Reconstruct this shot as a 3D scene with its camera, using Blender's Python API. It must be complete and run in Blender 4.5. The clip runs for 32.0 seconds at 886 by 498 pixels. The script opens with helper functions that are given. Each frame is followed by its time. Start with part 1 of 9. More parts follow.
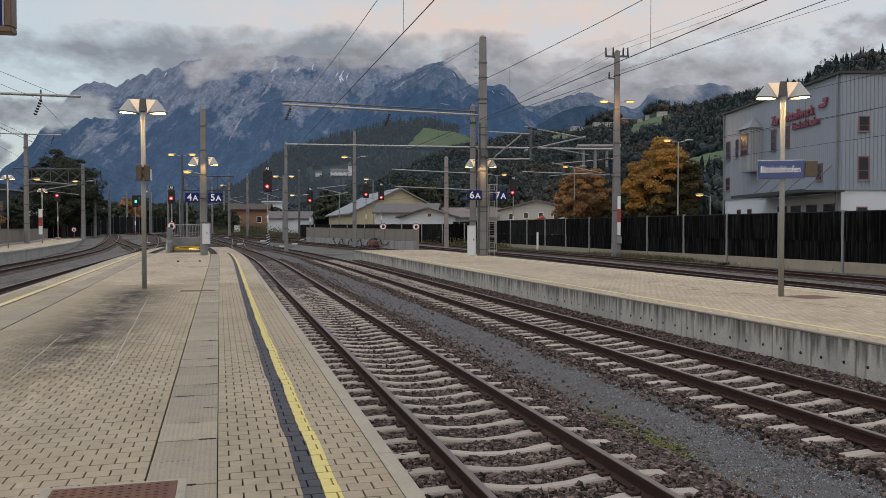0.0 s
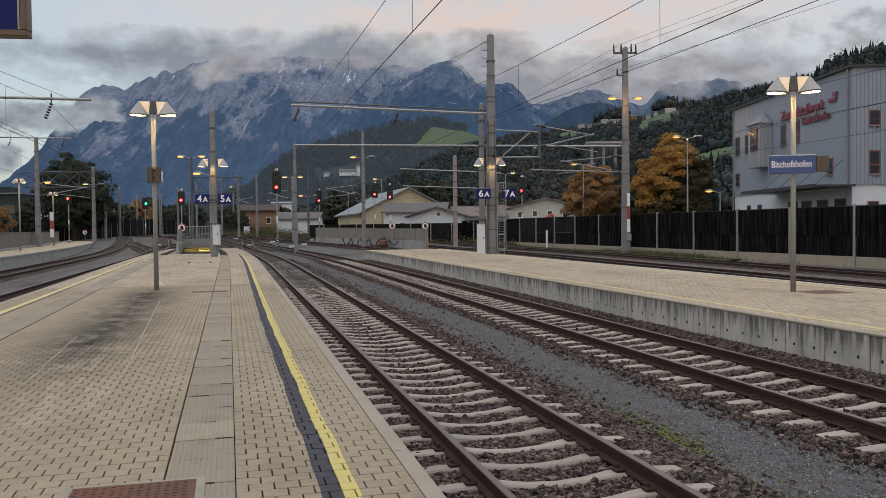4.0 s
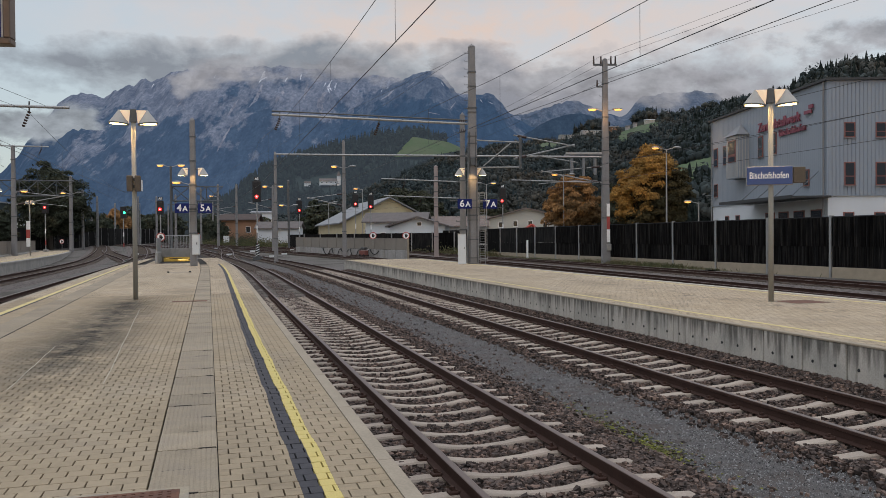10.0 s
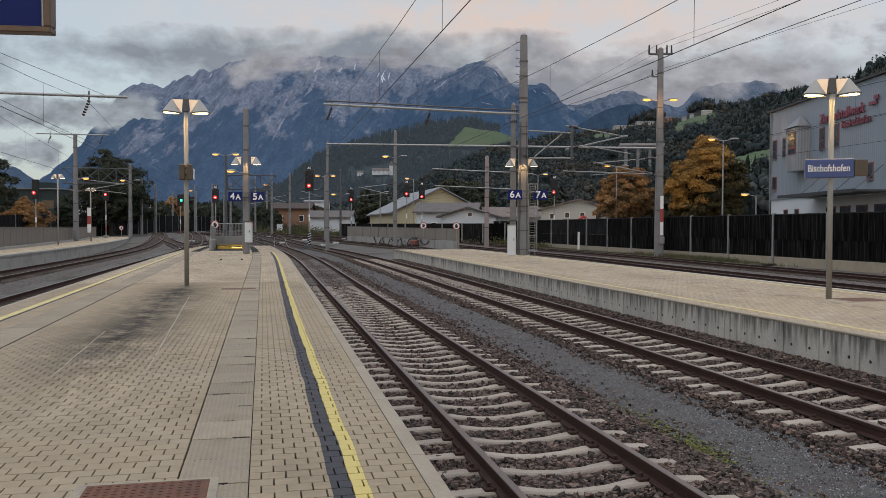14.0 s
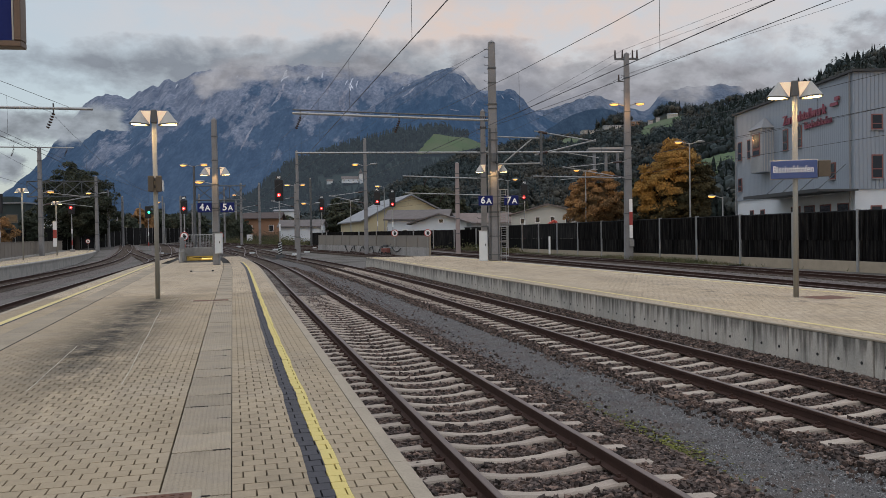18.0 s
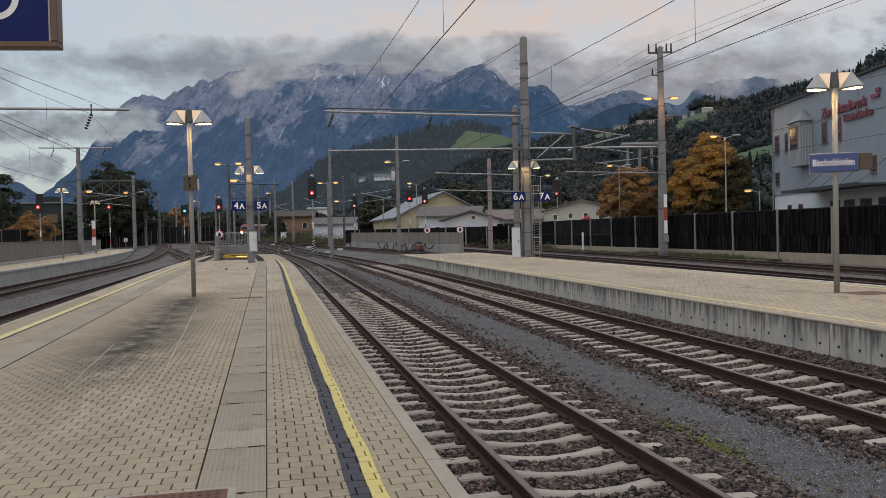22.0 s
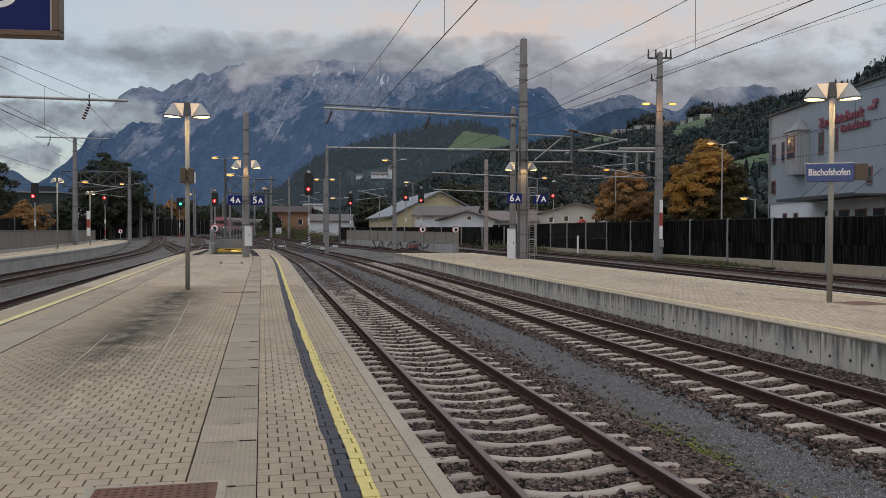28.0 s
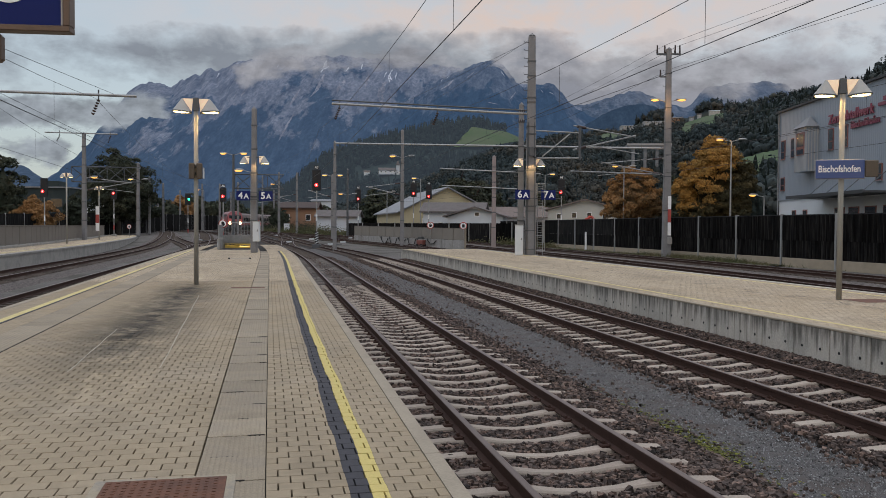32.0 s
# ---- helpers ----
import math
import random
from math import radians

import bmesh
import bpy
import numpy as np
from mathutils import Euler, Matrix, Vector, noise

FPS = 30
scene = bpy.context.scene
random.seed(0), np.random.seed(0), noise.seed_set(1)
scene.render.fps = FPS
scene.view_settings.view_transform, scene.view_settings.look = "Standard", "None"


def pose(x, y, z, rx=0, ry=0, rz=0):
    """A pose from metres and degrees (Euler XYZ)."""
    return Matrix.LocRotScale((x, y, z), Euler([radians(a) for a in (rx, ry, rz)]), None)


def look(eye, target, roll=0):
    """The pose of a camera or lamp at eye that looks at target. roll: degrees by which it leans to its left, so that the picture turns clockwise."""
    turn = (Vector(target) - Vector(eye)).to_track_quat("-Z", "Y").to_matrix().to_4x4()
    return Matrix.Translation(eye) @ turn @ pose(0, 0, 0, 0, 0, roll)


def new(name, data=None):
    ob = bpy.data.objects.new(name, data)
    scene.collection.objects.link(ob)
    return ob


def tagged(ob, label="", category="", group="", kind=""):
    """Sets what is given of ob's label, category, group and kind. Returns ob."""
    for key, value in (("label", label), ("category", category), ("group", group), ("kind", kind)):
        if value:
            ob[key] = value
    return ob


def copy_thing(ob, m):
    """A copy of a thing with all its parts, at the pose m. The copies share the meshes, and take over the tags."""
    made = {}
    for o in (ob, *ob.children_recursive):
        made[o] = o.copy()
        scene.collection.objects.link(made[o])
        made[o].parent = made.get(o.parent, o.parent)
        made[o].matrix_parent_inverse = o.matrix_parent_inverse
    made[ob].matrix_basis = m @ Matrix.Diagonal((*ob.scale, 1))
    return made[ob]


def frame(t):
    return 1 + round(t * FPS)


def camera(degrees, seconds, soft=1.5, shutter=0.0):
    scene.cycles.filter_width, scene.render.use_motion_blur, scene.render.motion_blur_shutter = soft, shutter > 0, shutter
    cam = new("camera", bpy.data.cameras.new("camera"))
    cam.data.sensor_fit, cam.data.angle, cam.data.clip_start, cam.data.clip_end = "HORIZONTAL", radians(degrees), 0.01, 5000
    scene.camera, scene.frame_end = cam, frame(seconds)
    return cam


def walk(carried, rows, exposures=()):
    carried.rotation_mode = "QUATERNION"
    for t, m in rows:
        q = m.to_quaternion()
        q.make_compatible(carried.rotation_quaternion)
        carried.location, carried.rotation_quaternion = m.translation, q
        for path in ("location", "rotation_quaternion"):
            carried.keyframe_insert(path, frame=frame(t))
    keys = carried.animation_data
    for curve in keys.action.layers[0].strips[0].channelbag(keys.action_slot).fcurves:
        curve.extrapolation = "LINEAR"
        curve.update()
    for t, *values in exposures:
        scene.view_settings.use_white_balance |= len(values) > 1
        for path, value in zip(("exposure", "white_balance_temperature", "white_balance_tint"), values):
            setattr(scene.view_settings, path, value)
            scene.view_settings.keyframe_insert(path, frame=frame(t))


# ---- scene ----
# ---- camera ----
cam = camera(57.0, 32.0, soft=0.45)
PATH = [
    (0, (-0.0006, 0.0023, 1.6936), (5.278, 19.287, 1.186), 0.01),
    (0.5, (-0.0017, 0.0004, 1.6928), (5.182, 19.312, 1.236), -0.23),
    (1, (-0.0041, -0.0139, 1.6979), (5.244, 19.281, 1.289), -0.43),
    (1.5, (-0.0089, -0.0161, 1.6933), (5.209, 19.286, 1.25), -0.41),
    (2, (-0.0154, -0.0178, 1.6939), (5.148, 19.298, 1.196), -0.35),
    (2.5, (-0.0201, -0.0158, 1.6936), (5.061, 19.322, 1.191), -0.52),
    (3, (-0.026, -0.0003, 1.6861), (5.095, 19.326, 1.153), -0.69),
    (3.5, (-0.033, -0.0004, 1.6835), (5.009, 19.346, 1.147), -0.65),
    (5.5, (-0.0643, -0.0277, 1.6856), (5.149, 19.275, 1.19), -0.22),
    (6, (-0.069, -0.0245, 1.6793), (5.183, 19.265, 1.121), -0.28),
    (6.5, (-0.0696, -0.0313, 1.6807), (5.206, 19.252, 1.131), -0.37),
    (7, (-0.0753, -0.0267, 1.6776), (5.271, 19.239, 1.181), -0.54),
    (7.5, (-0.0681, -0.0448, 1.6833), (5.325, 19.205, 1.088), -1.14),
    (8, (-0.068, -0.0361, 1.6836), (5.106, 19.277, 1.212), -1.28),
    (8.5, (-0.0732, -0.0296, 1.6853), (5.109, 19.285, 1.369), -1.23),
    (9, (-0.0798, -0.0366, 1.6854), (5.325, 19.219, 1.532), -0.84),
    (9.5, (-0.0858, -0.0469, 1.6856), (5.379, 19.191, 1.467), -0.90),
    (10, (-0.0785, -0.0305, 1.6801), (5.449, 19.188, 1.388), -0.47),
    (10.5, (-0.0356, -0.0133, 1.6821), (5.54, 19.193, 1.473), -0.32),
    (11, (0.0476, 0.0115, 1.6947), (5.273, 19.316, 1.553), -0.35),
    (11.5, (0.1085, 0.0095, 1.6985), (5.363, 19.305, 1.434), 0.52),
    (12, (0.1367, 0.0172, 1.6955), (5.564, 19.266, 1.497), 1.07),
    (12.5, (0.1326, 0.0402, 1.6923), (5.391, 19.334, 1.413), 1.02),
    (13, (0.1137, 0.0469, 1.689), (4.917, 19.456, 1.203), 0.84),
    (13.5, (0.0909, 0.0648, 1.6906), (4.49, 19.567, 1.127), 0.47),
    (15.5, (0.0257, 0.0741, 1.7018), (4.45, 19.576, 1.423), -0.61),
    (16, (0.0247, 0.0733, 1.6973), (4.8, 19.492, 1.368), -0.84),
    (16.5, (0.0176, 0.052, 1.6986), (5.134, 19.382, 1.293), -0.97),
    (17, (0.006, 0.0385, 1.7051), (5.179, 19.357, 1.564), -0.97),
    (17.5, (0.0061, 0.0302, 1.6999), (5.179, 19.348, 1.43), -0.86),
    (18, (0.0124, 0.0297, 1.6985), (5.009, 19.392, 1.335), -0.93),
    (18.5, (0.0146, 0.055, 1.6986), (4.916, 19.441, 1.296), -1.04),
    (19, (0.0179, 0.0761, 1.6947), (4.859, 19.475, 1.209), -1.06),
    (19.5, (0.0221, 0.0858, 1.6934), (4.772, 19.504, 1.098), -1.02),
    (20, (0.0222, 0.0897, 1.6899), (4.599, 19.55, 1.097), -1.23),
    (20.5, (0.0224, 0.0968, 1.6912), (4.371, 19.61, 1.13), -1.37),
    (21, (0.0191, 0.1016, 1.6913), (4.211, 19.653, 1.258), -1.30),
    (21.5, (0.0155, 0.09, 1.6928), (4.246, 19.632, 1.223), -1.31),
    (22, (0.0155, 0.0788, 1.6952), (4.237, 19.624, 1.269), -1.27),
    (22.5, (0.0143, 0.0705, 1.694), (4.335, 19.594, 1.263), -0.93),
    (23, (0.0093, 0.0666, 1.6942), (4.53, 19.543, 1.2), -0.55),
    (23.5, (0.0128, 0.0653, 1.6927), (4.694, 19.502, 1.163), -0.41),
    (24, (0.012, 0.0598, 1.6963), (4.623, 19.514, 1.159), -0.33),
    (24.5, (0.0061, 0.0638, 1.6955), (4.648, 19.51, 1.147), -0.17),
    (25, (0.0093, 0.0609, 1.6964), (4.678, 19.498, 1.066), -0.15),
    (25.5, (0.0098, 0.0737, 1.6975), (4.582, 19.534, 1.06), -0.19),
    (26, (0.0189, 0.0744, 1.6953), (4.47, 19.564, 1.111), -0.22),
    (26.5, (0.0136, 0.0681, 1.6941), (4.345, 19.586, 1.166), -0.19),
    (28.5, (0.0072, 0.0577, 1.6928), (4.383, 19.568, 1.266), 0.32),
    (29, (0.0126, 0.0527, 1.6965), (4.463, 19.546, 1.227), 0.24),
    (29.5, (0.0, 0.0594, 1.694), (4.097, 19.632, 1.321), 0.41),
    (30, (0.0072, 0.0577, 1.6922), (4.004, 19.651, 1.339), 0.51),
    (30.5, (0.0048, 0.0581, 1.6936), (4.161, 19.617, 1.293), 0.53),
    (31, (0.0063, 0.0597, 1.6916), (4.221, 19.607, 1.305), 0.48),
    (31.5, (0.0046, 0.0605, 1.6903), (4.11, 19.627, 1.136), 0.46),
    (32, (-0.0025, 0.0647, 1.69), (4.158, 19.62, 1.158), 0.37),
]
LIGHT = [(0.0, 0.04, 6270, 11.5), (9.0, 0.0, 6270, 11.5), (17.0, -0.02, 6220, 11.5), (24.0, -0.05, 6190, 11.5), (32.0, -0.08, 6170, 11.5)]
walk(cam, [(t, look(eye, target, roll)) for t, eye, target, roll in PATH], LIGHT)

# ---- world and light ----
YAW = -15.3  # the valley opens this way from the track direction
SUN_EL, SUN_ROT = radians(9), radians(200)


def make_world():
    w = bpy.data.worlds.new("dusk_sky")
    scene.world = w
    w.use_nodes = True
    nt = w.node_tree
    nt.nodes.clear()
    N = nt.nodes.new
    L = nt.links.new
    out, bg = N("ShaderNodeOutputWorld"), N("ShaderNodeBackground")
    sky = N("ShaderNodeTexSky")
    sky.sky_type, sky.sun_disc = "NISHITA", False
    sky.sun_elevation, sky.sun_rotation = SUN_EL, SUN_ROT
    co = N("ShaderNodeTexCoord")
    turn = N("ShaderNodeVectorRotate")
    turn.rotation_type = "Z_AXIS"
    turn.inputs["Angle"].default_value = radians(-YAW)
    L(co.outputs["Generated"], turn.inputs["Vector"])
    sep = N("ShaderNodeSeparateXYZ")
    L(turn.outputs[0], sep.inputs[0])

    def m(op, a, b=None, clamp=False):
        n = N("ShaderNodeMath")
        n.operation, n.use_clamp = op, clamp
        for i, v in enumerate((a, b)):
            if v is None:
                continue
            if isinstance(v, (int, float)):
                n.inputs[i].default_value = v
            else:
                L(v, n.inputs[i])
        return n.outputs[0]

    def ramp(fac, stops):
        r = N("ShaderNodeValToRGB")
        el = r.color_ramp.elements
        while len(el) < len(stops):
            el.new(0.5)
        for e, (p, c) in zip(el, stops):
            e.position, e.color = p, (*c, 1)
        L(fac, r.inputs[0])
        return r.outputs[0]

    def mix(fac, a, b):
        n = N("ShaderNodeMix")
        n.data_type = "RGBA"
        for i, v in ((0, fac), (6, a), (7, b)):
            if isinstance(v, (int, float)):
                n.inputs[i].default_value = v
            elif isinstance(v, tuple):
                n.inputs[i].default_value = (*v, 1)
            else:
                L(v, n.inputs[i])
        return n.outputs[2]

    def noise_tex(vec, scale, detail, rough=0.55, dist=0.0):
        n = N("ShaderNodeTexNoise")
        n.inputs["Scale"].default_value, n.inputs["Detail"].default_value = scale, detail
        n.inputs["Roughness"].default_value, n.inputs["Distortion"].default_value = rough, dist
        L(vec, n.inputs["Vector"])
        return n.outputs[0]

    z = m("MAXIMUM", sep.outputs[2], 0.0)
    den = m("ADD", z, 0.10)
    flat = N("ShaderNodeCombineXYZ")
    L(m("DIVIDE", sep.outputs[0], den), flat.inputs[0])
    L(m("MULTIPLY", m("DIVIDE", sep.outputs[1], den), 1.5), flat.inputs[1])
    flatter = N("ShaderNodeCombineXYZ")
    L(m("MULTIPLY", sep.outputs[0], 5.0), flatter.inputs[0])
    L(m("MULTIPLY", sep.outputs[1], 5.0), flatter.inputs[1])
    L(m("MULTIPLY", z, 8.5), flatter.inputs[2])
    big = noise_tex(flatter.outputs[0], 1.1, 8, 0.58, 0.2)
    fine = noise_tex(flatter.outputs[0], 3.4, 8, 0.62, 0.2)
    over = noise_tex(flat.outputs[0], 0.8, 6, 0.55, 0.3)
    x = sep.outputs[0]
    # the clear part of the sky and its rise in brightness to the zenith
    clear = ramp(z, [(0.0, (0.37, 0.40, 0.42)), (0.15, (0.46, 0.49, 0.50)), (0.28, (0.50, 0.535, 0.55)), (0.42, (0.74, 0.76, 0.77)), (0.80, (1.36, 1.38, 1.42))])
    clear = mix(0.06, clear, sky.outputs[0])
    # low cloud lying on the summits, thicker to the right, and a long dark bank on the left
    line = m("SUBTRACT", 0.197, m("MULTIPLY", m("MAXIMUM", x, 0.0), 0.11))
    half = m("ADD", 0.042, m("MULTIPLY", m("MAXIMUM", x, 0.0), 0.03))
    bank = m("SUBTRACT", 1.0, m("DIVIDE", m("ABSOLUTE", m("SUBTRACT", z, line)), half))
    below = m("MULTIPLY", m("MAXIMUM", m("SUBTRACT", line, z), 0.0), m("MULTIPLY", m("ADD", x, 0.22), 60.0, True))
    bank = m("ADD", bank, m("MINIMUM", m("MULTIPLY", below, 55.0), 2.6))
    puffs = m("ADD", m("MULTIPLY", m("SUBTRACT", big, 0.53), 4.2), m("MULTIPLY", m("SUBTRACT", fine, 0.5), 2.2))
    upper = m("MULTIPLY", m("SUBTRACT", over, 0.44), m("MULTIPLY", m("MAXIMUM", m("SUBTRACT", z, 0.26), 0.0), 40.0))
    dense = m("SUBTRACT", m("ADD", m("ADD", bank, puffs), 0.18), m("MULTIPLY", m("MAXIMUM", m("SUBTRACT", z, 0.228), 0.0), 45.0))
    dense = m("MAXIMUM", dense, m("MINIMUM", upper, 0.7))
    veil = ramp(m("MULTIPLY", m("ADD", dense, 0.5), 0.5), [(0.12, (0,) * 3), (0.78, (1,) * 3)])
    dark = ramp(x, [(0.0, (0.255, 0.278, 0.305)), (0.06, (0.27, 0.275, 0.30)), (0.35, (0.33, 0.325, 0.345)), (0.6, (0.40, 0.41, 0.43))])
    shade = m("ADD", 0.80, m("MULTIPLY", fine, 0.42))
    dk = N("ShaderNodeVectorMath")
    dk.operation = "SCALE"
    L(dark, dk.inputs[0])
    L(m("MULTIPLY", shade, m("ADD", 1.0, m("MULTIPLY", m("MAXIMUM", m("SUBTRACT", z, 0.3), 0.0), 4.0))), dk.inputs["Scale"])
    # warm light of the set sun on the higher cloud
    glow = m("SUBTRACT", 1.0, m("MULTIPLY", m("POWER", m("ADD", m("POWER", m("SUBTRACT", x, 0.06), 2.0), m("MULTIPLY", m("POWER", m("SUBTRACT", z, 0.25), 2.0), 20.0)), 0.5), 1.75), True)
    warm = m("MULTIPLY", glow, ramp(fine, [(0.38, (0.45,) * 3), (0.60, (1,) * 3)]), True)
    clear = mix(m("MULTIPLY", warm, 1.1, True), clear, (0.84, 0.67, 0.56))
    col = mix(veil, clear, dk.outputs[0])
    L(col, bg.inputs[0])
    bg.inputs[1].default_value = 1.0
    L(bg.outputs[0], out.inputs[0])
    return w


make_world()
sun_data = bpy.data.lights.new("sun", "SUN")
sun_data.energy, sun_data.angle, sun_data.color = 0.4, radians(40), (1.0, 0.93, 0.86)
sun = new("sun", sun_data)
sun.matrix_world = look((0, 0, 50), (30, 22, 0))


# ---- materials ----
MATS = {}


def mat(name, base, rough=0.7, metal=0.0, var=0.18, scale=6.0, fine=60.0, bump=0.15, island=0.0, second=None, emit=None, spec=0.4, stretch=None, depth=0.01):
    """A procedural surface: a base colour varied at two scales, with fine relief. second: another colour that blends in by patches."""
    if name in MATS:
        return MATS[name]
    mt = bpy.data.materials.new(name)
    mt.use_nodes = True
    nt = mt.node_tree
    bs = nt.nodes["Principled BSDF"]
    N, L = nt.nodes.new, nt.links.new
    bs.inputs["Roughness"].default_value, bs.inputs["Metallic"].default_value = rough, metal
    bs.inputs["Specular IOR Level"].default_value = spec
    co = N("ShaderNodeTexCoord")
    vec = co.outputs["Object"]
    if stretch:
        mp = N("ShaderNodeMapping")
        mp.inputs["Scale"].default_value = stretch
        L(vec, mp.inputs[0])
        vec = mp.outputs[0]
    n1, n2 = N("ShaderNodeTexNoise"), N("ShaderNodeTexNoise")
    for n, s, d in ((n1, scale, 5), (n2, fine, 4)):
        n.inputs["Scale"].default_value, n.inputs["Detail"].default_value = s, d
        L(vec, n.inputs["Vector"])
    add = N("ShaderNodeMath")
    add.operation = "ADD"
    L(n1.outputs[0], add.inputs[0])
    L(n2.outputs[0], add.inputs[1])
    mr = N("ShaderNodeMapRange")
    mr.inputs[1].default_value, mr.inputs[2].default_value = 0.6, 1.4
    mr.inputs[3].default_value, mr.inputs[4].default_value = 1 - var, 1 + var
    L(add.outputs[0], mr.inputs[0])
    fac = mr.outputs[0]
    if island:
        oi, ge = N("ShaderNodeObjectInfo"), N("ShaderNodeNewGeometry")
        a2 = N("ShaderNodeMath")
        a2.operation = "ADD"
        L(oi.outputs["Random"], a2.inputs[0])
        L(ge.outputs["Random Per Island"], a2.inputs[1])
        fr = N("ShaderNodeMath")
        fr.operation = "FRACT"
        L(a2.outputs[0], fr.inputs[0])
        m2 = N("ShaderNodeMapRange")
        m2.inputs[3].default_value, m2.inputs[4].default_value = 1 - island, 1 + island
        L(fr.outputs[0], m2.inputs[0])
        mu = N("ShaderNodeMath")
        mu.operation = "MULTIPLY"
        L(fac, mu.inputs[0])
        L(m2.outputs[0], mu.inputs[1])
        fac = mu.outputs[0]
    colour = N("ShaderNodeMix")
    colour.data_type = "RGBA"
    colour.inputs[6].default_value = (*base, 1)
    colour.inputs[7].default_value = (*(second or base), 1)
    if second:
        cr = N("ShaderNodeMapRange")
        cr.inputs[1].default_value, cr.inputs[2].default_value = 0.45, 0.62
        L(n1.outputs[0], cr.inputs[0])
        L(cr.outputs[0], colour.inputs[0])
    else:
        colour.inputs[0].default_value = 0
    sc = N("ShaderNodeVectorMath")
    sc.operation = "SCALE"
    L(colour.outputs[2], sc.inputs[0])
    L(fac, sc.inputs["Scale"])
    L(sc.outputs[0], bs.inputs["Base Color"])
    if bump:
        b = N("ShaderNodeBump")
        b.inputs["Strength"].default_value, b.inputs["Distance"].default_value = bump, depth
        L(add.outputs[0], b.inputs["Height"])
        L(b.outputs[0], bs.inputs["Normal"])
    if emit:
        bs.inputs["Emission Color"].default_value = (*emit[0], 1)
        bs.inputs["Emission Strength"].default_value = emit[1]
    MATS[name] = mt
    return mt


CONCRETE = mat("weathered_concrete", (0.33, 0.315, 0.29), 0.85, var=0.3, scale=1.2, fine=40, second=(0.22, 0.215, 0.20))
CONCRETE_MAST = mat("mast_concrete", (0.222, 0.216, 0.216), 0.85, var=0.25, scale=0.8, fine=25, second=(0.165, 0.160, 0.158))
SLEEPER = mat("sleeper_concrete", (0.34, 0.288, 0.236), 0.9, var=0.28, scale=3, fine=50, island=0.15, second=(0.31, 0.255, 0.21))
RAIL_RUST = mat("rusted_rail", (0.048, 0.026, 0.020), 0.8, metal=0.0, spec=0.2, var=0.3, scale=4, fine=80)
RAIL_TOP = mat("worn_rail_head", (0.145, 0.108, 0.093), 0.42, metal=0.45, var=0.2, scale=3, fine=60, bump=0.05)
BALLAST = mat("ballast_bed", (0.140, 0.122, 0.113), 0.95, var=0.75, scale=7, fine=34, bump=1.0, depth=0.05, spec=0.08)
# near-black colour puts the shade of the gaps between loose stones into the bed
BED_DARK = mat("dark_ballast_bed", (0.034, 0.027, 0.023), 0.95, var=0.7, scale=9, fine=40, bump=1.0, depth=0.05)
STONE = mat("ballast_stone", (0.072, 0.055, 0.048), 0.9, var=0.35, scale=9, fine=90, island=0.8, second=(0.125, 0.086, 0.068), spec=0.25)
GRIT = mat("fine_grit", (0.132, 0.125, 0.123), 0.95, var=0.75, scale=3.2, second=(0.080, 0.070, 0.065), fine=160, bump=0.8, depth=0.012, spec=0.05)
PAVER = mat("buff_paver", (0.328, 0.260, 0.172), 0.92, var=0.24, scale=0.7, fine=210, bump=0.35, depth=0.004, island=0.06, second=(0.292, 0.236, 0.164))


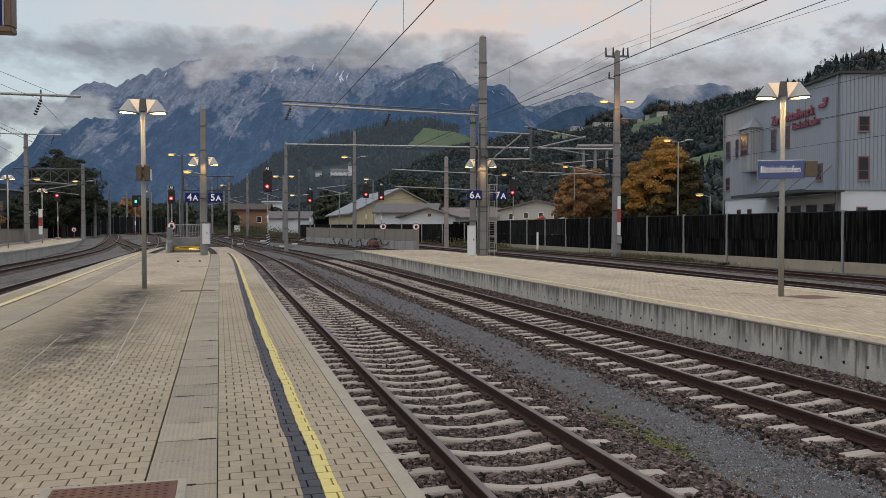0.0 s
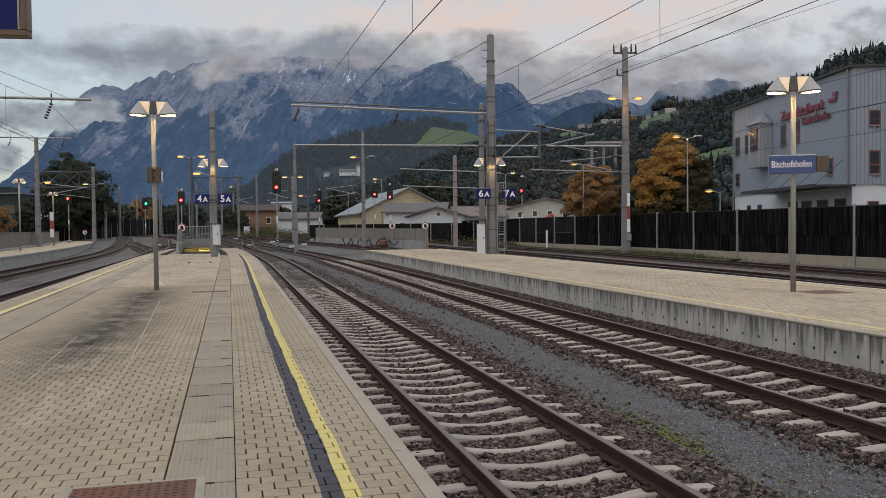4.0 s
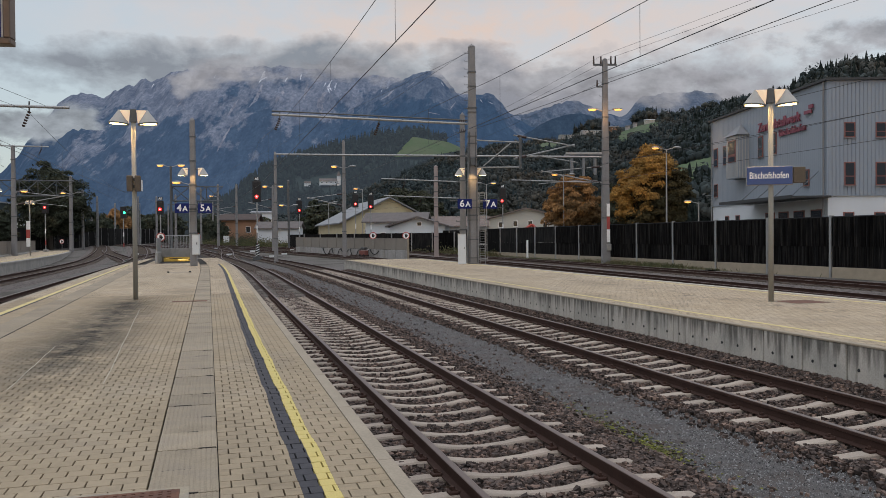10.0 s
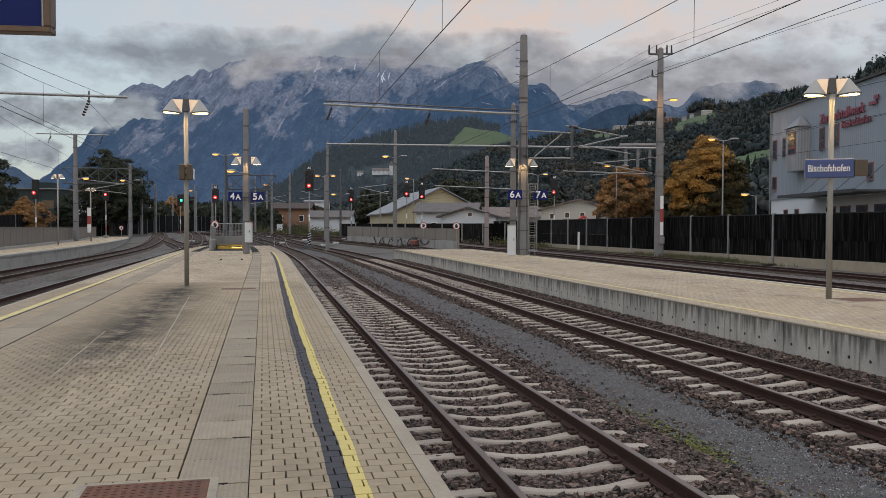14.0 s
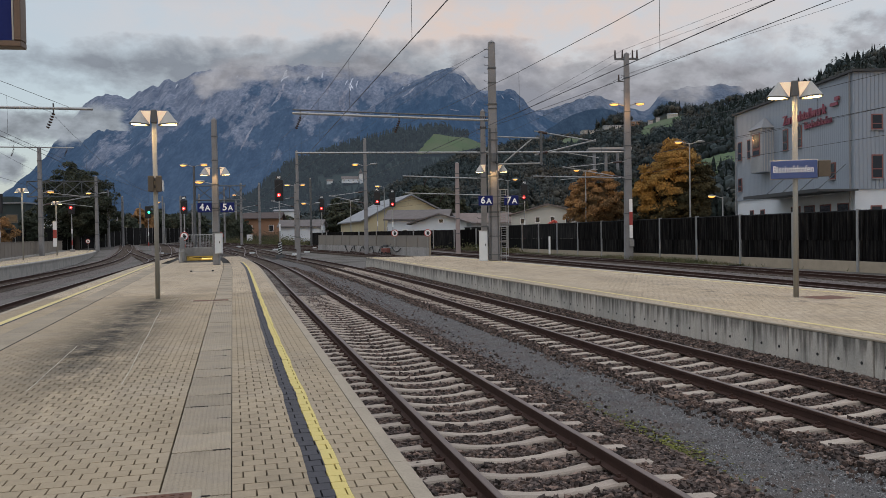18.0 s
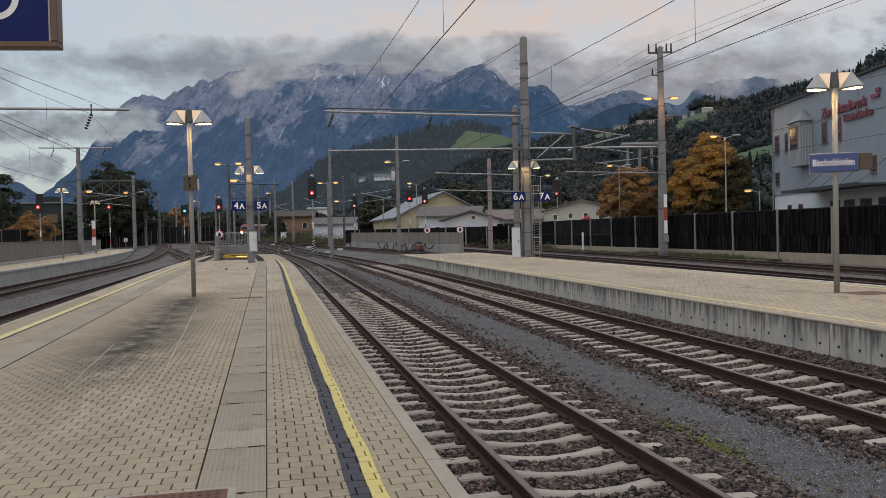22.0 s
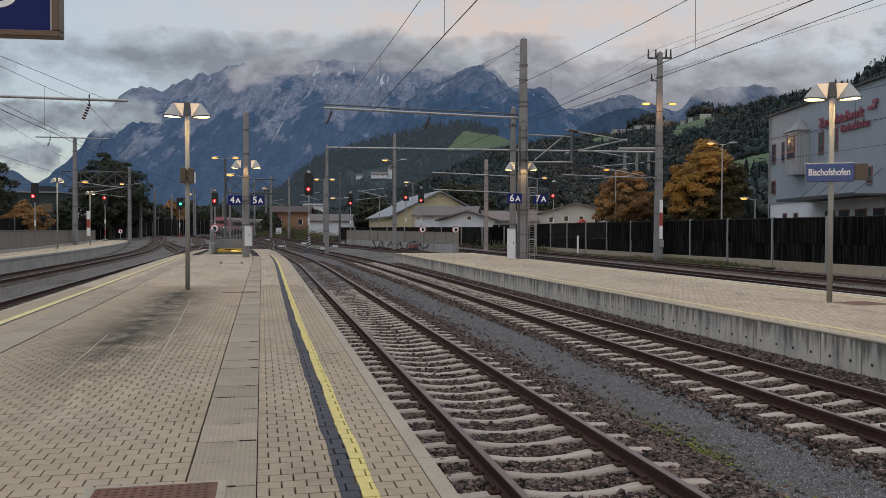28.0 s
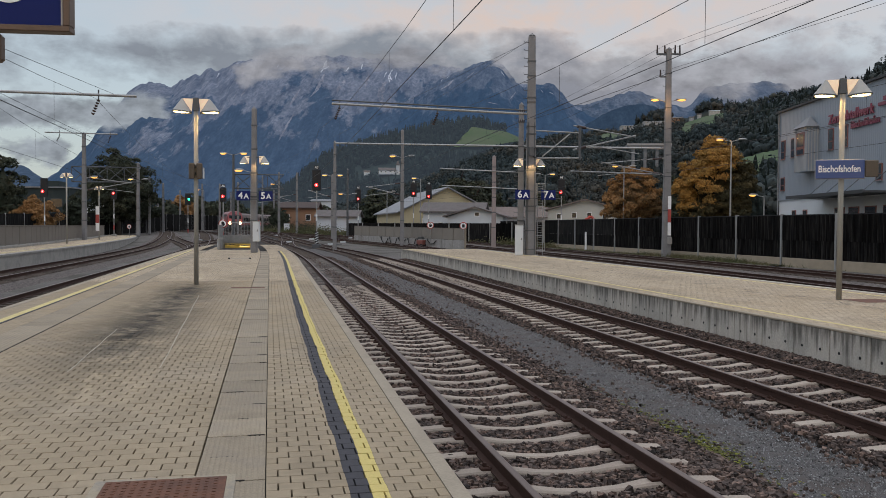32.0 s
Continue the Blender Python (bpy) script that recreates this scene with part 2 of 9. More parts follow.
def stain_paving(mt):
    """Trodden dirt along the walking line and a few pale dried splashes, the same on every paver."""
    nt = mt.node_tree
    N, L = nt.nodes.new, nt.links.new
    bs = nt.nodes["Principled BSDF"]
    ge, sep = N("ShaderNodeNewGeometry"), N("ShaderNodeSeparateXYZ")
    L(ge.outputs["Position"], sep.inputs[0])

    def m(op, a, b=0.0, clamp=False):
        q = N("ShaderNodeMath")
        q.operation, q.use_clamp = op, clamp
        for i, v in enumerate((a, b)):
            if isinstance(v, (int, float)):
                q.inputs[i].default_value = v
            else:
                L(v, q.inputs[i])
        return q.outputs[0]

    def nz(scale, detail, stretch):
        mp, n = N("ShaderNodeMapping"), N("ShaderNodeTexNoise")
        mp.inputs["Scale"].default_value = stretch
        n.inputs["Scale"].default_value, n.inputs["Detail"].default_value, n.inputs["Roughness"].default_value = scale, detail, 0.62
        L(ge.outputs["Position"], mp.inputs[0])
        L(mp.outputs[0], n.inputs["Vector"])
        return n.outputs[0]

    x, y = sep.outputs[0], sep.outputs[1]
    wide = nz(0.55, 6, (1, 0.45, 1))
    small = nz(2.4, 7, (1, 0.55, 1))
    grain = nz(9.0, 5, (0.55, 1.6, 1))
    # dirt gathers along the middle of the platforms
    lane = m("SUBTRACT", 1.0, m("MULTIPLY", m("ABSOLUTE", m("ADD", x, 2.1)), 0.8), True)
    lane = m("MULTIPLY", lane, m("MULTIPLY", m("SUBTRACT", y, 8.0), 0.20, True))
    lane = m("MULTIPLY", lane, m("MULTIPLY", m("SUBTRACT", 27.0, y), 0.25, True))
    spot = m("MULTIPLY", lane, m("MULTIPLY", m("SUBTRACT", m("ADD", m("MULTIPLY", wide, 0.35), m("ADD", m("MULTIPLY", small, 0.55), m("MULTIPLY", grain, 0.50))), 0.53), 5.0, True))
    lane_b = m("SUBTRACT", 1.0, m("MULTIPLY", m("ABSOLUTE", m("SUBTRACT", x, 13.0)), 0.75), True)
    spot_b = m("MULTIPLY", lane_b, m("MULTIPLY", m("SUBTRACT", m("ADD", m("MULTIPLY", small, 0.6), m("MULTIPLY", grain, 0.4)), 0.50), 7.0, True))
    dirt = m("MAXIMUM", m("MULTIPLY", spot, 0.92), m("MULTIPLY", spot_b, 0.85))
    dirt = m("MAXIMUM", dirt, m("MULTIPLY", m("SUBTRACT", m("ADD", m("MULTIPLY", wide, 0.7), m("MULTIPLY", grain, 0.3)), 0.47), 1.7, True))
    pale = m("MULTIPLY", m("SUBTRACT", nz(0.9, 4, (2.2, 0.35, 1)), 0.60), 5.0, True)
    pale = m("MULTIPLY", pale, m("SUBTRACT", 1.0, m("MULTIPLY", m("ABSOLUTE", m("ADD", x, 1.9)), 0.7), True))
    near = m("MULTIPLY", m("SUBTRACT", 14.5, y), 0.3, True)
    streak = m("MULTIPLY", m("SUBTRACT", nz(1.6, 5, (3.0, 0.5, 1)), 0.47), 5.0, True)
    wet = m("SUBTRACT", 1.0, m("MULTIPLY", m("ABSOLUTE", m("ADD", x, 1.75)), 1.5), True)
    pale = m("MAXIMUM", pale, m("MULTIPLY", m("MULTIPLY", near, streak), m("MULTIPLY", wet, m("MULTIPLY", m("SUBTRACT", y, 7.5), 0.6, True))))
    k = m("ADD", m("SUBTRACT", 1.0, dirt), m("MULTIPLY", pale, 0.6))
    src = bs.inputs["Base Color"].links[0].from_socket
    sc = N("ShaderNodeVectorMath")
    sc.operation = "SCALE"
    L(src, sc.inputs[0])
    L(k, sc.inputs["Scale"])
    L(sc.outputs[0], bs.inputs["Base Color"])


stain_paving(PAVER)
PAVE_JOINT = mat("joint_sand", (0.022, 0.019, 0.016), 0.95, var=0.3)
PAVE_SLAB = mat("grooved_slab", (0.305, 0.252, 0.180), 0.92, var=0.38, scale=2.6, fine=70, island=0.14, second=(0.235, 0.196, 0.146))
YELLOW = mat("yellow_paint", (0.56, 0.448, 0.15), 0.75, var=0.18, scale=3, fine=70, second=(0.50, 0.405, 0.14))
YELLOW_PALE = mat("faded_yellow_paint", (0.60, 0.50, 0.22), 0.8, var=0.2, scale=3, fine=60, second=(0.46, 0.37, 0.16))
SCUFF = mat("pale_scuff", (0.40, 0.36, 0.29), 0.9, var=0.3, scale=8)
COVER_RIM = mat("buff_concrete_rim", (0.34, 0.29, 0.21), 0.9, var=0.3, scale=6, fine=90, second=(0.24, 0.21, 0.17))
DIRT = mat("packed_dirt", (0.030, 0.025, 0.021), 0.95, var=0.4, scale=9)
# faint emission stands in for lamp light falling on the panel
LIT_PANEL = mat("lit_lamp_panel", (0.75, 0.66, 0.55), 0.5, emit=((1.0, 0.62, 0.30), 0.42), bump=0)
LENS_CORE = mat("signal_lens_core", (1, 0.6, 0.5), 0.4, emit=((1.0, 0.42, 0.36), 3.0), bump=0)
BITUMEN = mat("dark_band", (0.047, 0.045, 0.051), 0.85, var=0.25, scale=3, fine=60)
PALE_COPING = mat("pale_coping", (0.46, 0.43, 0.37), 0.9, var=0.2, scale=2, fine=50)
COPING = mat("coping_concrete", (0.305, 0.258, 0.195), 0.9, var=0.2, scale=2, fine=50)
GALV = mat("galvanised_steel", (0.33, 0.33, 0.325), 0.5, metal=0.6, var=0.15, scale=3, fine=40, bump=0.05)
GALV_DARK = mat("dark_steel", (0.10, 0.105, 0.11), 0.55, metal=0.5, var=0.2, scale=3)
WIRE = mat("wire_copper_dark", (0.045, 0.045, 0.048), 0.6, metal=0.4, var=0.1, bump=0)
GLASSY = mat("insulator_brown", (0.045, 0.028, 0.024), 0.25, var=0.1)
POLE = mat("painted_pole", (0.275, 0.268, 0.240), 0.55, var=0.1, scale=2, fine=30, bump=0.04)
SHADE = mat("lamp_shade_white", (0.37, 0.36, 0.335), 0.5, var=0.08, bump=0.03)
LAMP_GLOW = mat("lamp_glow", (1, 0.8, 0.45), 0.4, emit=((1.0, 0.70, 0.28), 6.0), bump=0)
STREET_GLOW = mat("sodium_glow", (1, 0.7, 0.3), 0.4, emit=((1.0, 0.40, 0.055), 1.7), bump=0)
RED_GLOW = mat("signal_red_glow", (0.9, 0.05, 0.05), 0.4, emit=((1.0, 0.018, 0.018), 2.6), bump=0)
GREEN_GLOW = mat("signal_green_glow", (0.1, 0.9, 0.5), 0.4, emit=((0.05, 1.0, 0.42), 2.2), bump=0)
HEADLIGHT = mat("headlight_glow", (1, 0.9, 0.7), 0.4, emit=((1.0, 0.60, 0.26), 9.0), bump=0)
BLUE = mat("sign_blue", (0.010, 0.018, 0.110), 0.6, var=0.06, bump=0.02, spec=0.15)
BLUE_LIGHT = mat("station_sign_blue", (0.034, 0.072, 0.215), 0.35, var=0.06, bump=0.02)
WHITE = mat("white_paint", (0.78, 0.78, 0.77), 0.5, var=0.06, bump=0.03)
CABINET = mat("cabinet_white", (0.60, 0.62, 0.63), 0.5, var=0.08, scale=2, bump=0.03)
BLACK = mat("signal_black", (0.012, 0.012, 0.014), 0.6, var=0.1, bump=0.03)
BRONZE = mat("sign_frame_brown", (0.12, 0.085, 0.065), 0.4, metal=0.5, var=0.1, bump=0.03)
BOX_BROWN = mat("loudspeaker_brown", (0.09, 0.07, 0.05), 0.6, var=0.15)
FENCE = mat("black_fence_slat", (0.009, 0.009, 0.0095), 0.85, var=0.6, scale=1.2, fine=14, island=0.6, stretch=(6, 6, 0.5), spec=0.03, second=(0.018, 0.017, 0.016))
CLAD = mat("grey_cladding", (0.262, 0.298, 0.345), 0.5, metal=0.15, var=0.05, scale=0.4, fine=20, bump=0.03)
CLAD_R = mat("blue_grey_cladding", (0.25, 0.28, 0.325), 0.5, metal=0.15, var=0.06, scale=0.4, fine=20, bump=0.03)
RED = mat("red_letters", (0.215, 0.055, 0.082), 0.5, var=0.05, bump=0)
RUSTY_FRAME = mat("brown_red_frame", (0.20, 0.075, 0.06), 0.6, var=0.1)
PANE = mat("dark_pane", (0.02, 0.024, 0.03), 0.15, var=0.1, bump=0, spec=0.35)
ROOF_GREY = mat("grey_roof", (0.20, 0.205, 0.215), 0.6, var=0.15, scale=0.6, fine=12)
ROOF_UMBER = mat("umber_roof_tile", (0.066, 0.048, 0.043), 0.85, var=0.25, scale=1, fine=12)
CANOPY = mat("dark_canopy", (0.042, 0.044, 0.046), 0.6, var=0.2, scale=0.8)
ROOF_PALE = mat("pale_metal_roof", (0.36, 0.37, 0.38), 0.6, var=0.12, scale=0.6, fine=12)
ROOF_DARK = mat("dark_roof_tile", (0.12, 0.105, 0.10), 0.8, var=0.25, scale=1, fine=12)
ROOF_BROWN = mat("brown_roof_tile", (0.165, 0.128, 0.112), 0.8, var=0.25, scale=1, fine=12)
PLASTER_Y = mat("pale_yellow_plaster", (0.46, 0.40, 0.26), 0.9, var=0.1, scale=0.5)
PLASTER_W = mat("white_plaster", (0.56, 0.59, 0.62), 0.9, var=0.1, scale=0.5)
PLASTER_O = mat("orange_plaster", (0.25, 0.14, 0.085), 0.9, var=0.12, scale=0.5)
PLASTER_G = mat("grey_plaster", (0.38, 0.37, 0.36), 0.9, var=0.14, scale=0.5)
BRICK_PINK = mat("pinkish_mast", (0.29, 0.24, 0.23), 0.85, var=0.15, scale=0.8)
GRASS = mat("grass_verge", (0.060, 0.062, 0.030), 0.95, var=0.6, scale=0.8, fine=12, bump=0.8, depth=0.05, second=(0.085, 0.075, 0.055))
MEADOW = mat("meadow", (0.058, 0.092, 0.040), 0.95, var=0.2, scale=0.02, fine=0.3, bump=0.2, second=(0.066, 0.086, 0.044))
WEED = mat("weeds_green", (0.085, 0.095, 0.045), 0.95, var=0.4, scale=0.5, fine=6, island=0.4, second=(0.12, 0.10, 0.055), spec=0.1)
LEAF_DARK = mat("dark_leaves", (0.048, 0.056, 0.040), 0.9, var=0.3, scale=0.3, fine=3, island=0.5, second=(0.050, 0.050, 0.032), spec=0.1)
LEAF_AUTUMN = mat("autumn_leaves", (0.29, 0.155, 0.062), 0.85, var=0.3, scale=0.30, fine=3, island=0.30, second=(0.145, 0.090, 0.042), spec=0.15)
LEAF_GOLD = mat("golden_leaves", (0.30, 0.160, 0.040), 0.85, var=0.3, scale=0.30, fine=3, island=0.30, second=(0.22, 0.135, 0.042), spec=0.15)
# darker leaves for the lower crowns, shade included in their colour
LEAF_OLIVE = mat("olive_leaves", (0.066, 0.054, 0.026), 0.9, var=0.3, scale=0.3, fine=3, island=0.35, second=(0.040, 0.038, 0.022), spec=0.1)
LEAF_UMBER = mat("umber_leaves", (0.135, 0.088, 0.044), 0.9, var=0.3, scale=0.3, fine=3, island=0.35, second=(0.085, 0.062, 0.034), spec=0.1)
PLASTER_C = mat("cream_plaster", (0.44, 0.42, 0.37), 0.9, var=0.1, scale=0.5)
MACHINE_RED = mat("machine_red", (0.40, 0.05, 0.03), 0.5, var=0.1)
BARK = mat("bark", (0.06, 0.048, 0.038), 0.9, var=0.3)
CONIFER = mat("conifer_needles", (0.021, 0.028, 0.026), 0.95, var=0.3, scale=0.05, fine=1, island=0.45, spec=0.05)
TRAIN_RED = mat("train_red", (0.27, 0.075, 0.078), 0.4, var=0.08, bump=0.02)
TRAIN_GREY = mat("coach_grey", (0.15, 0.11, 0.10), 0.45, var=0.1, bump=0.02)
MOSS = mat("moss", (0.135, 0.138, 0.020), 0.95, var=0.45, scale=9, second=(0.060, 0.058, 0.022), island=0.4)
RUST_LID = mat("rusty_cover", (0.140, 0.060, 0.034), 0.8, var=0.35, scale=5, fine=60, second=(0.090, 0.042, 0.027))


# ---- building helpers ----
def part(name, bm, material, parent=None, label="", smooth=False):
    """Links a bmesh as one mesh object under a thing or a part."""
    me = bpy.data.meshes.new(name)
    bmesh.ops.recalc_face_normals(bm, faces=bm.faces)
    bm.to_mesh(me)
    bm.free()
    me.materials.append(material)
    if smooth:
        me.shade_smooth()
    ob = new(name, me)
    if parent is not None:
        ob.parent = parent
    if label:
        tagged(ob, label)
    return ob


def raw(name, verts, faces, material, parent=None, smooth=False):
    me = bpy.data.meshes.new(name)
    me.from_pydata(verts, [], faces)
    me.materials.append(material)
    if smooth:
        me.shade_smooth()
    ob = new(name, me)
    if parent is not None:
        ob.parent = parent
    return ob


def shared(name, me, parent, loc, rz=0.0):
    ob = new(name, me)
    ob.parent = parent
    ob.location = loc
    ob.rotation_euler = (0, 0, rz)
    return ob


def thing(name, label, category, m=None, group="", kind=""):
    ob = new(name)
    ob.empty_display_size = 0.3
    tagged(ob, label, category, group, kind)
    if m is not None:
        ob.matrix_basis = m
    return ob


def B():
    return bmesh.new()


def box(bm, x0, x1, y0, y1, z0, z1, bevel=0.0):
    vs = [bm.verts.new((x, y, z)) for z in (z0, z1) for y in (y0, y1) for x in (x0, x1)]
    fs = [bm.faces.new([vs[i] for i in f]) for f in ((0, 2, 3, 1), (4, 5, 7, 6), (0, 1, 5, 4), (2, 6, 7, 3), (0, 4, 6, 2), (1, 3, 7, 5))]
    if bevel:
        edges = list({e for f in fs for e in f.edges})
        bmesh.ops.bevel(bm, geom=edges, offset=bevel, segments=1, affect="EDGES")
    return bm


def rod(bm, p0, p1, r0, r1=None, n=10, caps=True):
    """A tapered round bar from p0 to p1."""
    p0, p1 = Vector(p0), Vector(p1)
    r1 = r0 if r1 is None else r1
    d = (p1 - p0).normalized()
    a = d.orthogonal().normalized()
    b = d.cross(a)
    rings = []
    for p, r in ((p0, r0), (p1, r1)):
        rings.append([bm.verts.new(p + (a * math.cos(2 * math.pi * i / n) + b * math.sin(2 * math.pi * i / n)) * r) for i in range(n)])
    for i in range(n):
        bm.faces.new((rings[0][i], rings[0][(i + 1) % n], rings[1][(i + 1) % n], rings[1][i]))
    if caps:
        bm.faces.new(rings[0][::-1])
        bm.faces.new(rings[1])
    return bm


def taper(bm, w0, d0, w1, d1, z0, z1, x=0.0, y=0.0, x1=None, y1=None, bevel=0.0):
    """A four-sided tapered post."""
    x1, y1 = (x if x1 is None else x1), (y if y1 is None else y1)
    vs = []
    for w, d, z, cx, cy in ((w0, d0, z0, x, y), (w1, d1, z1, x1, y1)):
        vs += [bm.verts.new((cx + sx * w / 2, cy + sy * d / 2, z)) for sx, sy in ((-1, -1), (1, -1), (1, 1), (-1, 1))]
    fs = [bm.faces.new(vs[3::-1]), bm.faces.new(vs[4:])]
    fs += [bm.faces.new((vs[i], vs[(i + 1) % 4], vs[4 + (i + 1) % 4], vs[4 + i])) for i in range(4)]
    if bevel:
        bmesh.ops.bevel(bm, geom=list({e for f in fs for e in f.edges}), offset=bevel, segments=1, affect="EDGES")
    return bm


def sweep(bm, pts, profile):
    """Carries a closed (across, up) outline along a line of points; across is to the right of the way."""
    pts = [Vector(p) for p in pts]
    rings = []
    for i, p in enumerate(pts):
        d = (pts[min(i + 1, len(pts) - 1)] - pts[max(i - 1, 0)]).normalized()
        side = d.cross(Vector((0, 0, 1))).normalized()
        rings.append([bm.verts.new(p + side * u + Vector((0, 0, v))) for u, v in profile])
    n = len(profile)
    for r0, r1 in zip(rings, rings[1:]):
        for i in range(n):
            bm.faces.new((r0[i], r0[(i + 1) % n], r1[(i + 1) % n], r1[i]))
    bm.faces.new(rings[0])
    bm.faces.new(rings[-1][::-1])
    return bm


def tube(bm, pts, r, n=5):
    """A thin round line through a row of points, in one piece."""
    pts = [Vector(p) for p in pts]
    rings = []
    for i, p in enumerate(pts):
        d = (pts[min(i + 1, len(pts) - 1)] - pts[max(i - 1, 0)]).normalized()
        a = d.cross(Vector((0, 0, 1))).normalized()
        b = d.cross(a)
        rings.append([bm.verts.new(p + (a * math.cos(6.2832 * k / n) + b * math.sin(6.2832 * k / n)) * r) for k in range(n)])
    for r0, r1 in zip(rings, rings[1:]):
        for k in range(n):
            bm.faces.new((r0[k], r0[(k + 1) % n], r1[(k + 1) % n], r1[k]))
    return bm


def text(body, size, material, parent, m, name="lettering", extrude=0.004, align="CENTER", bold=0.0):
    cu = bpy.data.curves.new(name, "FONT")
    cu.offset = bold
    cu.body, cu.size, cu.extrude, cu.align_x, cu.align_y = body, size, extrude, align, "CENTER"
    ob = bpy.data.objects.new(name, cu)
    scene.collection.objects.link(ob)
    me = bpy.data.meshes.new_from_object(ob.evaluated_get(bpy.context.evaluated_depsgraph_get()))
    bpy.data.objects.remove(ob)
    me.materials.clear()
    me.materials.append(material)
    o = new(name, me)
    o.parent = parent
    o.matrix_basis = m
    return o


def ground_z(y):
    """The ground is level along the platforms and climbs gently beyond them."""
    u = min(max((y - 85) / 90, 0), 1)
    s = 1.25 * u * u * (3 - 2 * u)
    return -0.92 + s + max(0, y - 175) * 0.006


def bend(y, start, k):
    return -k * max(0.0, y - start) ** 2


def course(x0, y0, y1, start=1e9, k=0.0, step=4.0):
    """A line along the tracks that starts to bend to the left at a given place."""
    n = max(2, int((y1 - y0) / step))
    return [(x0 + bend(y0 + (y1 - y0) * i / n, start, k), y0 + (y1 - y0) * i / n) for i in range(n + 1)]


def offset_line(line, d):
    out = []
    for i, (x, y) in enumerate(line):
        ax, ay = line[max(i - 1, 0)]
        bx, by = line[min(i + 1, len(line) - 1)]
        l = math.hypot(bx - ax, by - ay)
        out.append((x + d * (by - ay) / l, y - d * (bx - ax) / l))
    return out


def valley(x, y, z=0.0):
    """A place given across and along the valley, which lies turned from the tracks."""
    a = radians(YAW)
    return Vector((math.cos(a) * x - math.sin(a) * y, math.sin(a) * x + math.cos(a) * y, z))


def interp(x, pts):
    for (a, b), (c, d) in zip(pts, pts[1:]):
        if x <= c:
            u = max(0.0, (x - a) / (c - a))
            u = u * u * (3 - 2 * u) * 0.5 + u * 0.5
            return b + (d - b) * u
    return pts[-1][1]


# ---- ground ----
def build_ground():
    ys = [-60, -20, 0, 30, 60, 80, 95, 110, 125, 140, 155, 170, 190, 230, 300, 420, 700, 1200, 2500, 4600]
    xs = [-3500, -1200, -400, -150, -60, -20, 0, 20, 60, 150, 400, 1200, 3500]
    vs = [(x, y, (ground_z(y) if y < 300 else ground_z(300))) for y in ys for x in xs]
    n = len(xs)
    fs = [(j * n + i, j * n + i + 1, (j + 1) * n + i + 1, (j + 1) * n + i) for j in range(len(ys) - 1) for i in range(n - 1)]
    g = raw("ground", vs, fs, GROUND)
    tagged(g, "dark grey gravel ground of the station yard", "ground", kind="structure")


GROUND = mat("yard_gravel", (0.150, 0.138, 0.128), 0.95, var=0.5, scale=0.25, fine=22, bump=0.8, depth=0.02, second=(0.075, 0.070, 0.060), spec=0.06)
build_ground()

# ---- tracks ----
RAIL_PROFILE = [(-0.07, -0.16), (0.07, -0.16), (0.07, -0.148), (0.012, -0.13), (0.012, -0.05), (0.036, -0.04), (0.036, -0.008), (-0.036, -0.008), (-0.036, -0.04), (-0.012, -0.05), (-0.012, -0.13), (-0.07, -0.148)]
HEAD_PROFILE = [(-0.036, -0.008), (0.036, -0.008), (0.034, -0.002), (0.026, 0.0), (-0.026, 0.0), (-0.034, -0.002)]


OLD_SLEEPER = mat("dirty_concrete_sleeper", (0.150, 0.132, 0.118), 0.9, var=0.35, scale=3, fine=50, island=0.4)
WOOD_SLEEPER = mat("dark_wooden_sleeper", (0.075, 0.058, 0.046), 0.9, var=0.3, scale=3, fine=50, island=0.3)


def rail_z(y):
    return ground_z(y) + 0.37


def sleeper_mesh():
    bm = B()
    # a prestressed concrete sleeper: high under the rails, dished between them
    cut = [(-1.30, 0.094), (-1.12, 0.104), (-0.95, 0.112), (-0.55, 0.105), (-0.30, 0.070), (0.0, 0.052), (0.30, 0.070), (0.55, 0.105), (0.95, 0.112), (1.12, 0.104), (1.30, 0.094)]
    rings = []
    for x, h in cut:
        w = 0.125 if abs(x) > 0.5 else 0.105
        rings.append([bm.verts.new(v) for v in ((x, -w, -0.20), (x, -w + 0.035, h - 0.128), (x, -w + 0.052, h - 0.11), (x, w - 0.052, h - 0.11), (x, w - 0.035, h - 0.128), (x, w, -0.20))])
    for a, b in zip(rings, rings[1:]):
        for i in range(5):
            bm.faces.new((a[i], a[i + 1], b[i + 1], b[i]))
    bm.faces.new(rings[0])
    bm.faces.new(rings[-1][::-1])
    bmesh.ops.recalc_face_normals(bm, faces=bm.faces)
    me = bpy.data.meshes.new("sleeper")
    bm.to_mesh(me)
    bm.free()
    me.materials.append(SLEEPER)
    return me


def clip_mesh():
    bm = B()
    for s in (-1, 1):
        box(bm, s * 0.11 - 0.05, s * 0.11 + 0.05, -0.055, 0.055, -0.16, -0.125, 0.008)
        rod(bm, (s * 0.115, 0, -0.13), (s * 0.115, 0, -0.085), 0.018, n=6)
        rod(bm, (s * 0.06, -0.05, -0.13), (s * 0.13, 0.04, -0.11), 0.012, n=5)
    me = bpy.data.meshes.new("rail_clip")
    bmesh.ops.recalc_face_normals(bm, faces=bm.faces)
    bm.to_mesh(me)
    bm.free()
    me.materials.append(RAIL_RUST)
    return me


SLEEPER_ME, CLIP_ME = sleeper_mesh(), clip_mesh()


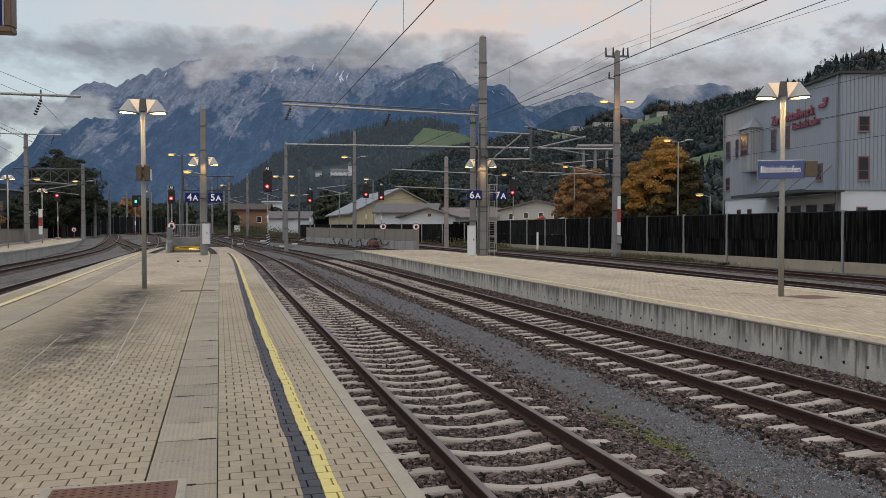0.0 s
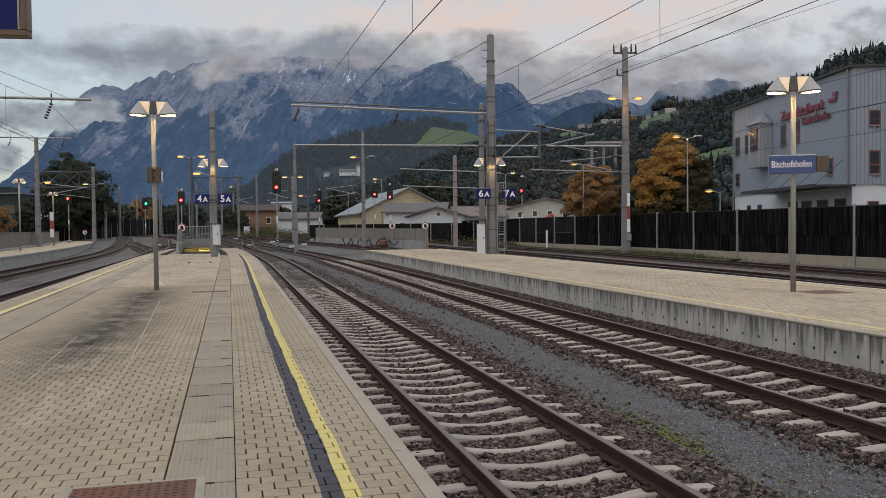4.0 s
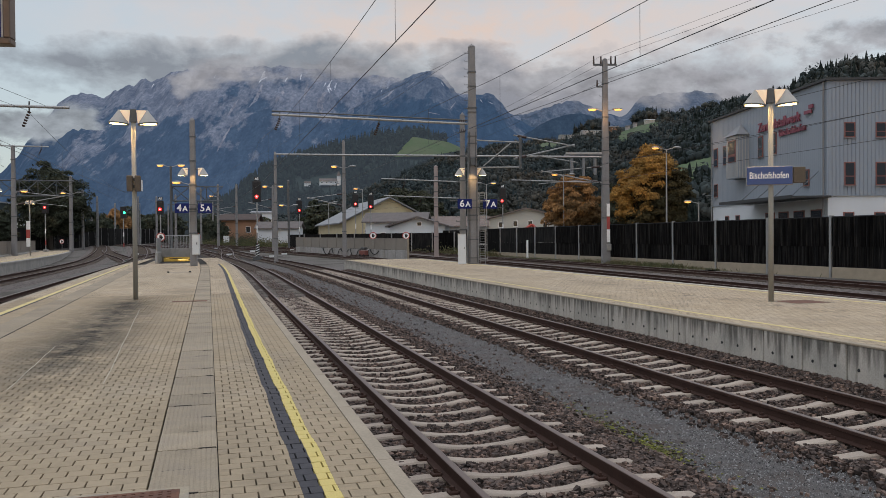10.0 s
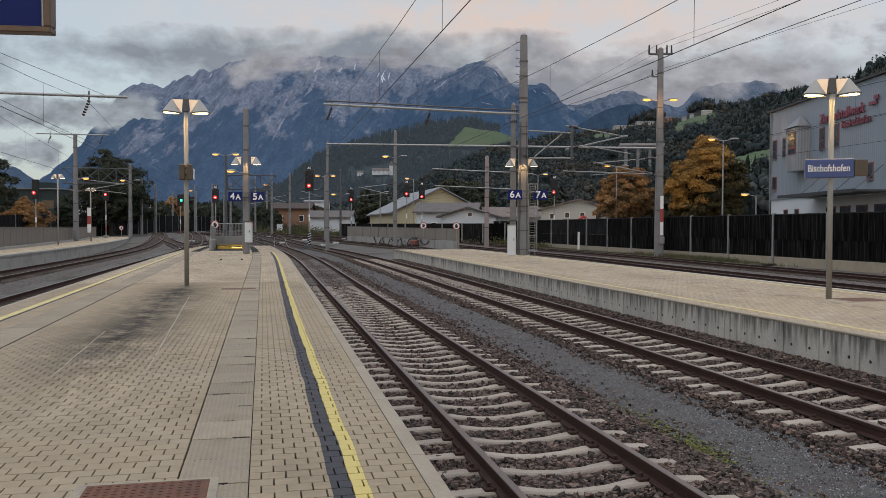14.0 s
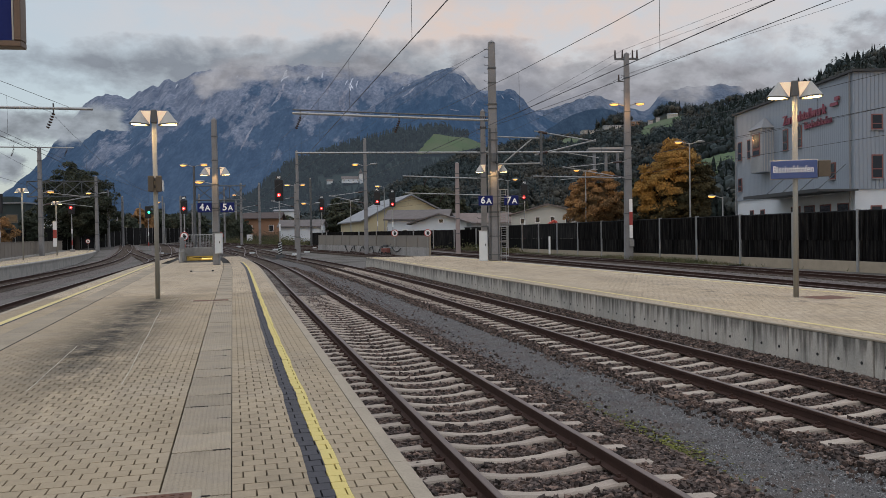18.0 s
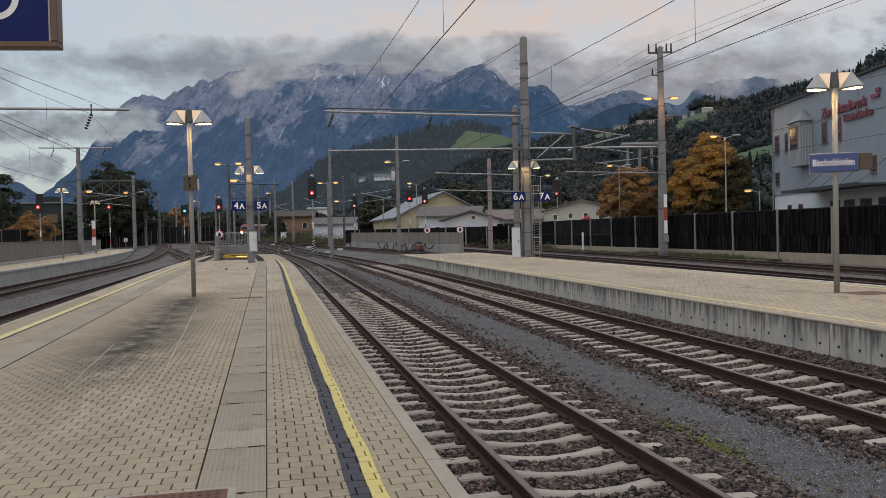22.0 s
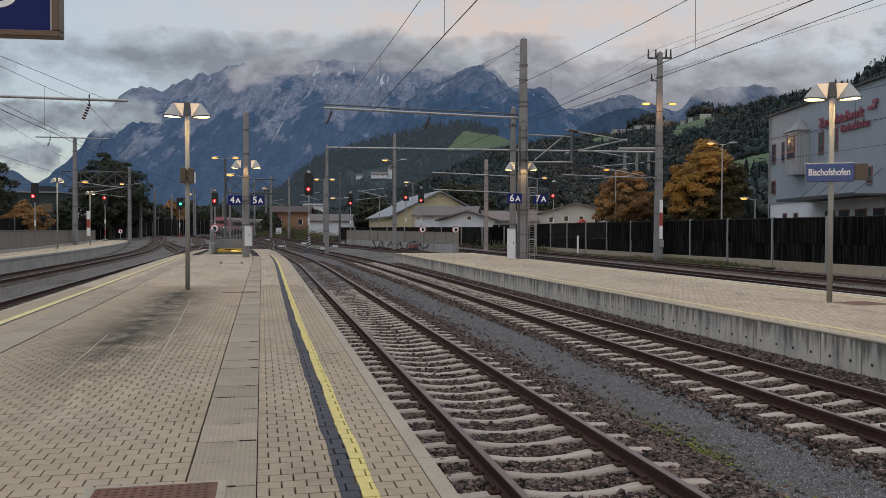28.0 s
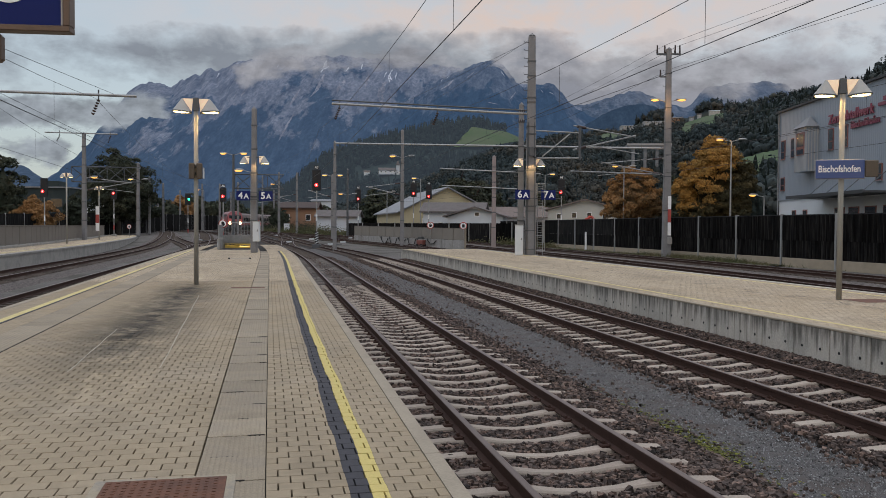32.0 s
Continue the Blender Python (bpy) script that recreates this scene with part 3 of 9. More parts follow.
def track(name, line, label, near=(0, 0), bed=True, shoulder=(1.75, 1.75), bed_material=None, far_sleeper=None):
    """A ballasted track along a line: bed, two rails and sleepers, single ones with their clips where they are near."""
    t = thing(name, label, "railway track", kind="structure")
    z = [rail_z(y) for _, y in line]
    if bed:
        cols = [(-shoulder[0] - 0.35, -0.37), (-shoulder[0], -0.26), (-1.38, -0.215), (-1.05, -0.228), (-0.75, -0.244), (0, -0.264), (0.75, -0.244), (1.05, -0.228), (1.38, -0.215), (shoulder[1], -0.26), (shoulder[1] + 0.35, -0.37)]
        lines = [offset_line(line, c) for c, _ in cols]
        vs = [(lines[j][i][0], lines[j][i][1], z[i] + cols[j][1]) for i in range(len(line)) for j in range(len(cols))]
        n = len(cols)
        fs = [(i * n + j, i * n + j + 1, (i + 1) * n + j + 1, (i + 1) * n + j) for i in range(len(line) - 1) for j in range(n - 1)]
        raw("ballast_bed", vs, fs, bed_material or BALLAST, t)
    for s in (-1, 1):
        ln = offset_line(line, s * 0.7525)
        pts = [(x, y, zz) for (x, y), zz in zip(ln, z)]
        r = part("rail", sweep(B(), pts, RAIL_PROFILE), RAIL_RUST, t)
        part("rail_head", sweep(B(), pts, HEAD_PROFILE), RAIL_TOP, r, "worn shiny running surface")
    # sleepers every 0.6 m
    packs = ([], []), ([], [])
    base = [tuple(v.co) for v in SLEEPER_ME.vertices]
    polys = [tuple(p.vertices) for p in SLEEPER_ME.polygons]
    acc, i, d = 0.0, 0, 0.3
    while i < len(line) - 1:
        (ax, ay), (bx, by) = line[i], line[i + 1]
        seg = math.hypot(bx - ax, by - ay)
        if d > acc + seg:
            acc += seg
            i += 1
            continue
        u = (d - acc) / seg
        x, y = ax + (bx - ax) * u, ay + (by - ay) * u
        rz = math.atan2(-(bx - ax), by - ay) + random.uniform(-0.006, 0.006)
        zz = rail_z(y) - 0.155
        d += 0.6
        if near[0] <= y <= near[1]:
            so = shared("sleeper", SLEEPER_ME, t, (x, y, zz), rz)
            for s in (-1, 1):
                shared("rail_clip", CLIP_ME, so, (s * 0.7525, 0, 0.155), 0)
        elif y < 210:
            pk = 0 if y < 62 and near[1] else 1
            verts, faces = packs[pk]
            k = len(verts)
            c, sn = math.cos(rz), math.sin(rz)
            verts += [(x + c * p[0] - sn * p[1], y + sn * p[0] + c * p[1], zz + p[2]) for p in base]
            faces += [tuple(q + k for q in p) for p in polys]
    for (verts, faces), m2 in zip(packs, (far_sleeper or SLEEPER, WOOD_SLEEPER)):
        if verts:
            tagged(raw("far_sleepers", verts, faces, m2, t), kind="stuff")
    return t


T1, T2, T4, T3, T7, T8, T10 = 2.95, 7.70, -7.15, -12.05, 17.75, 22.7, 28.4
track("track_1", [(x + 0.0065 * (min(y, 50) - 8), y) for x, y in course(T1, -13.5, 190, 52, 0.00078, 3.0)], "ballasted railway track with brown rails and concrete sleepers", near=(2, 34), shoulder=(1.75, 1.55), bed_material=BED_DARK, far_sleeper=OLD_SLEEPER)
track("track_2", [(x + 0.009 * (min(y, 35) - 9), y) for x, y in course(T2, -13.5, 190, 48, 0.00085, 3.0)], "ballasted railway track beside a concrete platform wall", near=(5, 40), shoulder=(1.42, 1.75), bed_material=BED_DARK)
track("track_3", course(T4, -13.5, 230, 66, 0.00062, 3.0), "ballasted railway track with dark rails and concrete sleepers")
track("track_4", course(T3, -13.5, 230, 60, 0.00068, 3.0), "ballasted railway track curving away")
track("track_5", course(T7, -13.5, 200, 70, 0.0011, 3.0), "dark railway track behind a platform")
track("track_6", [(x + 0.05 * (min(y, 60) - 27), y) for x, y in course(T8, -13.5, 200, 72, 0.0012, 3.0)], "dark railway track along a black fence")
track("track_10", [(x + 0.045 * (min(y, 60) - 32), y) for x, y in course(T10, -13.5, 200, 74, 0.0013, 3.0)], "dark railway track beside a weedy verge")
# crossovers in the yard throat
track("track_7", [(T1 + (T2 - T1) * u * u * (3 - 2 * u) + bend(88 + 60 * u, 62, 0.0009), 88 + 60 * u) for u in [i / 20 for i in range(21)]], "crossover track of the yard throat", bed=False)
track("track_8", [(T8 + (T2 - T8) * u * u * (3 - 2 * u) + bend(96 + 84 * u, 62, 0.001), 96 + 84 * u) for u in [i / 24 for i in range(25)]], "crossover track of the yard throat", bed=False)

track("track_11", [(T4 + (T3 - T4) * u * u * (3 - 2 * u) + bend(84 + 50 * u, 66, 0.0006), 84 + 50 * u) for u in [i / 20 for i in range(21)]], "crossover track of the yard throat", bed=False)
track("track_12", [(T4 + (T1 - T4) * u * u * (3 - 2 * u) + bend(92 + 72 * u, 60, 0.0007), 92 + 72 * u) for u in [i / 24 for i in range(25)]], "crossover track of the yard throat", bed=False)
track("track_13", [(T1 + (T4 - T1) * u * u * (3 - 2 * u) + bend(104 + 80 * u, 60, 0.0007), 104 + 80 * u) for u in [i / 24 for i in range(25)]], "crossover track of the yard throat", bed=False)
track("track_14", [(T7 + (T2 - T7) * u * u * (3 - 2 * u) + bend(84 + 76 * u, 60, 0.0009), 84 + 76 * u) for u in [i / 24 for i in range(25)]], "crossover track of the yard throat", bed=False)


GRIT_STONE = mat("grit_stone", (0.20, 0.197, 0.195), 0.9, var=0.3, scale=10, fine=90, island=0.8)


def scatter_stones(name, regions, label, zf, size=(0.016, 0.034), material=STONE, sleepers=False):
    """Loose broken stones lying on the ballast, one sheet of stuff."""
    rng = np.random.default_rng(5)
    cube = np.array([(x, y, z) for z in (-1, 1) for y in (-1, 1) for x in (-1, 1)], float)
    quads = np.array([(0, 2, 3, 1), (4, 5, 7, 6), (0, 1, 5, 4), (2, 6, 7, 3), (0, 4, 6, 2), (1, 3, 7, 5)])
    allv, allf, k = [], [], 0
    for x0, x1, y0, y1, density in regions:
        n = int((x1 - x0) * (y1 - y0) * density)
        px, py = rng.uniform(x0, x1, n), rng.uniform(y0, y1, n)
        if sleepers:
            # the tops of the sleepers are swept clear
            off = np.minimum(abs(px - T1 - 0.0065 * (py - 8)), abs(px - T2 - 0.009 * (np.minimum(py, 35) - 9)))
            keep = (off > 1.33) | (abs((py + 13.5) % 0.6 - 0.3) > 0.105) | (rng.random(n) < 0.02)
            px, py = px[keep], py[keep]
            n = len(px)
        s = rng.uniform(*size, n)
        v = cube[None] * s[:, None, None] * rng.uniform(0.55, 1.0, (n, 1, 3))
        v = v * rng.uniform(0.55, 1.1, (n, 8, 1))
        a, b = rng.uniform(0, 6.28, n), rng.uniform(-0.6, 0.6, n)
        ca, sa, cb, sb = np.cos(a), np.sin(a), np.cos(b), np.sin(b)
        x, y, z = v[..., 0], v[..., 1], v[..., 2]
        y, z = y * cb[:, None] - z * sb[:, None], y * sb[:, None] + z * cb[:, None]
        x, y = x * ca[:, None] - y * sa[:, None], x * sa[:, None] + y * ca[:, None]
        zz = np.array([zf(p, q) for p, q in zip(px, py)]) + rng.uniform(-0.01, 0.02, n)
        v = np.stack([x + px[:, None], y + py[:, None], z + zz[:, None]], -1).reshape(-1, 3)
        allv.append(v)
        allf.append((quads[None] + (np.arange(n) * 8)[:, None, None] + k).reshape(-1, 4))
        k += n * 8
    v, f = np.concatenate(allv), np.concatenate(allf)
    ob = raw(name, v.tolist(), f.tolist(), material)
    tagged(ob, label, "ballast", kind="stuff")


def bed_z(x, y):
    best = -0.89
    for c in (T1 + 0.0065 * (y - 8), T2 + 0.009 * (min(y, 35) - 9)):
        d = abs(x - c)
        if d < 2.2:
            best = max(best, -0.55 + float(np.interp(d, (0, 0.75, 1.05, 1.38, 1.75, 2.1), (-0.254, -0.232, -0.214, -0.202, -0.26, -0.37))))
    if x > 8.78:
        best = -0.70 + 0.07 * min(1.0, (x - 8.78) / 0.5)
    return best + 0.012


# ---- platforms ----
PX, PY = 0.165, 0.15  # pitch of the pavers


def paver_mesh(w):
    bm = B()
    x, y, c = w / 2, PY / 2 - 0.0042, 0.0022
    lo = [bm.verts.new(v) for v in ((-x, -y, -0.05), (x, -y, -0.05), (x, y, -0.05), (-x, y, -0.05))]
    mi = [bm.verts.new(v) for v in ((-x, -y, -c), (x, -y, -c), (x, y, -c), (-x, y, -c))]
    hi = [bm.verts.new(v) for v in ((-x + c, -y + c, 0), (x - c, -y + c, 0), (x - c, y - c, 0), (-x + c, y - c, 0))]
    for a, b in ((lo, mi), (mi, hi)):
        for i in range(4):
            bm.faces.new((a[i], a[(i + 1) % 4], b[(i + 1) % 4], b[i]))
    bm.faces.new(hi)
    bmesh.ops.recalc_face_normals(bm, faces=bm.faces)
    me = bpy.data.meshes.new("paver")
    bm.to_mesh(me)
    bm.free()
    me.materials.append(PAVER)
    return me


def pave(parent, x_start, x_end, y0, y1, near=0, bands=(), side=1):
    """Lays pavers in running bond with open butt joints; the first rows up to near as single pieces. bands: (left, right, part name, paint, label) of painted lines. side -1 lays them leftwards, with x given as its negative."""
    full, half = paver_mesh(PX - 0.0108), paver_mesh(PX / 2 - 0.0095)
    packs = [([], []) for _ in range(len(bands) + 1)]
    rng = random.Random(3)
    row, y, single = 0, y0, 0
    while y + PY <= y1 + 1e-6:
        x = x0 = x_start(y) if callable(x_start) else x_start
        x1 = x_end(y) if callable(x_end) else x_end
        shift = row % 2
        wave = 0.006 * math.sin(y * 2.3) + 0.004 * math.sin(y * 5.1)
        cuts = [q + wave + lean_a(y) + rng.uniform(-0.0028, 0.0028) for q in sorted({q for b in bands for q in b[:2]})]
        while x < x1 - 0.03:
            w = PX / 2 if shift and x == x0 else PX
            if x1 - x < 1.45 * PX:
                w = x1 - x
            me = half if w < PX * 0.6 else full
            dz = rng.uniform(-0.0018, 0.0018)
            a, b = x + 0.0054, x + w - 0.0054
            edges = [a] + [q for q in cuts if a + 0.004 < q < b - 0.004] + [b]
            turn = rng.uniform(-0.006, 0.006)
            for p, q in zip(edges, edges[1:]):
                mid = (p + q) / 2
                kind = 0
                for k, q0 in enumerate(cuts):
                    if mid > q0:
                        kind = k + 1
                kind = kind if kind <= len(bands) else 0
                c = (side * mid, y + PY / 2, dz)
                if single < near and kind == 0 and len(edges) == 2 and abs(w - PX) < 1e-6:
                    shared("paver", me, parent, c, turn)
                    single += 1
                    continue
                k_x = (q - p) / (me.vertices[1].co.x * 2)
                verts, faces = packs[kind]
                n = len(verts)
                verts += [(v.co.x * k_x + c[0], v.co.y + c[1], v.co.z + c[2]) for v in me.vertices]
                faces += [tuple(i + n for i in pl.vertices) for pl in me.polygons]
            x += w
        y += PY
        row += 1
    tagged(raw("pavers", *packs[0], PAVER, parent), kind="stuff")
    for (_, _, name, paint, label), (verts, faces) in zip(bands, packs[1:]):
        tagged(raw(name, verts, faces, paint, parent), label)


def paver_sheet():
    """The look of the same pavers for the far stretch of paving, at their true pitch, with the paler sheen of a grazing
    view put into the colour.
    """
    mt = PAVER.copy()
    mt.name = "buff_paver_far"
    nt = mt.node_tree
    N, L = nt.nodes.new, nt.links.new
    bs = nt.nodes["Principled BSDF"]
    co = N("ShaderNodeTexCoord")
    br = N("ShaderNodeTexBrick")
    br.offset, br.squash = 0.5, 1.0
    br.inputs["Scale"].default_value = 1.0
    br.inputs["Brick Width"].default_value, br.inputs["Row Height"].default_value = PX, PY
    br.inputs["Mortar Size"].default_value = 0.0055
    # tones above 1 lighten this copy against the near pavers
    br.inputs["Color1"].default_value, br.inputs["Color2"].default_value = (1.44, 1.44, 1.47, 1), (1.16, 1.16, 1.19, 1)
    br.inputs["Mortar"].default_value = (0.30, 0.28, 0.27, 1)
    L(co.outputs["Object"], br.inputs["Vector"])
    src = bs.inputs["Base Color"].links[0].from_socket
    mu = N("ShaderNodeMix")
    mu.data_type, mu.blend_type = "RGBA", "MULTIPLY"
    mu.inputs[0].default_value = 1.0
    L(src, mu.inputs[6])
    L(br.outputs["Color"], mu.inputs[7])
    L(mu.outputs[2], bs.inputs["Base Color"])
    return mt


PAVER_FAR = paver_sheet()


def flat(bm, x0, x1, y0, y1, z):
    bm.faces.new([bm.verts.new(v) for v in ((x0, y0, z), (x1, y0, z), (x1, y1, z), (x0, y1, z))])
    return bm


B_R, B_END = 16.0, 62.0         # platform B
NEAR_Y = 25.9


def edge_a(y):
    """The track edge of platform A leans off a little, then curves in at the far end."""
    return 1.22 + 0.0065 * (min(y, 44) - 5) - 0.00085 * max(0.0, y - 44) ** 2


def edge_b(y):
    return 9.42 + 0.011 * (y - 12)


def line_a(x, y):
    return x - 0.00085 * max(0.0, y - 44) ** 2


def lean_a(y):
    """The safety line draws off towards the edge before the platform curves."""
    return 0.006 * min(max(y - 15.0, 0.0), 25.0)


def skew(y):
    """The far side of platform A runs off to the left."""
    return -0.0142 * (min(y, 60) - 16.6)


def left_a(y):
    return -5.25 + skew(y) + 0.0042 * max(0.0, y - 50) ** 1.6


def strip(bm, left, right, ys, z0, z1):
    """A flat band between two edges that follow the platform."""
    rows = [[bm.verts.new((f(y), y, z)) for f, z in ((left, z0), (left, z1), (right, z1), (right, z0))] for y in ys]
    for p, q in zip(rows, rows[1:]):
        for i in range(3):
            bm.faces.new((p[i], p[i + 1], q[i + 1], q[i]))
    bm.faces.new(rows[0])
    bm.faces.new(rows[-1][::-1])
    return bm


def sheet(bm, left, right, ys, z=0.0):
    rows = [[bm.verts.new((f(y), y, z)) for f in (left, right)] for y in ys]
    for p, q in zip(rows, rows[1:]):
        bm.faces.new((p[0], p[1], q[1], q[0]))
    return bm


def steps(y0, y1, d=2.0):
    n = max(1, round((y1 - y0) / d))
    return [y0 + (y1 - y0) * i / n for i in range(n + 1)]


def platform_a():
    p = thing("platform_1", "paved station platform with yellow edge lines and a grooved guide strip", "platform", kind="structure")
    left = left_a
    # core of the platform, narrowing at its far end
    part("core", strip(B(), lambda y: left(y) + 0.1, lambda y: edge_a(y) - 0.08, steps(-14, 76), -0.95, -0.06), PAVE_JOINT, p)
    # far paving
    bm = B()
    far = steps(NEAR_Y, 75.8)
    sheet(bm, lambda y: left(y) + 0.12, lambda y: -4.09 + skew(y), far)
    sheet(bm, lambda y: -3.55 + skew(y), lambda y: line_a(-0.50, y), far)
    lined = steps(NEAR_Y, 57.0)
    sheet(bm, lambda y: line_a(-0.02, y), lambda y: line_a(0.50 + lean_a(y), y), lined)
    sheet(bm, lambda y: line_a(0.745 + lean_a(y), y), lambda y: edge_a(y) - 0.1, lined)
    sheet(bm, lambda y: line_a(-0.02, y), lambda y: edge_a(y) - 0.1, steps(57.0, 75.8))
    sheet(bm, lambda y: left(y) + 0.12, lambda y: -0.50, steps(-14, 3.4))
    flat(bm, -0.02, 0.50, -14, 3.4, 0)
    flat(bm, 0.745, 1.06, -14, 3.4, 0)
    part("far_paving", bm, PAVER_FAR, p)
    # coping stones along both edges
    ys = steps(-14, 76)
    for y, y2 in zip(ys, ys[1:]):
        part("coping", strip(B(), lambda q: edge_a(q) - 0.10, lambda q: edge_a(q) + 0.02, (y + 0.004, y2 - 0.004), -0.2, 0.004), COPING, p)
        part("coping", strip(B(), lambda q: left(q) - 0.02, lambda q: left(q) + 0.12, (y + 0.004, y2 - 0.004), -0.2, 0.004), COPING, p)
    part("edge_wall", strip(B(), lambda q: edge_a(q) - 0.08, lambda q: edge_a(q) - 0.02, ys, -0.98, -0.2), CONCRETE, p)
    part("edge_wall", strip(B(), lambda q: left(q) + 0.02, lambda q: left(q) + 0.08, ys, -0.98, -0.2), CONCRETE, p)
    part("end_wall", box(B(), left(76) + 0.1, edge_a(76) - 0.1, 75.9, 76.0, -0.98, 0.0), CONCRETE, p)
    # painted lines, slightly wavy by hand
    wob = lambda x, a: (lambda q: line_a(x + lean_a(q), q) + a * math.sin(q * 2.3) + a * 0.6 * math.sin(q * 5.1))
    for fine in (steps(-13.75, 3.4, 0.25), steps(NEAR_Y, 57, 0.25)):
        part("yellow_line", strip(B(), wob(0.638, 0.0045), wob(0.745, 0.0035), fine, -0.05, 0.003), YELLOW, p, "worn yellow safety line")
        part("dark_line", strip(B(), wob(0.498, 0.003), wob(0.637, 0.0045), fine, -0.05, 0.002), BITUMEN, p, "dark grey contrast band")
    part("yellow_line", strip(B(), lambda q: -4.70 + skew(q), lambda q: -4.55 + skew(q), steps(-13.5, 58), -0.05, 0.004), YELLOW_PALE, p, "worn yellow safety line")
    part("dark_line", strip(B(), lambda q: -4.55 + skew(q), lambda q: -4.50 + skew(q), steps(-13.5, 58), -0.05, 0.003), BITUMEN, p, "thin dark edge of the safety line")
    part("seam", strip(B(), lambda q: -3.560 + skew(q), lambda q: -3.548 + skew(q), steps(3.4, 58), -0.05, 0.0025), DIRT, p, "dark joint beside the guide strip")
    # the second guide strip, along the other side
    y = 3.4
    while y < 58:
        bm = B()
        a, b = (skew(y) - 4.085, y + 0.004), (skew(y + 0.6) - 4.085, y + 0.596)
        if y < 24:
            prof = [(0.0, -0.06), (0.0, 0.0)]
            for k in range(8):
                u = 0.52 * k / 8
                prof += [(u + 0.040, 0.0), (u + 0.046, -0.004), (u + 0.060, -0.004), (u + 0.0645, 0.0)]
            prof = prof + [(0.522, 0.0), (0.522, -0.06)]
        else:
            prof = [(0.0, -0.06), (0.0, 0.0), (0.522, 0.0), (0.522, -0.06)]
        part("guide_slab", sweep(bm, [(*a, 0), (*b, 0)], prof), PAVE_SLAB, p)
        y += 0.6
    # grooved guide strip
    rng = random.Random(9)
    y = -13.6
    while y < 56:
        ln = 0.60
        bm = B()
        prof = []
        for i in range(12):
            u = -0.225 + 0.45 * i / 12
            prof += [(u, 0.0), (u + 0.022, 0.0), (u + 0.026, -0.0028), (u + 0.0335, -0.0028)]
        prof = [(-0.228, -0.06), (-0.228, 0.0)] + prof[1:] + [(0.228, 0.0), (0.228, -0.06)]
        c = line_a(-0.258, y)
        if 3 < y < 22:
            sweep(bm, [(c, y + 0.004, 0), (c, y + ln - 0.004, 0)], prof)
        else:
            box(bm, c - 0.225, c + 0.225, y + 0.004, y + ln - 0.004, -0.06, 0)
        o = part("guide_slab", bm, PAVE_SLAB, p)
        o.location.z = rng.uniform(-0.004, 0.002)
        if 4 < y < 13 and rng.random() < 0.45:
            w = rng.uniform(0.08, 0.22)
            x = -0.26 + rng.uniform(-0.2, 0.2 - w * 0.5)
            part("chipped_joint", box(B(), x, min(x + w, -0.04), y - 0.007, y + 0.007, -0.02, 0.0025), DIRT, o, "broken dark joint")
        y += ln
    h = thing("floor_hatch", "flat hatch in the paving with two small lugs", "hatch", pose(-1.5, 43.4, 0))
    part("lid", box(B(), -0.6, 0.6, -0.45, 0.45, -0.03, 0.008, 0.004), COPING, h)
    for x in (-0.52, 0.52):
        part("lug", box(B(), x - 0.05, x + 0.05, -0.4, -0.3, 0.008, 0.07, 0.01), BLACK, h)
    return p


PLATFORM_A = platform_a()


def platform_b():
    p = thing("platform_2", "buff paved island platform with a precast concrete edge wall", "platform", kind="structure")
    part("core", strip(B(), lambda y: edge_b(y) + 0.12, lambda y: B_R - 0.1, steps(-14, B_END), -0.98, -0.03), PAVE_JOINT, p)
    bm = B()
    sheet(bm, lambda y: edge_b(y) + 0.13, lambda y: edge_b(y) + 0.50, steps(-14, B_END))
    sheet(bm, lambda y: edge_b(y) + 0.61, lambda y: B_R - 0.15, steps(-14, B_END))
    part("paving", bm, PAVER_FAR, p)
    part("yellow_line", strip(B(), lambda y: edge_b(y) + 0.50, lambda y: edge_b(y) + 0.61, steps(-14, B_END), -0.03, 0.003), YELLOW_PALE, p, "worn yellow safety line")
    part("edge_wall", box(B(), B_R - 0.1, B_R, -14, B_END, -0.95, -0.02), CONCRETE, p)
    for y in range(-14, int(B_END), 2):
        part("coping", box(B(), B_R - 0.15, B_R + 0.02, y + 0.005, min(y + 1.995, B_END), -0.02, 0.005, 0.003), PALE_COPING, p, "pale concrete coping")
    part("yellow_line", strip(B(), lambda y: B_R - 0.72, lambda y: B_R - 0.60, steps(-14, B_END), -0.03, 0.003), YELLOW_PALE, p, "worn yellow safety line")
    # precast wall units with lifting holes and a coping lip
    y, k = 5.36 - 19, 0
    while y < B_END:
        ln = 0.985
        e = edge_b(y + 0.5)
        bm = box(B(), e, e + 0.125, y + 0.022, y + ln - 0.001, -0.98, -0.032, 0.008)
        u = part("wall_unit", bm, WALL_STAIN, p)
        part("coping", box(B(), e - 0.012, e + 0.135, y + 0.003, y + ln + 0.010, -0.032, 0.003, 0.006), COPING, p)
        if 4 < y < 34:
            for dy in (0.25, 0.75):
                # black discs on the face stand in for the shaded holes
                part("hole", rod(B(), (e - 0.006, y + dy, -0.40), (e + 0.02, y + dy, -0.40), 0.027, n=8), BLACK, u)
            part("cast_mark", box(B(), e - 0.003, e + 0.01, y + 0.44, y + 0.56, -0.70, -0.64), CONCRETE, u)
        y += 1.0
        k += 1
    return p


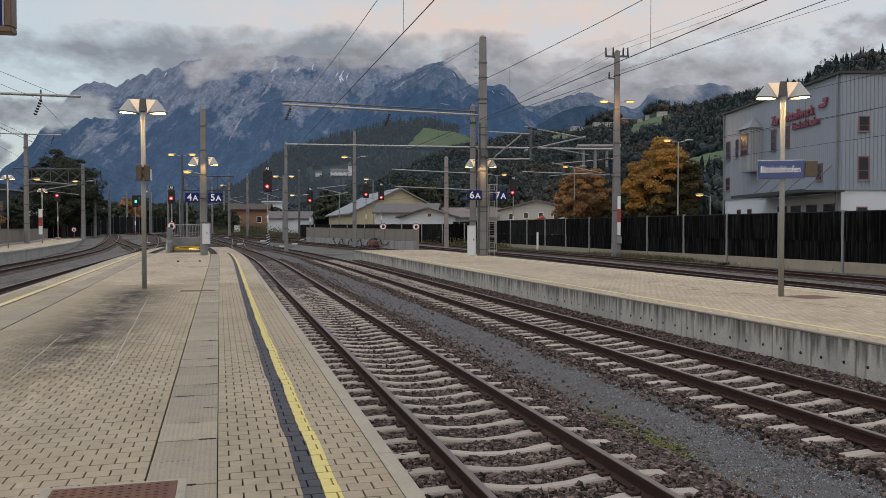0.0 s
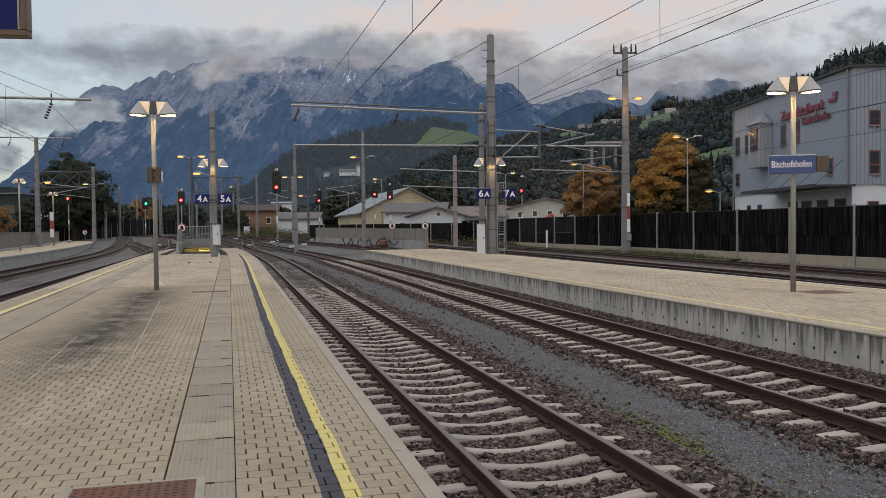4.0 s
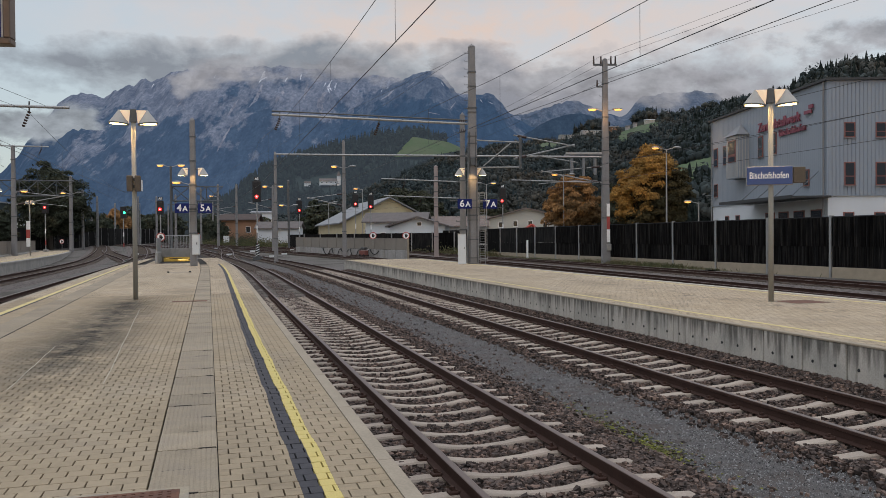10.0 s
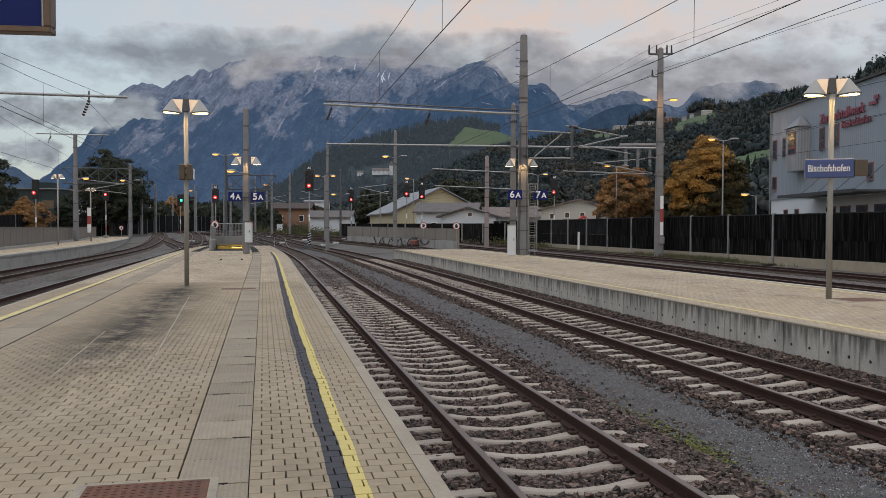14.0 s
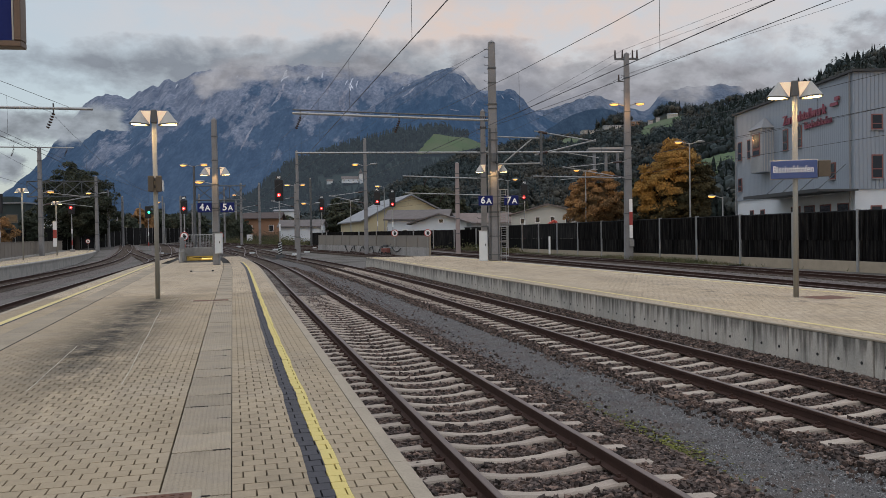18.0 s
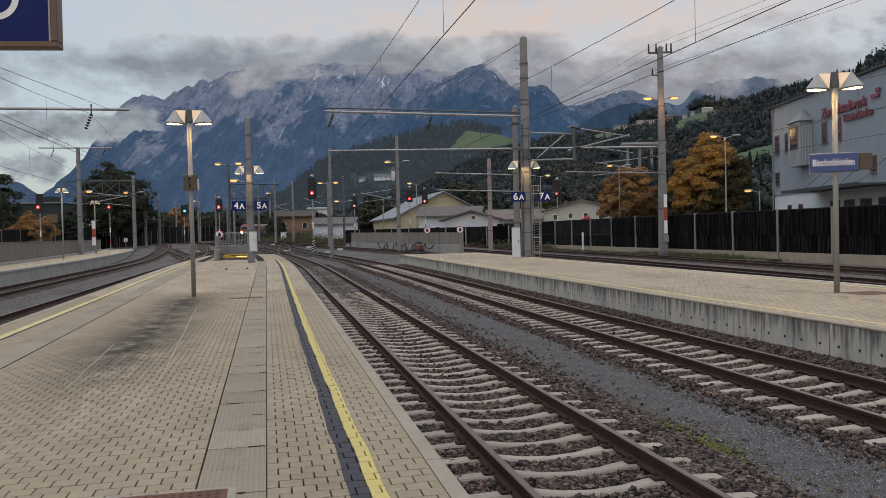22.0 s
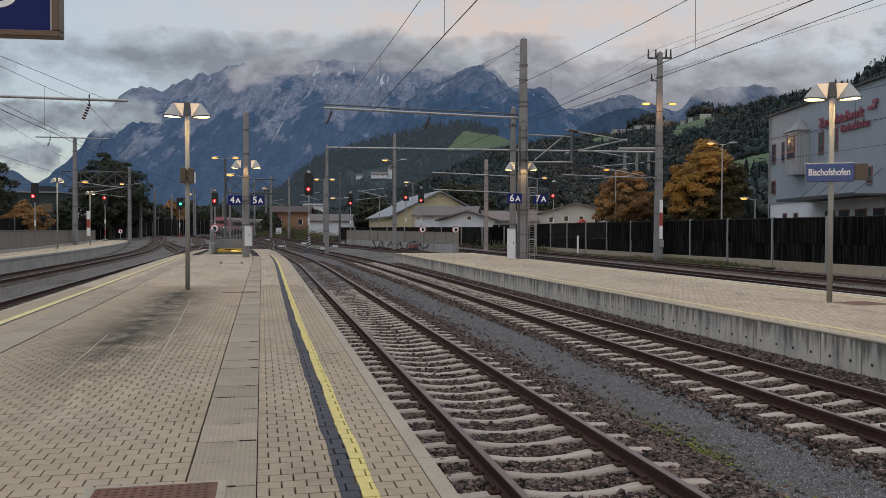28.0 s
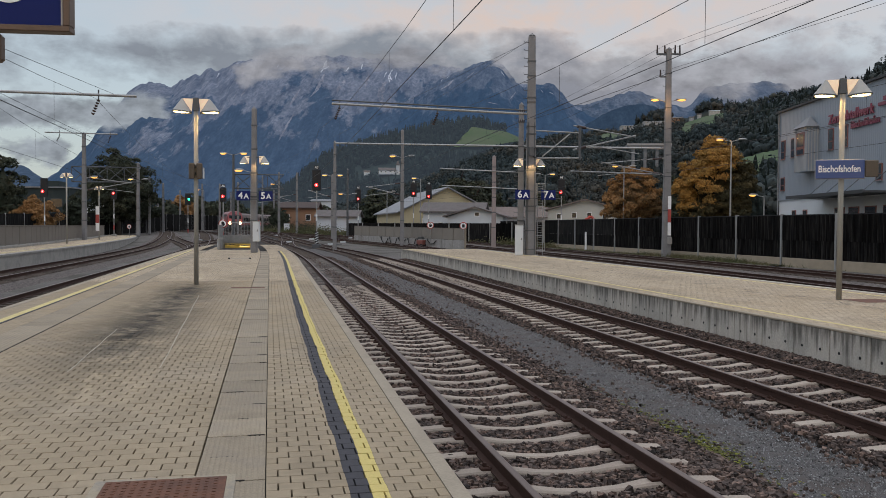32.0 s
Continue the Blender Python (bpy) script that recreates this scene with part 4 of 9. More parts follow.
def stained_wall():
    mt = CONCRETE.copy()
    mt.name = "precast_wall_concrete"
    nt = mt.node_tree
    N, L = nt.nodes.new, nt.links.new
    bs = nt.nodes["Principled BSDF"]
    co = N("ShaderNodeTexCoord")
    mp = N("ShaderNodeMapping")
    mp.inputs["Scale"].default_value = (1, 5.0, 0.5)
    L(co.outputs["Object"], mp.inputs[0])
    no = N("ShaderNodeTexNoise")
    no.inputs["Scale"].default_value, no.inputs["Detail"].default_value = 1.6, 8
    L(mp.outputs[0], no.inputs["Vector"])
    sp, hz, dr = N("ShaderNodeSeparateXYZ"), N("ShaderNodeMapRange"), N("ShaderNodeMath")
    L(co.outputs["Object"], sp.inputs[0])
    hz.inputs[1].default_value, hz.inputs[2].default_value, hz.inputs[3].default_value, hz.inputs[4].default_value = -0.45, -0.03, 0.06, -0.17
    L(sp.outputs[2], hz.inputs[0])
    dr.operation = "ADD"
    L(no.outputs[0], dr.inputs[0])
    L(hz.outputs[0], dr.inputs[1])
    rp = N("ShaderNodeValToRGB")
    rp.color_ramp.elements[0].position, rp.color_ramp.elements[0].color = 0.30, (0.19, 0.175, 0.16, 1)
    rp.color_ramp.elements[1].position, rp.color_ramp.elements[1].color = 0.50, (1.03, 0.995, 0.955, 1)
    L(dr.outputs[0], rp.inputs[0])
    src = bs.inputs["Base Color"].links[0].from_socket
    mu = N("ShaderNodeMix")
    mu.data_type, mu.blend_type = "RGBA", "MULTIPLY"
    mu.inputs[0].default_value = 0.82
    L(src, mu.inputs[6])
    L(rp.outputs[0], mu.inputs[7])
    sc = N("ShaderNodeVectorMath")
    sc.operation = "SCALE"
    sc.inputs["Scale"].default_value = 1.4
    L(mu.outputs[2], sc.inputs[0])
    L(sc.outputs[0], bs.inputs["Base Color"])
    return mt


WALL_STAIN = stained_wall()
platform_b()


def platform_c():
    """The curved end of the platform beyond the left tracks, with its parapet."""
    p = thing("platform_3", "curved concrete platform end with a paved top", "platform", kind="structure")
    line = course(-14.6, -14, 145, 45, 0.00068, 4)
    bm = sweep(B(), [(x, y, 0) for x, y in line], [(0.0, -1.0), (0.0, -0.12), (0.05, -0.12), (0.05, 0.0), (-6.0, 0.0), (-6.0, -1.0)])
    part("core", bm, CONCRETE, p)
    bm = sweep(B(), [(x, y, 0.006) for x, y in line], [(-0.3, -0.05), (-0.3, 0.0), (-5.8, 0.0), (-5.8, -0.05)])
    part("paving", bm, PAVER_FAR, p)
    bm = sweep(B(), [(x, y, 0.012) for x, y in line], [(-0.85, -0.05), (-0.85, 0.0), (-0.98, 0.0), (-0.98, -0.05)])
    part("yellow_line", bm, YELLOW_PALE, p)
    w = thing("parapet_wall", "brown-grey panelled parapet on a concrete step of a platform", "wall", kind="structure")
    line = [(interp(y, [(-14, -15.2), (40, -16.9), (67, -18.7), (100, -21.2), (134, -24.9)]), y) for y in range(-14, 135, 4)]
    part("step", sweep(B(), [(x, y, 0) for x, y in line], [(0.45, 0), (0.45, 0.16), (-0.3, 0.16), (-0.3, 0)]), CONCRETE, w)
    part("capping", sweep(B(), [(x, y, 1.58) for x, y in line], [(0.05, 0), (0.05, 0.06), (-0.14, 0.06), (-0.14, 0)]), PARAPET, w)
    for (ax, ay), (bx, by) in zip(line, line[1:]):
        for u in (0.0, 0.5):
            px_, py_ = ax + (bx - ax) * u, ay + (by - ay) * u
            qx_, qy_ = ax + (bx - ax) * (u + 0.5), ay + (by - ay) * (u + 0.5)
            part("panel", sweep(B(), [(px_, py_ + 0.06, 0.16), (qx_, qy_ - 0.06, 0.16)], [(0.0, 0.03), (0.0, 1.40), (-0.08, 1.40), (-0.08, 0.03)]), PARAPET, w)
            part("post", box(B(), px_ - 0.07, px_ - 0.01, py_ - 0.04, py_ + 0.04, 0.16, 1.58), PARAPET, w)


PARAPET = mat("parapet_grey_brown", (0.165, 0.146, 0.126), 0.8, var=0.12, scale=0.8)
platform_c()
# ballast heaped against the wall of platform B
bm = B()
rows = [[bm.verts.new((x, y, z)) for x, z in ((8.62 + 0.009 * (min(y, 35) - 9), -0.78), (8.85 + 0.009 * (min(y, 35) - 9), -0.69), (9.2 + 0.010 * (y - 9), -0.645), (edge_b(y) + 0.02, -0.63))] for y in steps(-13.5, 60)]
for a, b in zip(rows, rows[1:]):
    for i in range(3):
        bm.faces.new((a[i], a[i + 1], b[i + 1], b[i]))
tagged(part("ballast_shoulder", bm, BALLAST), "dark ballast heaped against a platform wall", "ballast", kind="structure")
# service way of fine grit between the two tracks
pz = lambda y: ground_z(y) + 0.92
bm = B()
vs = []
for i in range(176):
    y = -13.5 + i * 0.6
    w = 0.06 * math.sin(y * 1.7) + 0.07 * math.sin(y * 0.63) + 0.03 * math.sin(y * 4.1)
    vs.append([bm.verts.new((x, y, z)) for x, z in ((4.50 + w + bend(y, 50, 0.0008), -0.93 + pz(y)), (4.90 + w + 0.008 * (y - 8) + bend(y, 50, 0.0008), -0.845 + pz(y)), (5.55 + 0.008 * (y - 8) + bend(y, 50, 0.0008), -0.81 + pz(y)), (6.20 - w + 0.008 * (y - 8) + bend(y, 50, 0.0008), -0.785 + pz(y)), (6.50 - w + 0.008 * (y - 8) + bend(y, 50, 0.0008), -0.80 + pz(y)))])
for a, b in zip(vs, vs[1:]):
    for i in range(4):
        bm.faces.new((a[i], a[i + 1], b[i + 1], b[i]))
o = part("service_path", bm, GRIT)
tagged(o, "dark grey fine grit path between two tracks", "path", kind="structure")


# ---- distance: mountains and hills ----
from mathutils.bvhtree import BVHTree


def rock(name, low, high, haze, amount, tree_line=(250, 560), snow=0.0):
    """Far rock face: dark woods below, bare pale rock with upright gullies above; the blue air before it is added as
    emission.
    """
    mt = bpy.data.materials.new(name)
    mt.use_nodes = True
    nt = mt.node_tree
    N, L = nt.nodes.new, nt.links.new
    bs = nt.nodes["Principled BSDF"]
    bs.inputs["Roughness"].default_value = 1.0
    bs.inputs["Specular IOR Level"].default_value = 0.0
    co, tn = N("ShaderNodeTexCoord"), N("ShaderNodeVectorRotate")
    tn.rotation_type = "Z_AXIS"
    tn.inputs["Angle"].default_value = radians(-YAW)
    L(co.outputs["Object"], tn.inputs["Vector"])

    def nz(scale, detail, rough, stretch, lean=0.0):
        mp, n = N("ShaderNodeMapping"), N("ShaderNodeTexNoise")
        mp.inputs["Scale"].default_value, mp.inputs["Rotation"].default_value = stretch, (0, lean, 0)
        n.inputs["Scale"].default_value, n.inputs["Detail"].default_value, n.inputs["Roughness"].default_value = scale, detail, rough
        L(tn.outputs[0], mp.inputs[0])
        L(mp.outputs[0], n.inputs["Vector"])
        return n.outputs[0]

    def span(v, a, b, c, d):
        r = N("ShaderNodeMapRange")
        for k, q in zip((1, 2, 3, 4), (a, b, c, d)):
            r.inputs[k].default_value = q
        L(v, r.inputs[0])
        return r.outputs[0]

    def m(op, a, b):
        q = N("ShaderNodeMath")
        q.operation = op
        for k, v in enumerate((a, b)):
            if isinstance(v, (int, float)):
                q.inputs[k].default_value = v
            else:
                L(v, q.inputs[k])
        return q.outputs[0]

    def blend(f, a, b):
        x = N("ShaderNodeMix")
        x.data_type = "RGBA"
        for k, v in ((0, f), (6, a), (7, b)):
            if isinstance(v, tuple):
                x.inputs[k].default_value = (*v, 1)
            else:
                L(v, x.inputs[k])
        return x.outputs[2]

    sep = N("ShaderNodeSeparateXYZ")
    L(co.outputs["Object"], sep.inputs[0])
    h = span(sep.outputs[2], *tree_line, 0.0, 1.0)
    patch = nz(0.0060, 9, 0.66, (1, 0.3, 0.55), 0.35)
    bare = span(m("ADD", m("MULTIPLY", h, 0.75), m("MULTIPLY", m("SUBTRACT", patch, 0.5), 2.8)), 0.32, 0.46, 0.0, 1.0)
    gully = nz(0.024, 9, 0.70, (1, 0.25, 0.26), 0.16)
    grain = nz(0.085, 6, 0.70, (1, 0.4, 0.6), -0.3)
    col = blend(bare, low, high)
    k = m("MULTIPLY", span(gully, 0.36, 0.64, 0.52, 1.50), span(grain, 0.36, 0.64, 0.66, 1.36))
    sc = N("ShaderNodeVectorMath")
    sc.operation = "SCALE"
    L(col, sc.inputs[0])
    L(k, sc.inputs["Scale"])
    col = sc.outputs[0]
    if snow:
        fleck = m("ADD", nz(0.05, 7, 0.72, (1, 0.1, 0.4), 0.4), m("MULTIPLY", m("SUBTRACT", h, 1.0), 0.20))
        col = blend(span(fleck, 0.70, 0.72, 0.0, 1.0), col, (snow, snow, snow))
    L(col, bs.inputs["Base Color"])
    bp = N("ShaderNodeBump")
    bp.inputs["Strength"].default_value, bp.inputs["Distance"].default_value = 0.7, 30.0
    L(m("ADD", gully, m("MULTIPLY", patch, 1.5)), bp.inputs["Height"])
    L(bp.outputs[0], bs.inputs["Normal"])
    # an even blue emission imitates the haze of the long distance
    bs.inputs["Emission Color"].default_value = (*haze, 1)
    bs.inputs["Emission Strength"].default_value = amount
    return mt


def ridge(name, crest, far, run, material, label, rough=60.0, nx=150, ny=46, power=0.85, seed=0.0, freq=0.0032, jag=1.0, base=-5.0):
    """A mountain side in valley space: a crest line (across, height), falling towards the valley with ribs and gullies."""
    x0, x1 = crest[0][0], crest[-1][0]
    vs = []
    for j in range(ny + 1):
        v = (j / ny) ** 1.1
        for i in range(nx + 1):
            x = x0 + (x1 - x0) * i / nx
            top = interp(x, crest)
            p = Vector((x * freq, v * run * freq * 0.55, seed))
            rib = noise.multi_fractal(Vector((x * freq + 0.5 * v, v * 0.45, seed)), 0.85, 2.1, 6) - 1.0
            rib2 = noise.fractal(p * 3.1, 0.8, 2.0, 5)
            fade = math.sin(math.pi * min(1, v * 1.1)) * min(1, v * 4)
            z = base + (top - base) * max(0.0, 1 - v) ** power + rough * (rib * 0.30 + rib2 * 0.16) * fade
            z += jag * rough * 0.14 * noise.fractal(Vector((x * freq * 7, seed, 3.0)), 0.7, 2.0, 4) * (1 - v)
            y = far - run * v + rough * 0.9 * rib * fade
            vs.append(tuple(valley(x * y / far, y, z)))
    n = nx + 1
    fs = [(j * n + i, j * n + i + 1, (j + 1) * n + i + 1, (j + 1) * n + i) for j in range(ny) for i in range(nx)]
    ob = raw(name, vs, fs, material, smooth=True)
    tagged(ob, label, "mountain", kind="structure")
    return ob


def crest_line(depth, pairs):
    """Crest points given as bearings and heights in thousandths of the distance."""
    return [(a * depth / 1000, 1.7 + h * depth / 1000) for a, h in pairs]


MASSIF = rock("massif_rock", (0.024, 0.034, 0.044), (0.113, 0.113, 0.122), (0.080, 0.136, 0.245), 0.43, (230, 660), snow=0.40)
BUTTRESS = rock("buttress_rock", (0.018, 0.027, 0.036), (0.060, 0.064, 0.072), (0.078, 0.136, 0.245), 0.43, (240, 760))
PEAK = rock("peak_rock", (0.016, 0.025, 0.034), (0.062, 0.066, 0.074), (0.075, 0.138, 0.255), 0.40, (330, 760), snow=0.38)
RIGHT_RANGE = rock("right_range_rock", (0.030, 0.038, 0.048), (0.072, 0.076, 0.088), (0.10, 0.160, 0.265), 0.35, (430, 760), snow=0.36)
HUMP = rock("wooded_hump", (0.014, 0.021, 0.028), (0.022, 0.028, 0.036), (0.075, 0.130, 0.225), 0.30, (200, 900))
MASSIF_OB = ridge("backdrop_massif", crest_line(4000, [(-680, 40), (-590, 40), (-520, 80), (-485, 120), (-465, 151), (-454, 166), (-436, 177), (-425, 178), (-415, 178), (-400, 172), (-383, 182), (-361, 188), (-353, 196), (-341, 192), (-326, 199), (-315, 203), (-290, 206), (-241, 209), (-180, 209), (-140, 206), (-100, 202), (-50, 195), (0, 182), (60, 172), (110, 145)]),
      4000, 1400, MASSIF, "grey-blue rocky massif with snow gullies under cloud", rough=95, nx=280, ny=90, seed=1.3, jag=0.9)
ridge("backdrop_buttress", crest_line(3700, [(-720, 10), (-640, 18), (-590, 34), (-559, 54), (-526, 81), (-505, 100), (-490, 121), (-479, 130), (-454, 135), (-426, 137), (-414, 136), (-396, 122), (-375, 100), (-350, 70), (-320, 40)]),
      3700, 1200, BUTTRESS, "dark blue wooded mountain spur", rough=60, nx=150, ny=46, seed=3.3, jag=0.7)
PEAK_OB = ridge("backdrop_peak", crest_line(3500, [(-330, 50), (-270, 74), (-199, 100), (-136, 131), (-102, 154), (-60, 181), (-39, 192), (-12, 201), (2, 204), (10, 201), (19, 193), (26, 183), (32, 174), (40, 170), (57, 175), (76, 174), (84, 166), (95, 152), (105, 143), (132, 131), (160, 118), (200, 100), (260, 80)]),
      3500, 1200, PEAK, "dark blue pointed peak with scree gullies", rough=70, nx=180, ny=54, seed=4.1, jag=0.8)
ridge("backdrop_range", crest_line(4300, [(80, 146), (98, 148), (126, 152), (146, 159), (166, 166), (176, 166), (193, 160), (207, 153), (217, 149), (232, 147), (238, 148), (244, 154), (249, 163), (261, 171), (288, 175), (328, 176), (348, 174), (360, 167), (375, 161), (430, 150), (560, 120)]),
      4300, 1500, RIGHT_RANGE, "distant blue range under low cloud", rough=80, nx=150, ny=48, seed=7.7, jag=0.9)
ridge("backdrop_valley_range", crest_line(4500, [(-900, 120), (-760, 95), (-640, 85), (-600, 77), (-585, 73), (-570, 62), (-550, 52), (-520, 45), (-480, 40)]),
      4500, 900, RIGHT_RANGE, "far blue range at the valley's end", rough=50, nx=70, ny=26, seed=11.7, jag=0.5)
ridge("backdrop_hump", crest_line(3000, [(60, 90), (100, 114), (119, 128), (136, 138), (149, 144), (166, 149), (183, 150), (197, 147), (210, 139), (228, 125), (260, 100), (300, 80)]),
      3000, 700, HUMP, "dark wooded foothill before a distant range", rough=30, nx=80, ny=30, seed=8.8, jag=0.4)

SNOW = rock("old_snow", (0.34, 0.35, 0.37), (0.40, 0.40, 0.41), (0.080, 0.136, 0.245), 0.41)
SCREE = rock("pale_scree", (0.125, 0.122, 0.128), (0.17, 0.158, 0.158), (0.080, 0.136, 0.245), 0.41)


def runs(name, mountain, material, lines, label, seed):
    """Ribbons of snow or scree that lie in the gullies of a mountain; each line is a width and bearings with heights."""
    rng = random.Random(seed)
    tree3 = BVHTree.FromPolygons([v.co for v in mountain.data.vertices], [tuple(p.vertices) for p in mountain.data.polygons])
    eye = Vector((0, 0, 1.7))
    for width, line in lines:
        rows = []
        n = 7 * (len(line) - 1)
        for i in range(n + 1):
            u = i / n * (len(line) - 1)
            k = min(int(u), len(line) - 2)
            a = line[k][0] + (line[k + 1][0] - line[k][0]) * (u - k) + rng.uniform(-0.35, 0.35) * width
            e = line[k][1] + (line[k + 1][1] - line[k][1]) * (u - k)
            w = 1.6 * width * rng.uniform(0.35, 1.0) * math.sin(math.pi * (0.12 + 0.83 * i / n))
            pair = []
            for q in (-w, w):
                d = valley((a + q) / 1000, 1.0, e / 1000).normalized()
                hit = tree3.ray_cast(eye, d)[0]
                if hit is not None:
                    pair.append(hit - d * 5)
            if len(pair) == 2 and (pair[0] - pair[1]).length < 130:
                rows.append(pair)
        if len(rows) < 3:
            continue
        vs = [tuple(p) for r in rows for p in r]
        part_ob = raw(name, vs, [(2 * i, 2 * i + 1, 2 * i + 3, 2 * i + 2) for i in range(len(rows) - 1)], material, mountain)
        tagged(part_ob, label)


runs("snow_gully", MASSIF_OB, SNOW, [(1.6, [(-202, 204), (-206, 196), (-210, 189)]), (1.2, [(-200, 197), (-207, 193)]), (1.0, [(-204, 203), (-203, 194)]), (0.8, [(-158, 200), (-159.5, 193)]), (1.0, [(-121, 193), (-125, 185), (-121, 179)]),
     (0.9, [(-115.5, 189), (-118, 180)]), (0.8, [(-126, 184), (-124, 177)]), (0.9, [(-128, 190), (-131, 184)]), (0.8, [(-337, 190), (-340, 184)]), (0.7, [(-290, 198), (-292, 194)]), (0.8, [(-175, 196), (-178, 191)]), (0.6, [(-262, 200), (-264, 196)])],
     "white snow lying in a gully", 3)
runs("snow_gully", PEAK_OB, SNOW, [(1.0, [(-53, 192), (-57, 187), (-61, 178)]), (0.7, [(-50, 186), (-54, 182)]), (0.6, [(12, 190), (16, 184)]), (0.6, [(60, 168), (63, 164)]), (0.7, [(70, 165), (76, 162)])], "white snow lying in a gully", 4)
runs("scree_run", MASSIF_OB, SCREE, [(1.3, [(-243, 139), (-250, 128), (-257, 115), (-262, 106)]), (0.9, [(-441, 95), (-449, 82)]), (3.0, [(-129, 178), (-136, 164), (-133, 150)]), (2.2, [(-150, 188), (-155, 170)]), (2.0, [(-205, 188), (-212, 172), (-222, 160)]), (1.6, [(-235, 170), (-248, 150)]), (2.5, [(-180, 180), (-190, 165)]), (1.5, [(-300, 175), (-310, 160)]), (1.2, [(-330, 150), (-345, 130)])],
     "pale scree running down the rock", 5)
runs("scree_run", PEAK_OB, SCREE, [(1.2, [(-46, 180), (-53, 173), (-62, 168)]), (1.2, [(-101.6, 152), (-107, 146), (-113, 140)]), (0.9, [(-20, 190), (-30, 182)]), (2.6, [(-4, 153), (8, 150), (16, 150)]), (0.8, [(30, 165), (22, 155)])], "pale scree running down the rock", 6)


def cloud_material(name, colour, most=0.84):
    """Soft grey cloud that thins out to nothing at its rim."""
    mt = bpy.data.materials.new(name)
    mt.use_nodes = True
    nt = mt.node_tree
    nt.nodes.clear()
    N, L = nt.nodes.new, nt.links.new
    out, em, tr, mx = N("ShaderNodeOutputMaterial"), N("ShaderNodeEmission"), N("ShaderNodeBsdfTransparent"), N("ShaderNodeMixShader")
    em.inputs[1].default_value = 1.0
    uv = N("ShaderNodeAttribute")
    uv.attribute_name = "body"
    co = N("ShaderNodeTexCoord")
    mp = N("ShaderNodeMapping")
    mp.inputs["Scale"].default_value = (1, 1, 1.9)
    L(co.outputs["Object"], mp.inputs[0])
    n1 = N("ShaderNodeTexNoise")
    n1.inputs["Scale"].default_value, n1.inputs["Detail"].default_value, n1.inputs["Roughness"].default_value = 0.0042, 7, 0.6
    L(mp.outputs[0], n1.inputs["Vector"])
    a = N("ShaderNodeMath")
    a.operation = "MULTIPLY_ADD"
    a.inputs[1].default_value, a.inputs[2].default_value = 4.6, -2.5
    n2, tone = N("ShaderNodeTexNoise"), N("ShaderNodeValToRGB")
    n2.inputs["Scale"].default_value, n2.inputs["Detail"].default_value, n2.inputs["Roughness"].default_value = 0.0075, 7, 0.58
    L(mp.outputs[0], n2.inputs["Vector"])
    for el, p, k in zip(tone.color_ramp.elements, (0.36, 0.64), (0.74, 1.22)):
        el.position, el.color = p, (*[q * k for q in colour], 1)
    L(n2.outputs[0], tone.inputs[0])
    L(tone.outputs[0], em.inputs[0])
    L(n1.outputs[0], a.inputs[0])
    b = N("ShaderNodeMath")
    b.operation = "ADD"
    L(a.outputs[0], b.inputs[0])
    L(uv.outputs["Fac"], b.inputs[1])
    r = N("ShaderNodeMapRange")
    r.interpolation_type = "SMOOTHSTEP"
    r.inputs[1].default_value, r.inputs[2].default_value, r.inputs[4].default_value = 0.05, 1.1, most
    L(b.outputs[0], r.inputs[0])
    L(r.outputs[0], mx.inputs[0])
    L(tr.outputs[0], mx.inputs[1])
    L(em.outputs[0], mx.inputs[2])
    L(mx.outputs[0], out.inputs[0])
    return mt


CLOUD = cloud_material("summit_cloud", (0.345, 0.34, 0.352))
PALE_CLOUD = cloud_material("pale_cloud", (0.325, 0.352, 0.372), 0.98)


def cloud_bank(name, x0, x1, z0, z1, far, label, full=1.0, material=None):
    """A drifting bank of cloud; its body is thickest along the middle."""
    nx, ny = 30, 12
    vs, w = [], []
    for j in range(ny + 1):
        for i in range(nx + 1):
            u, v = i / nx, j / ny
            x = x0 + (x1 - x0) * u
            vs.append(tuple(valley(x * far / 1000, far + 40 * math.sin(u * 9), 1.7 + (z0 + (z1 - z0) * v) * far / 1000)))
            w.append(full * (1.5 * math.sin(math.pi * v) ** 0.8 * min(1, 6 * u, 6 * (1 - u)) - 0.55))
    fs = [(j * (nx + 1) + i, j * (nx + 1) + i + 1, (j + 1) * (nx + 1) + i + 1, (j + 1) * (nx + 1) + i) for j in range(ny) for i in range(nx)]
    ob = raw(name, vs, fs, material or CLOUD)
    at = ob.data.attributes.new("body", "FLOAT", "POINT")
    at.data.foreach_set("value", w)
    tagged(ob, label, "cloud", kind="structure")


cloud_bank("backdrop_cloud", -350, 0, 174, 235, 3420, "grey cloud lying over a rocky summit", 1.2)
cloud_bank("backdrop_cloud", -20, 140, 168, 235, 3380, "grey cloud drifting round a peak", 1.1)
cloud_bank("backdrop_cloud", 60, 440, 142, 225, 3400, "broad grey cloud over a distant range", 1.25)
cloud_bank("backdrop_cloud", -700, -365, 108, 178, 3400, "pale cloud bank beside a massif", 1.7, PALE_CLOUD)
cloud_bank("backdrop_cloud", -330, -215, 168, 222, 3390, "white cloud puff on a rocky summit", 1.0)

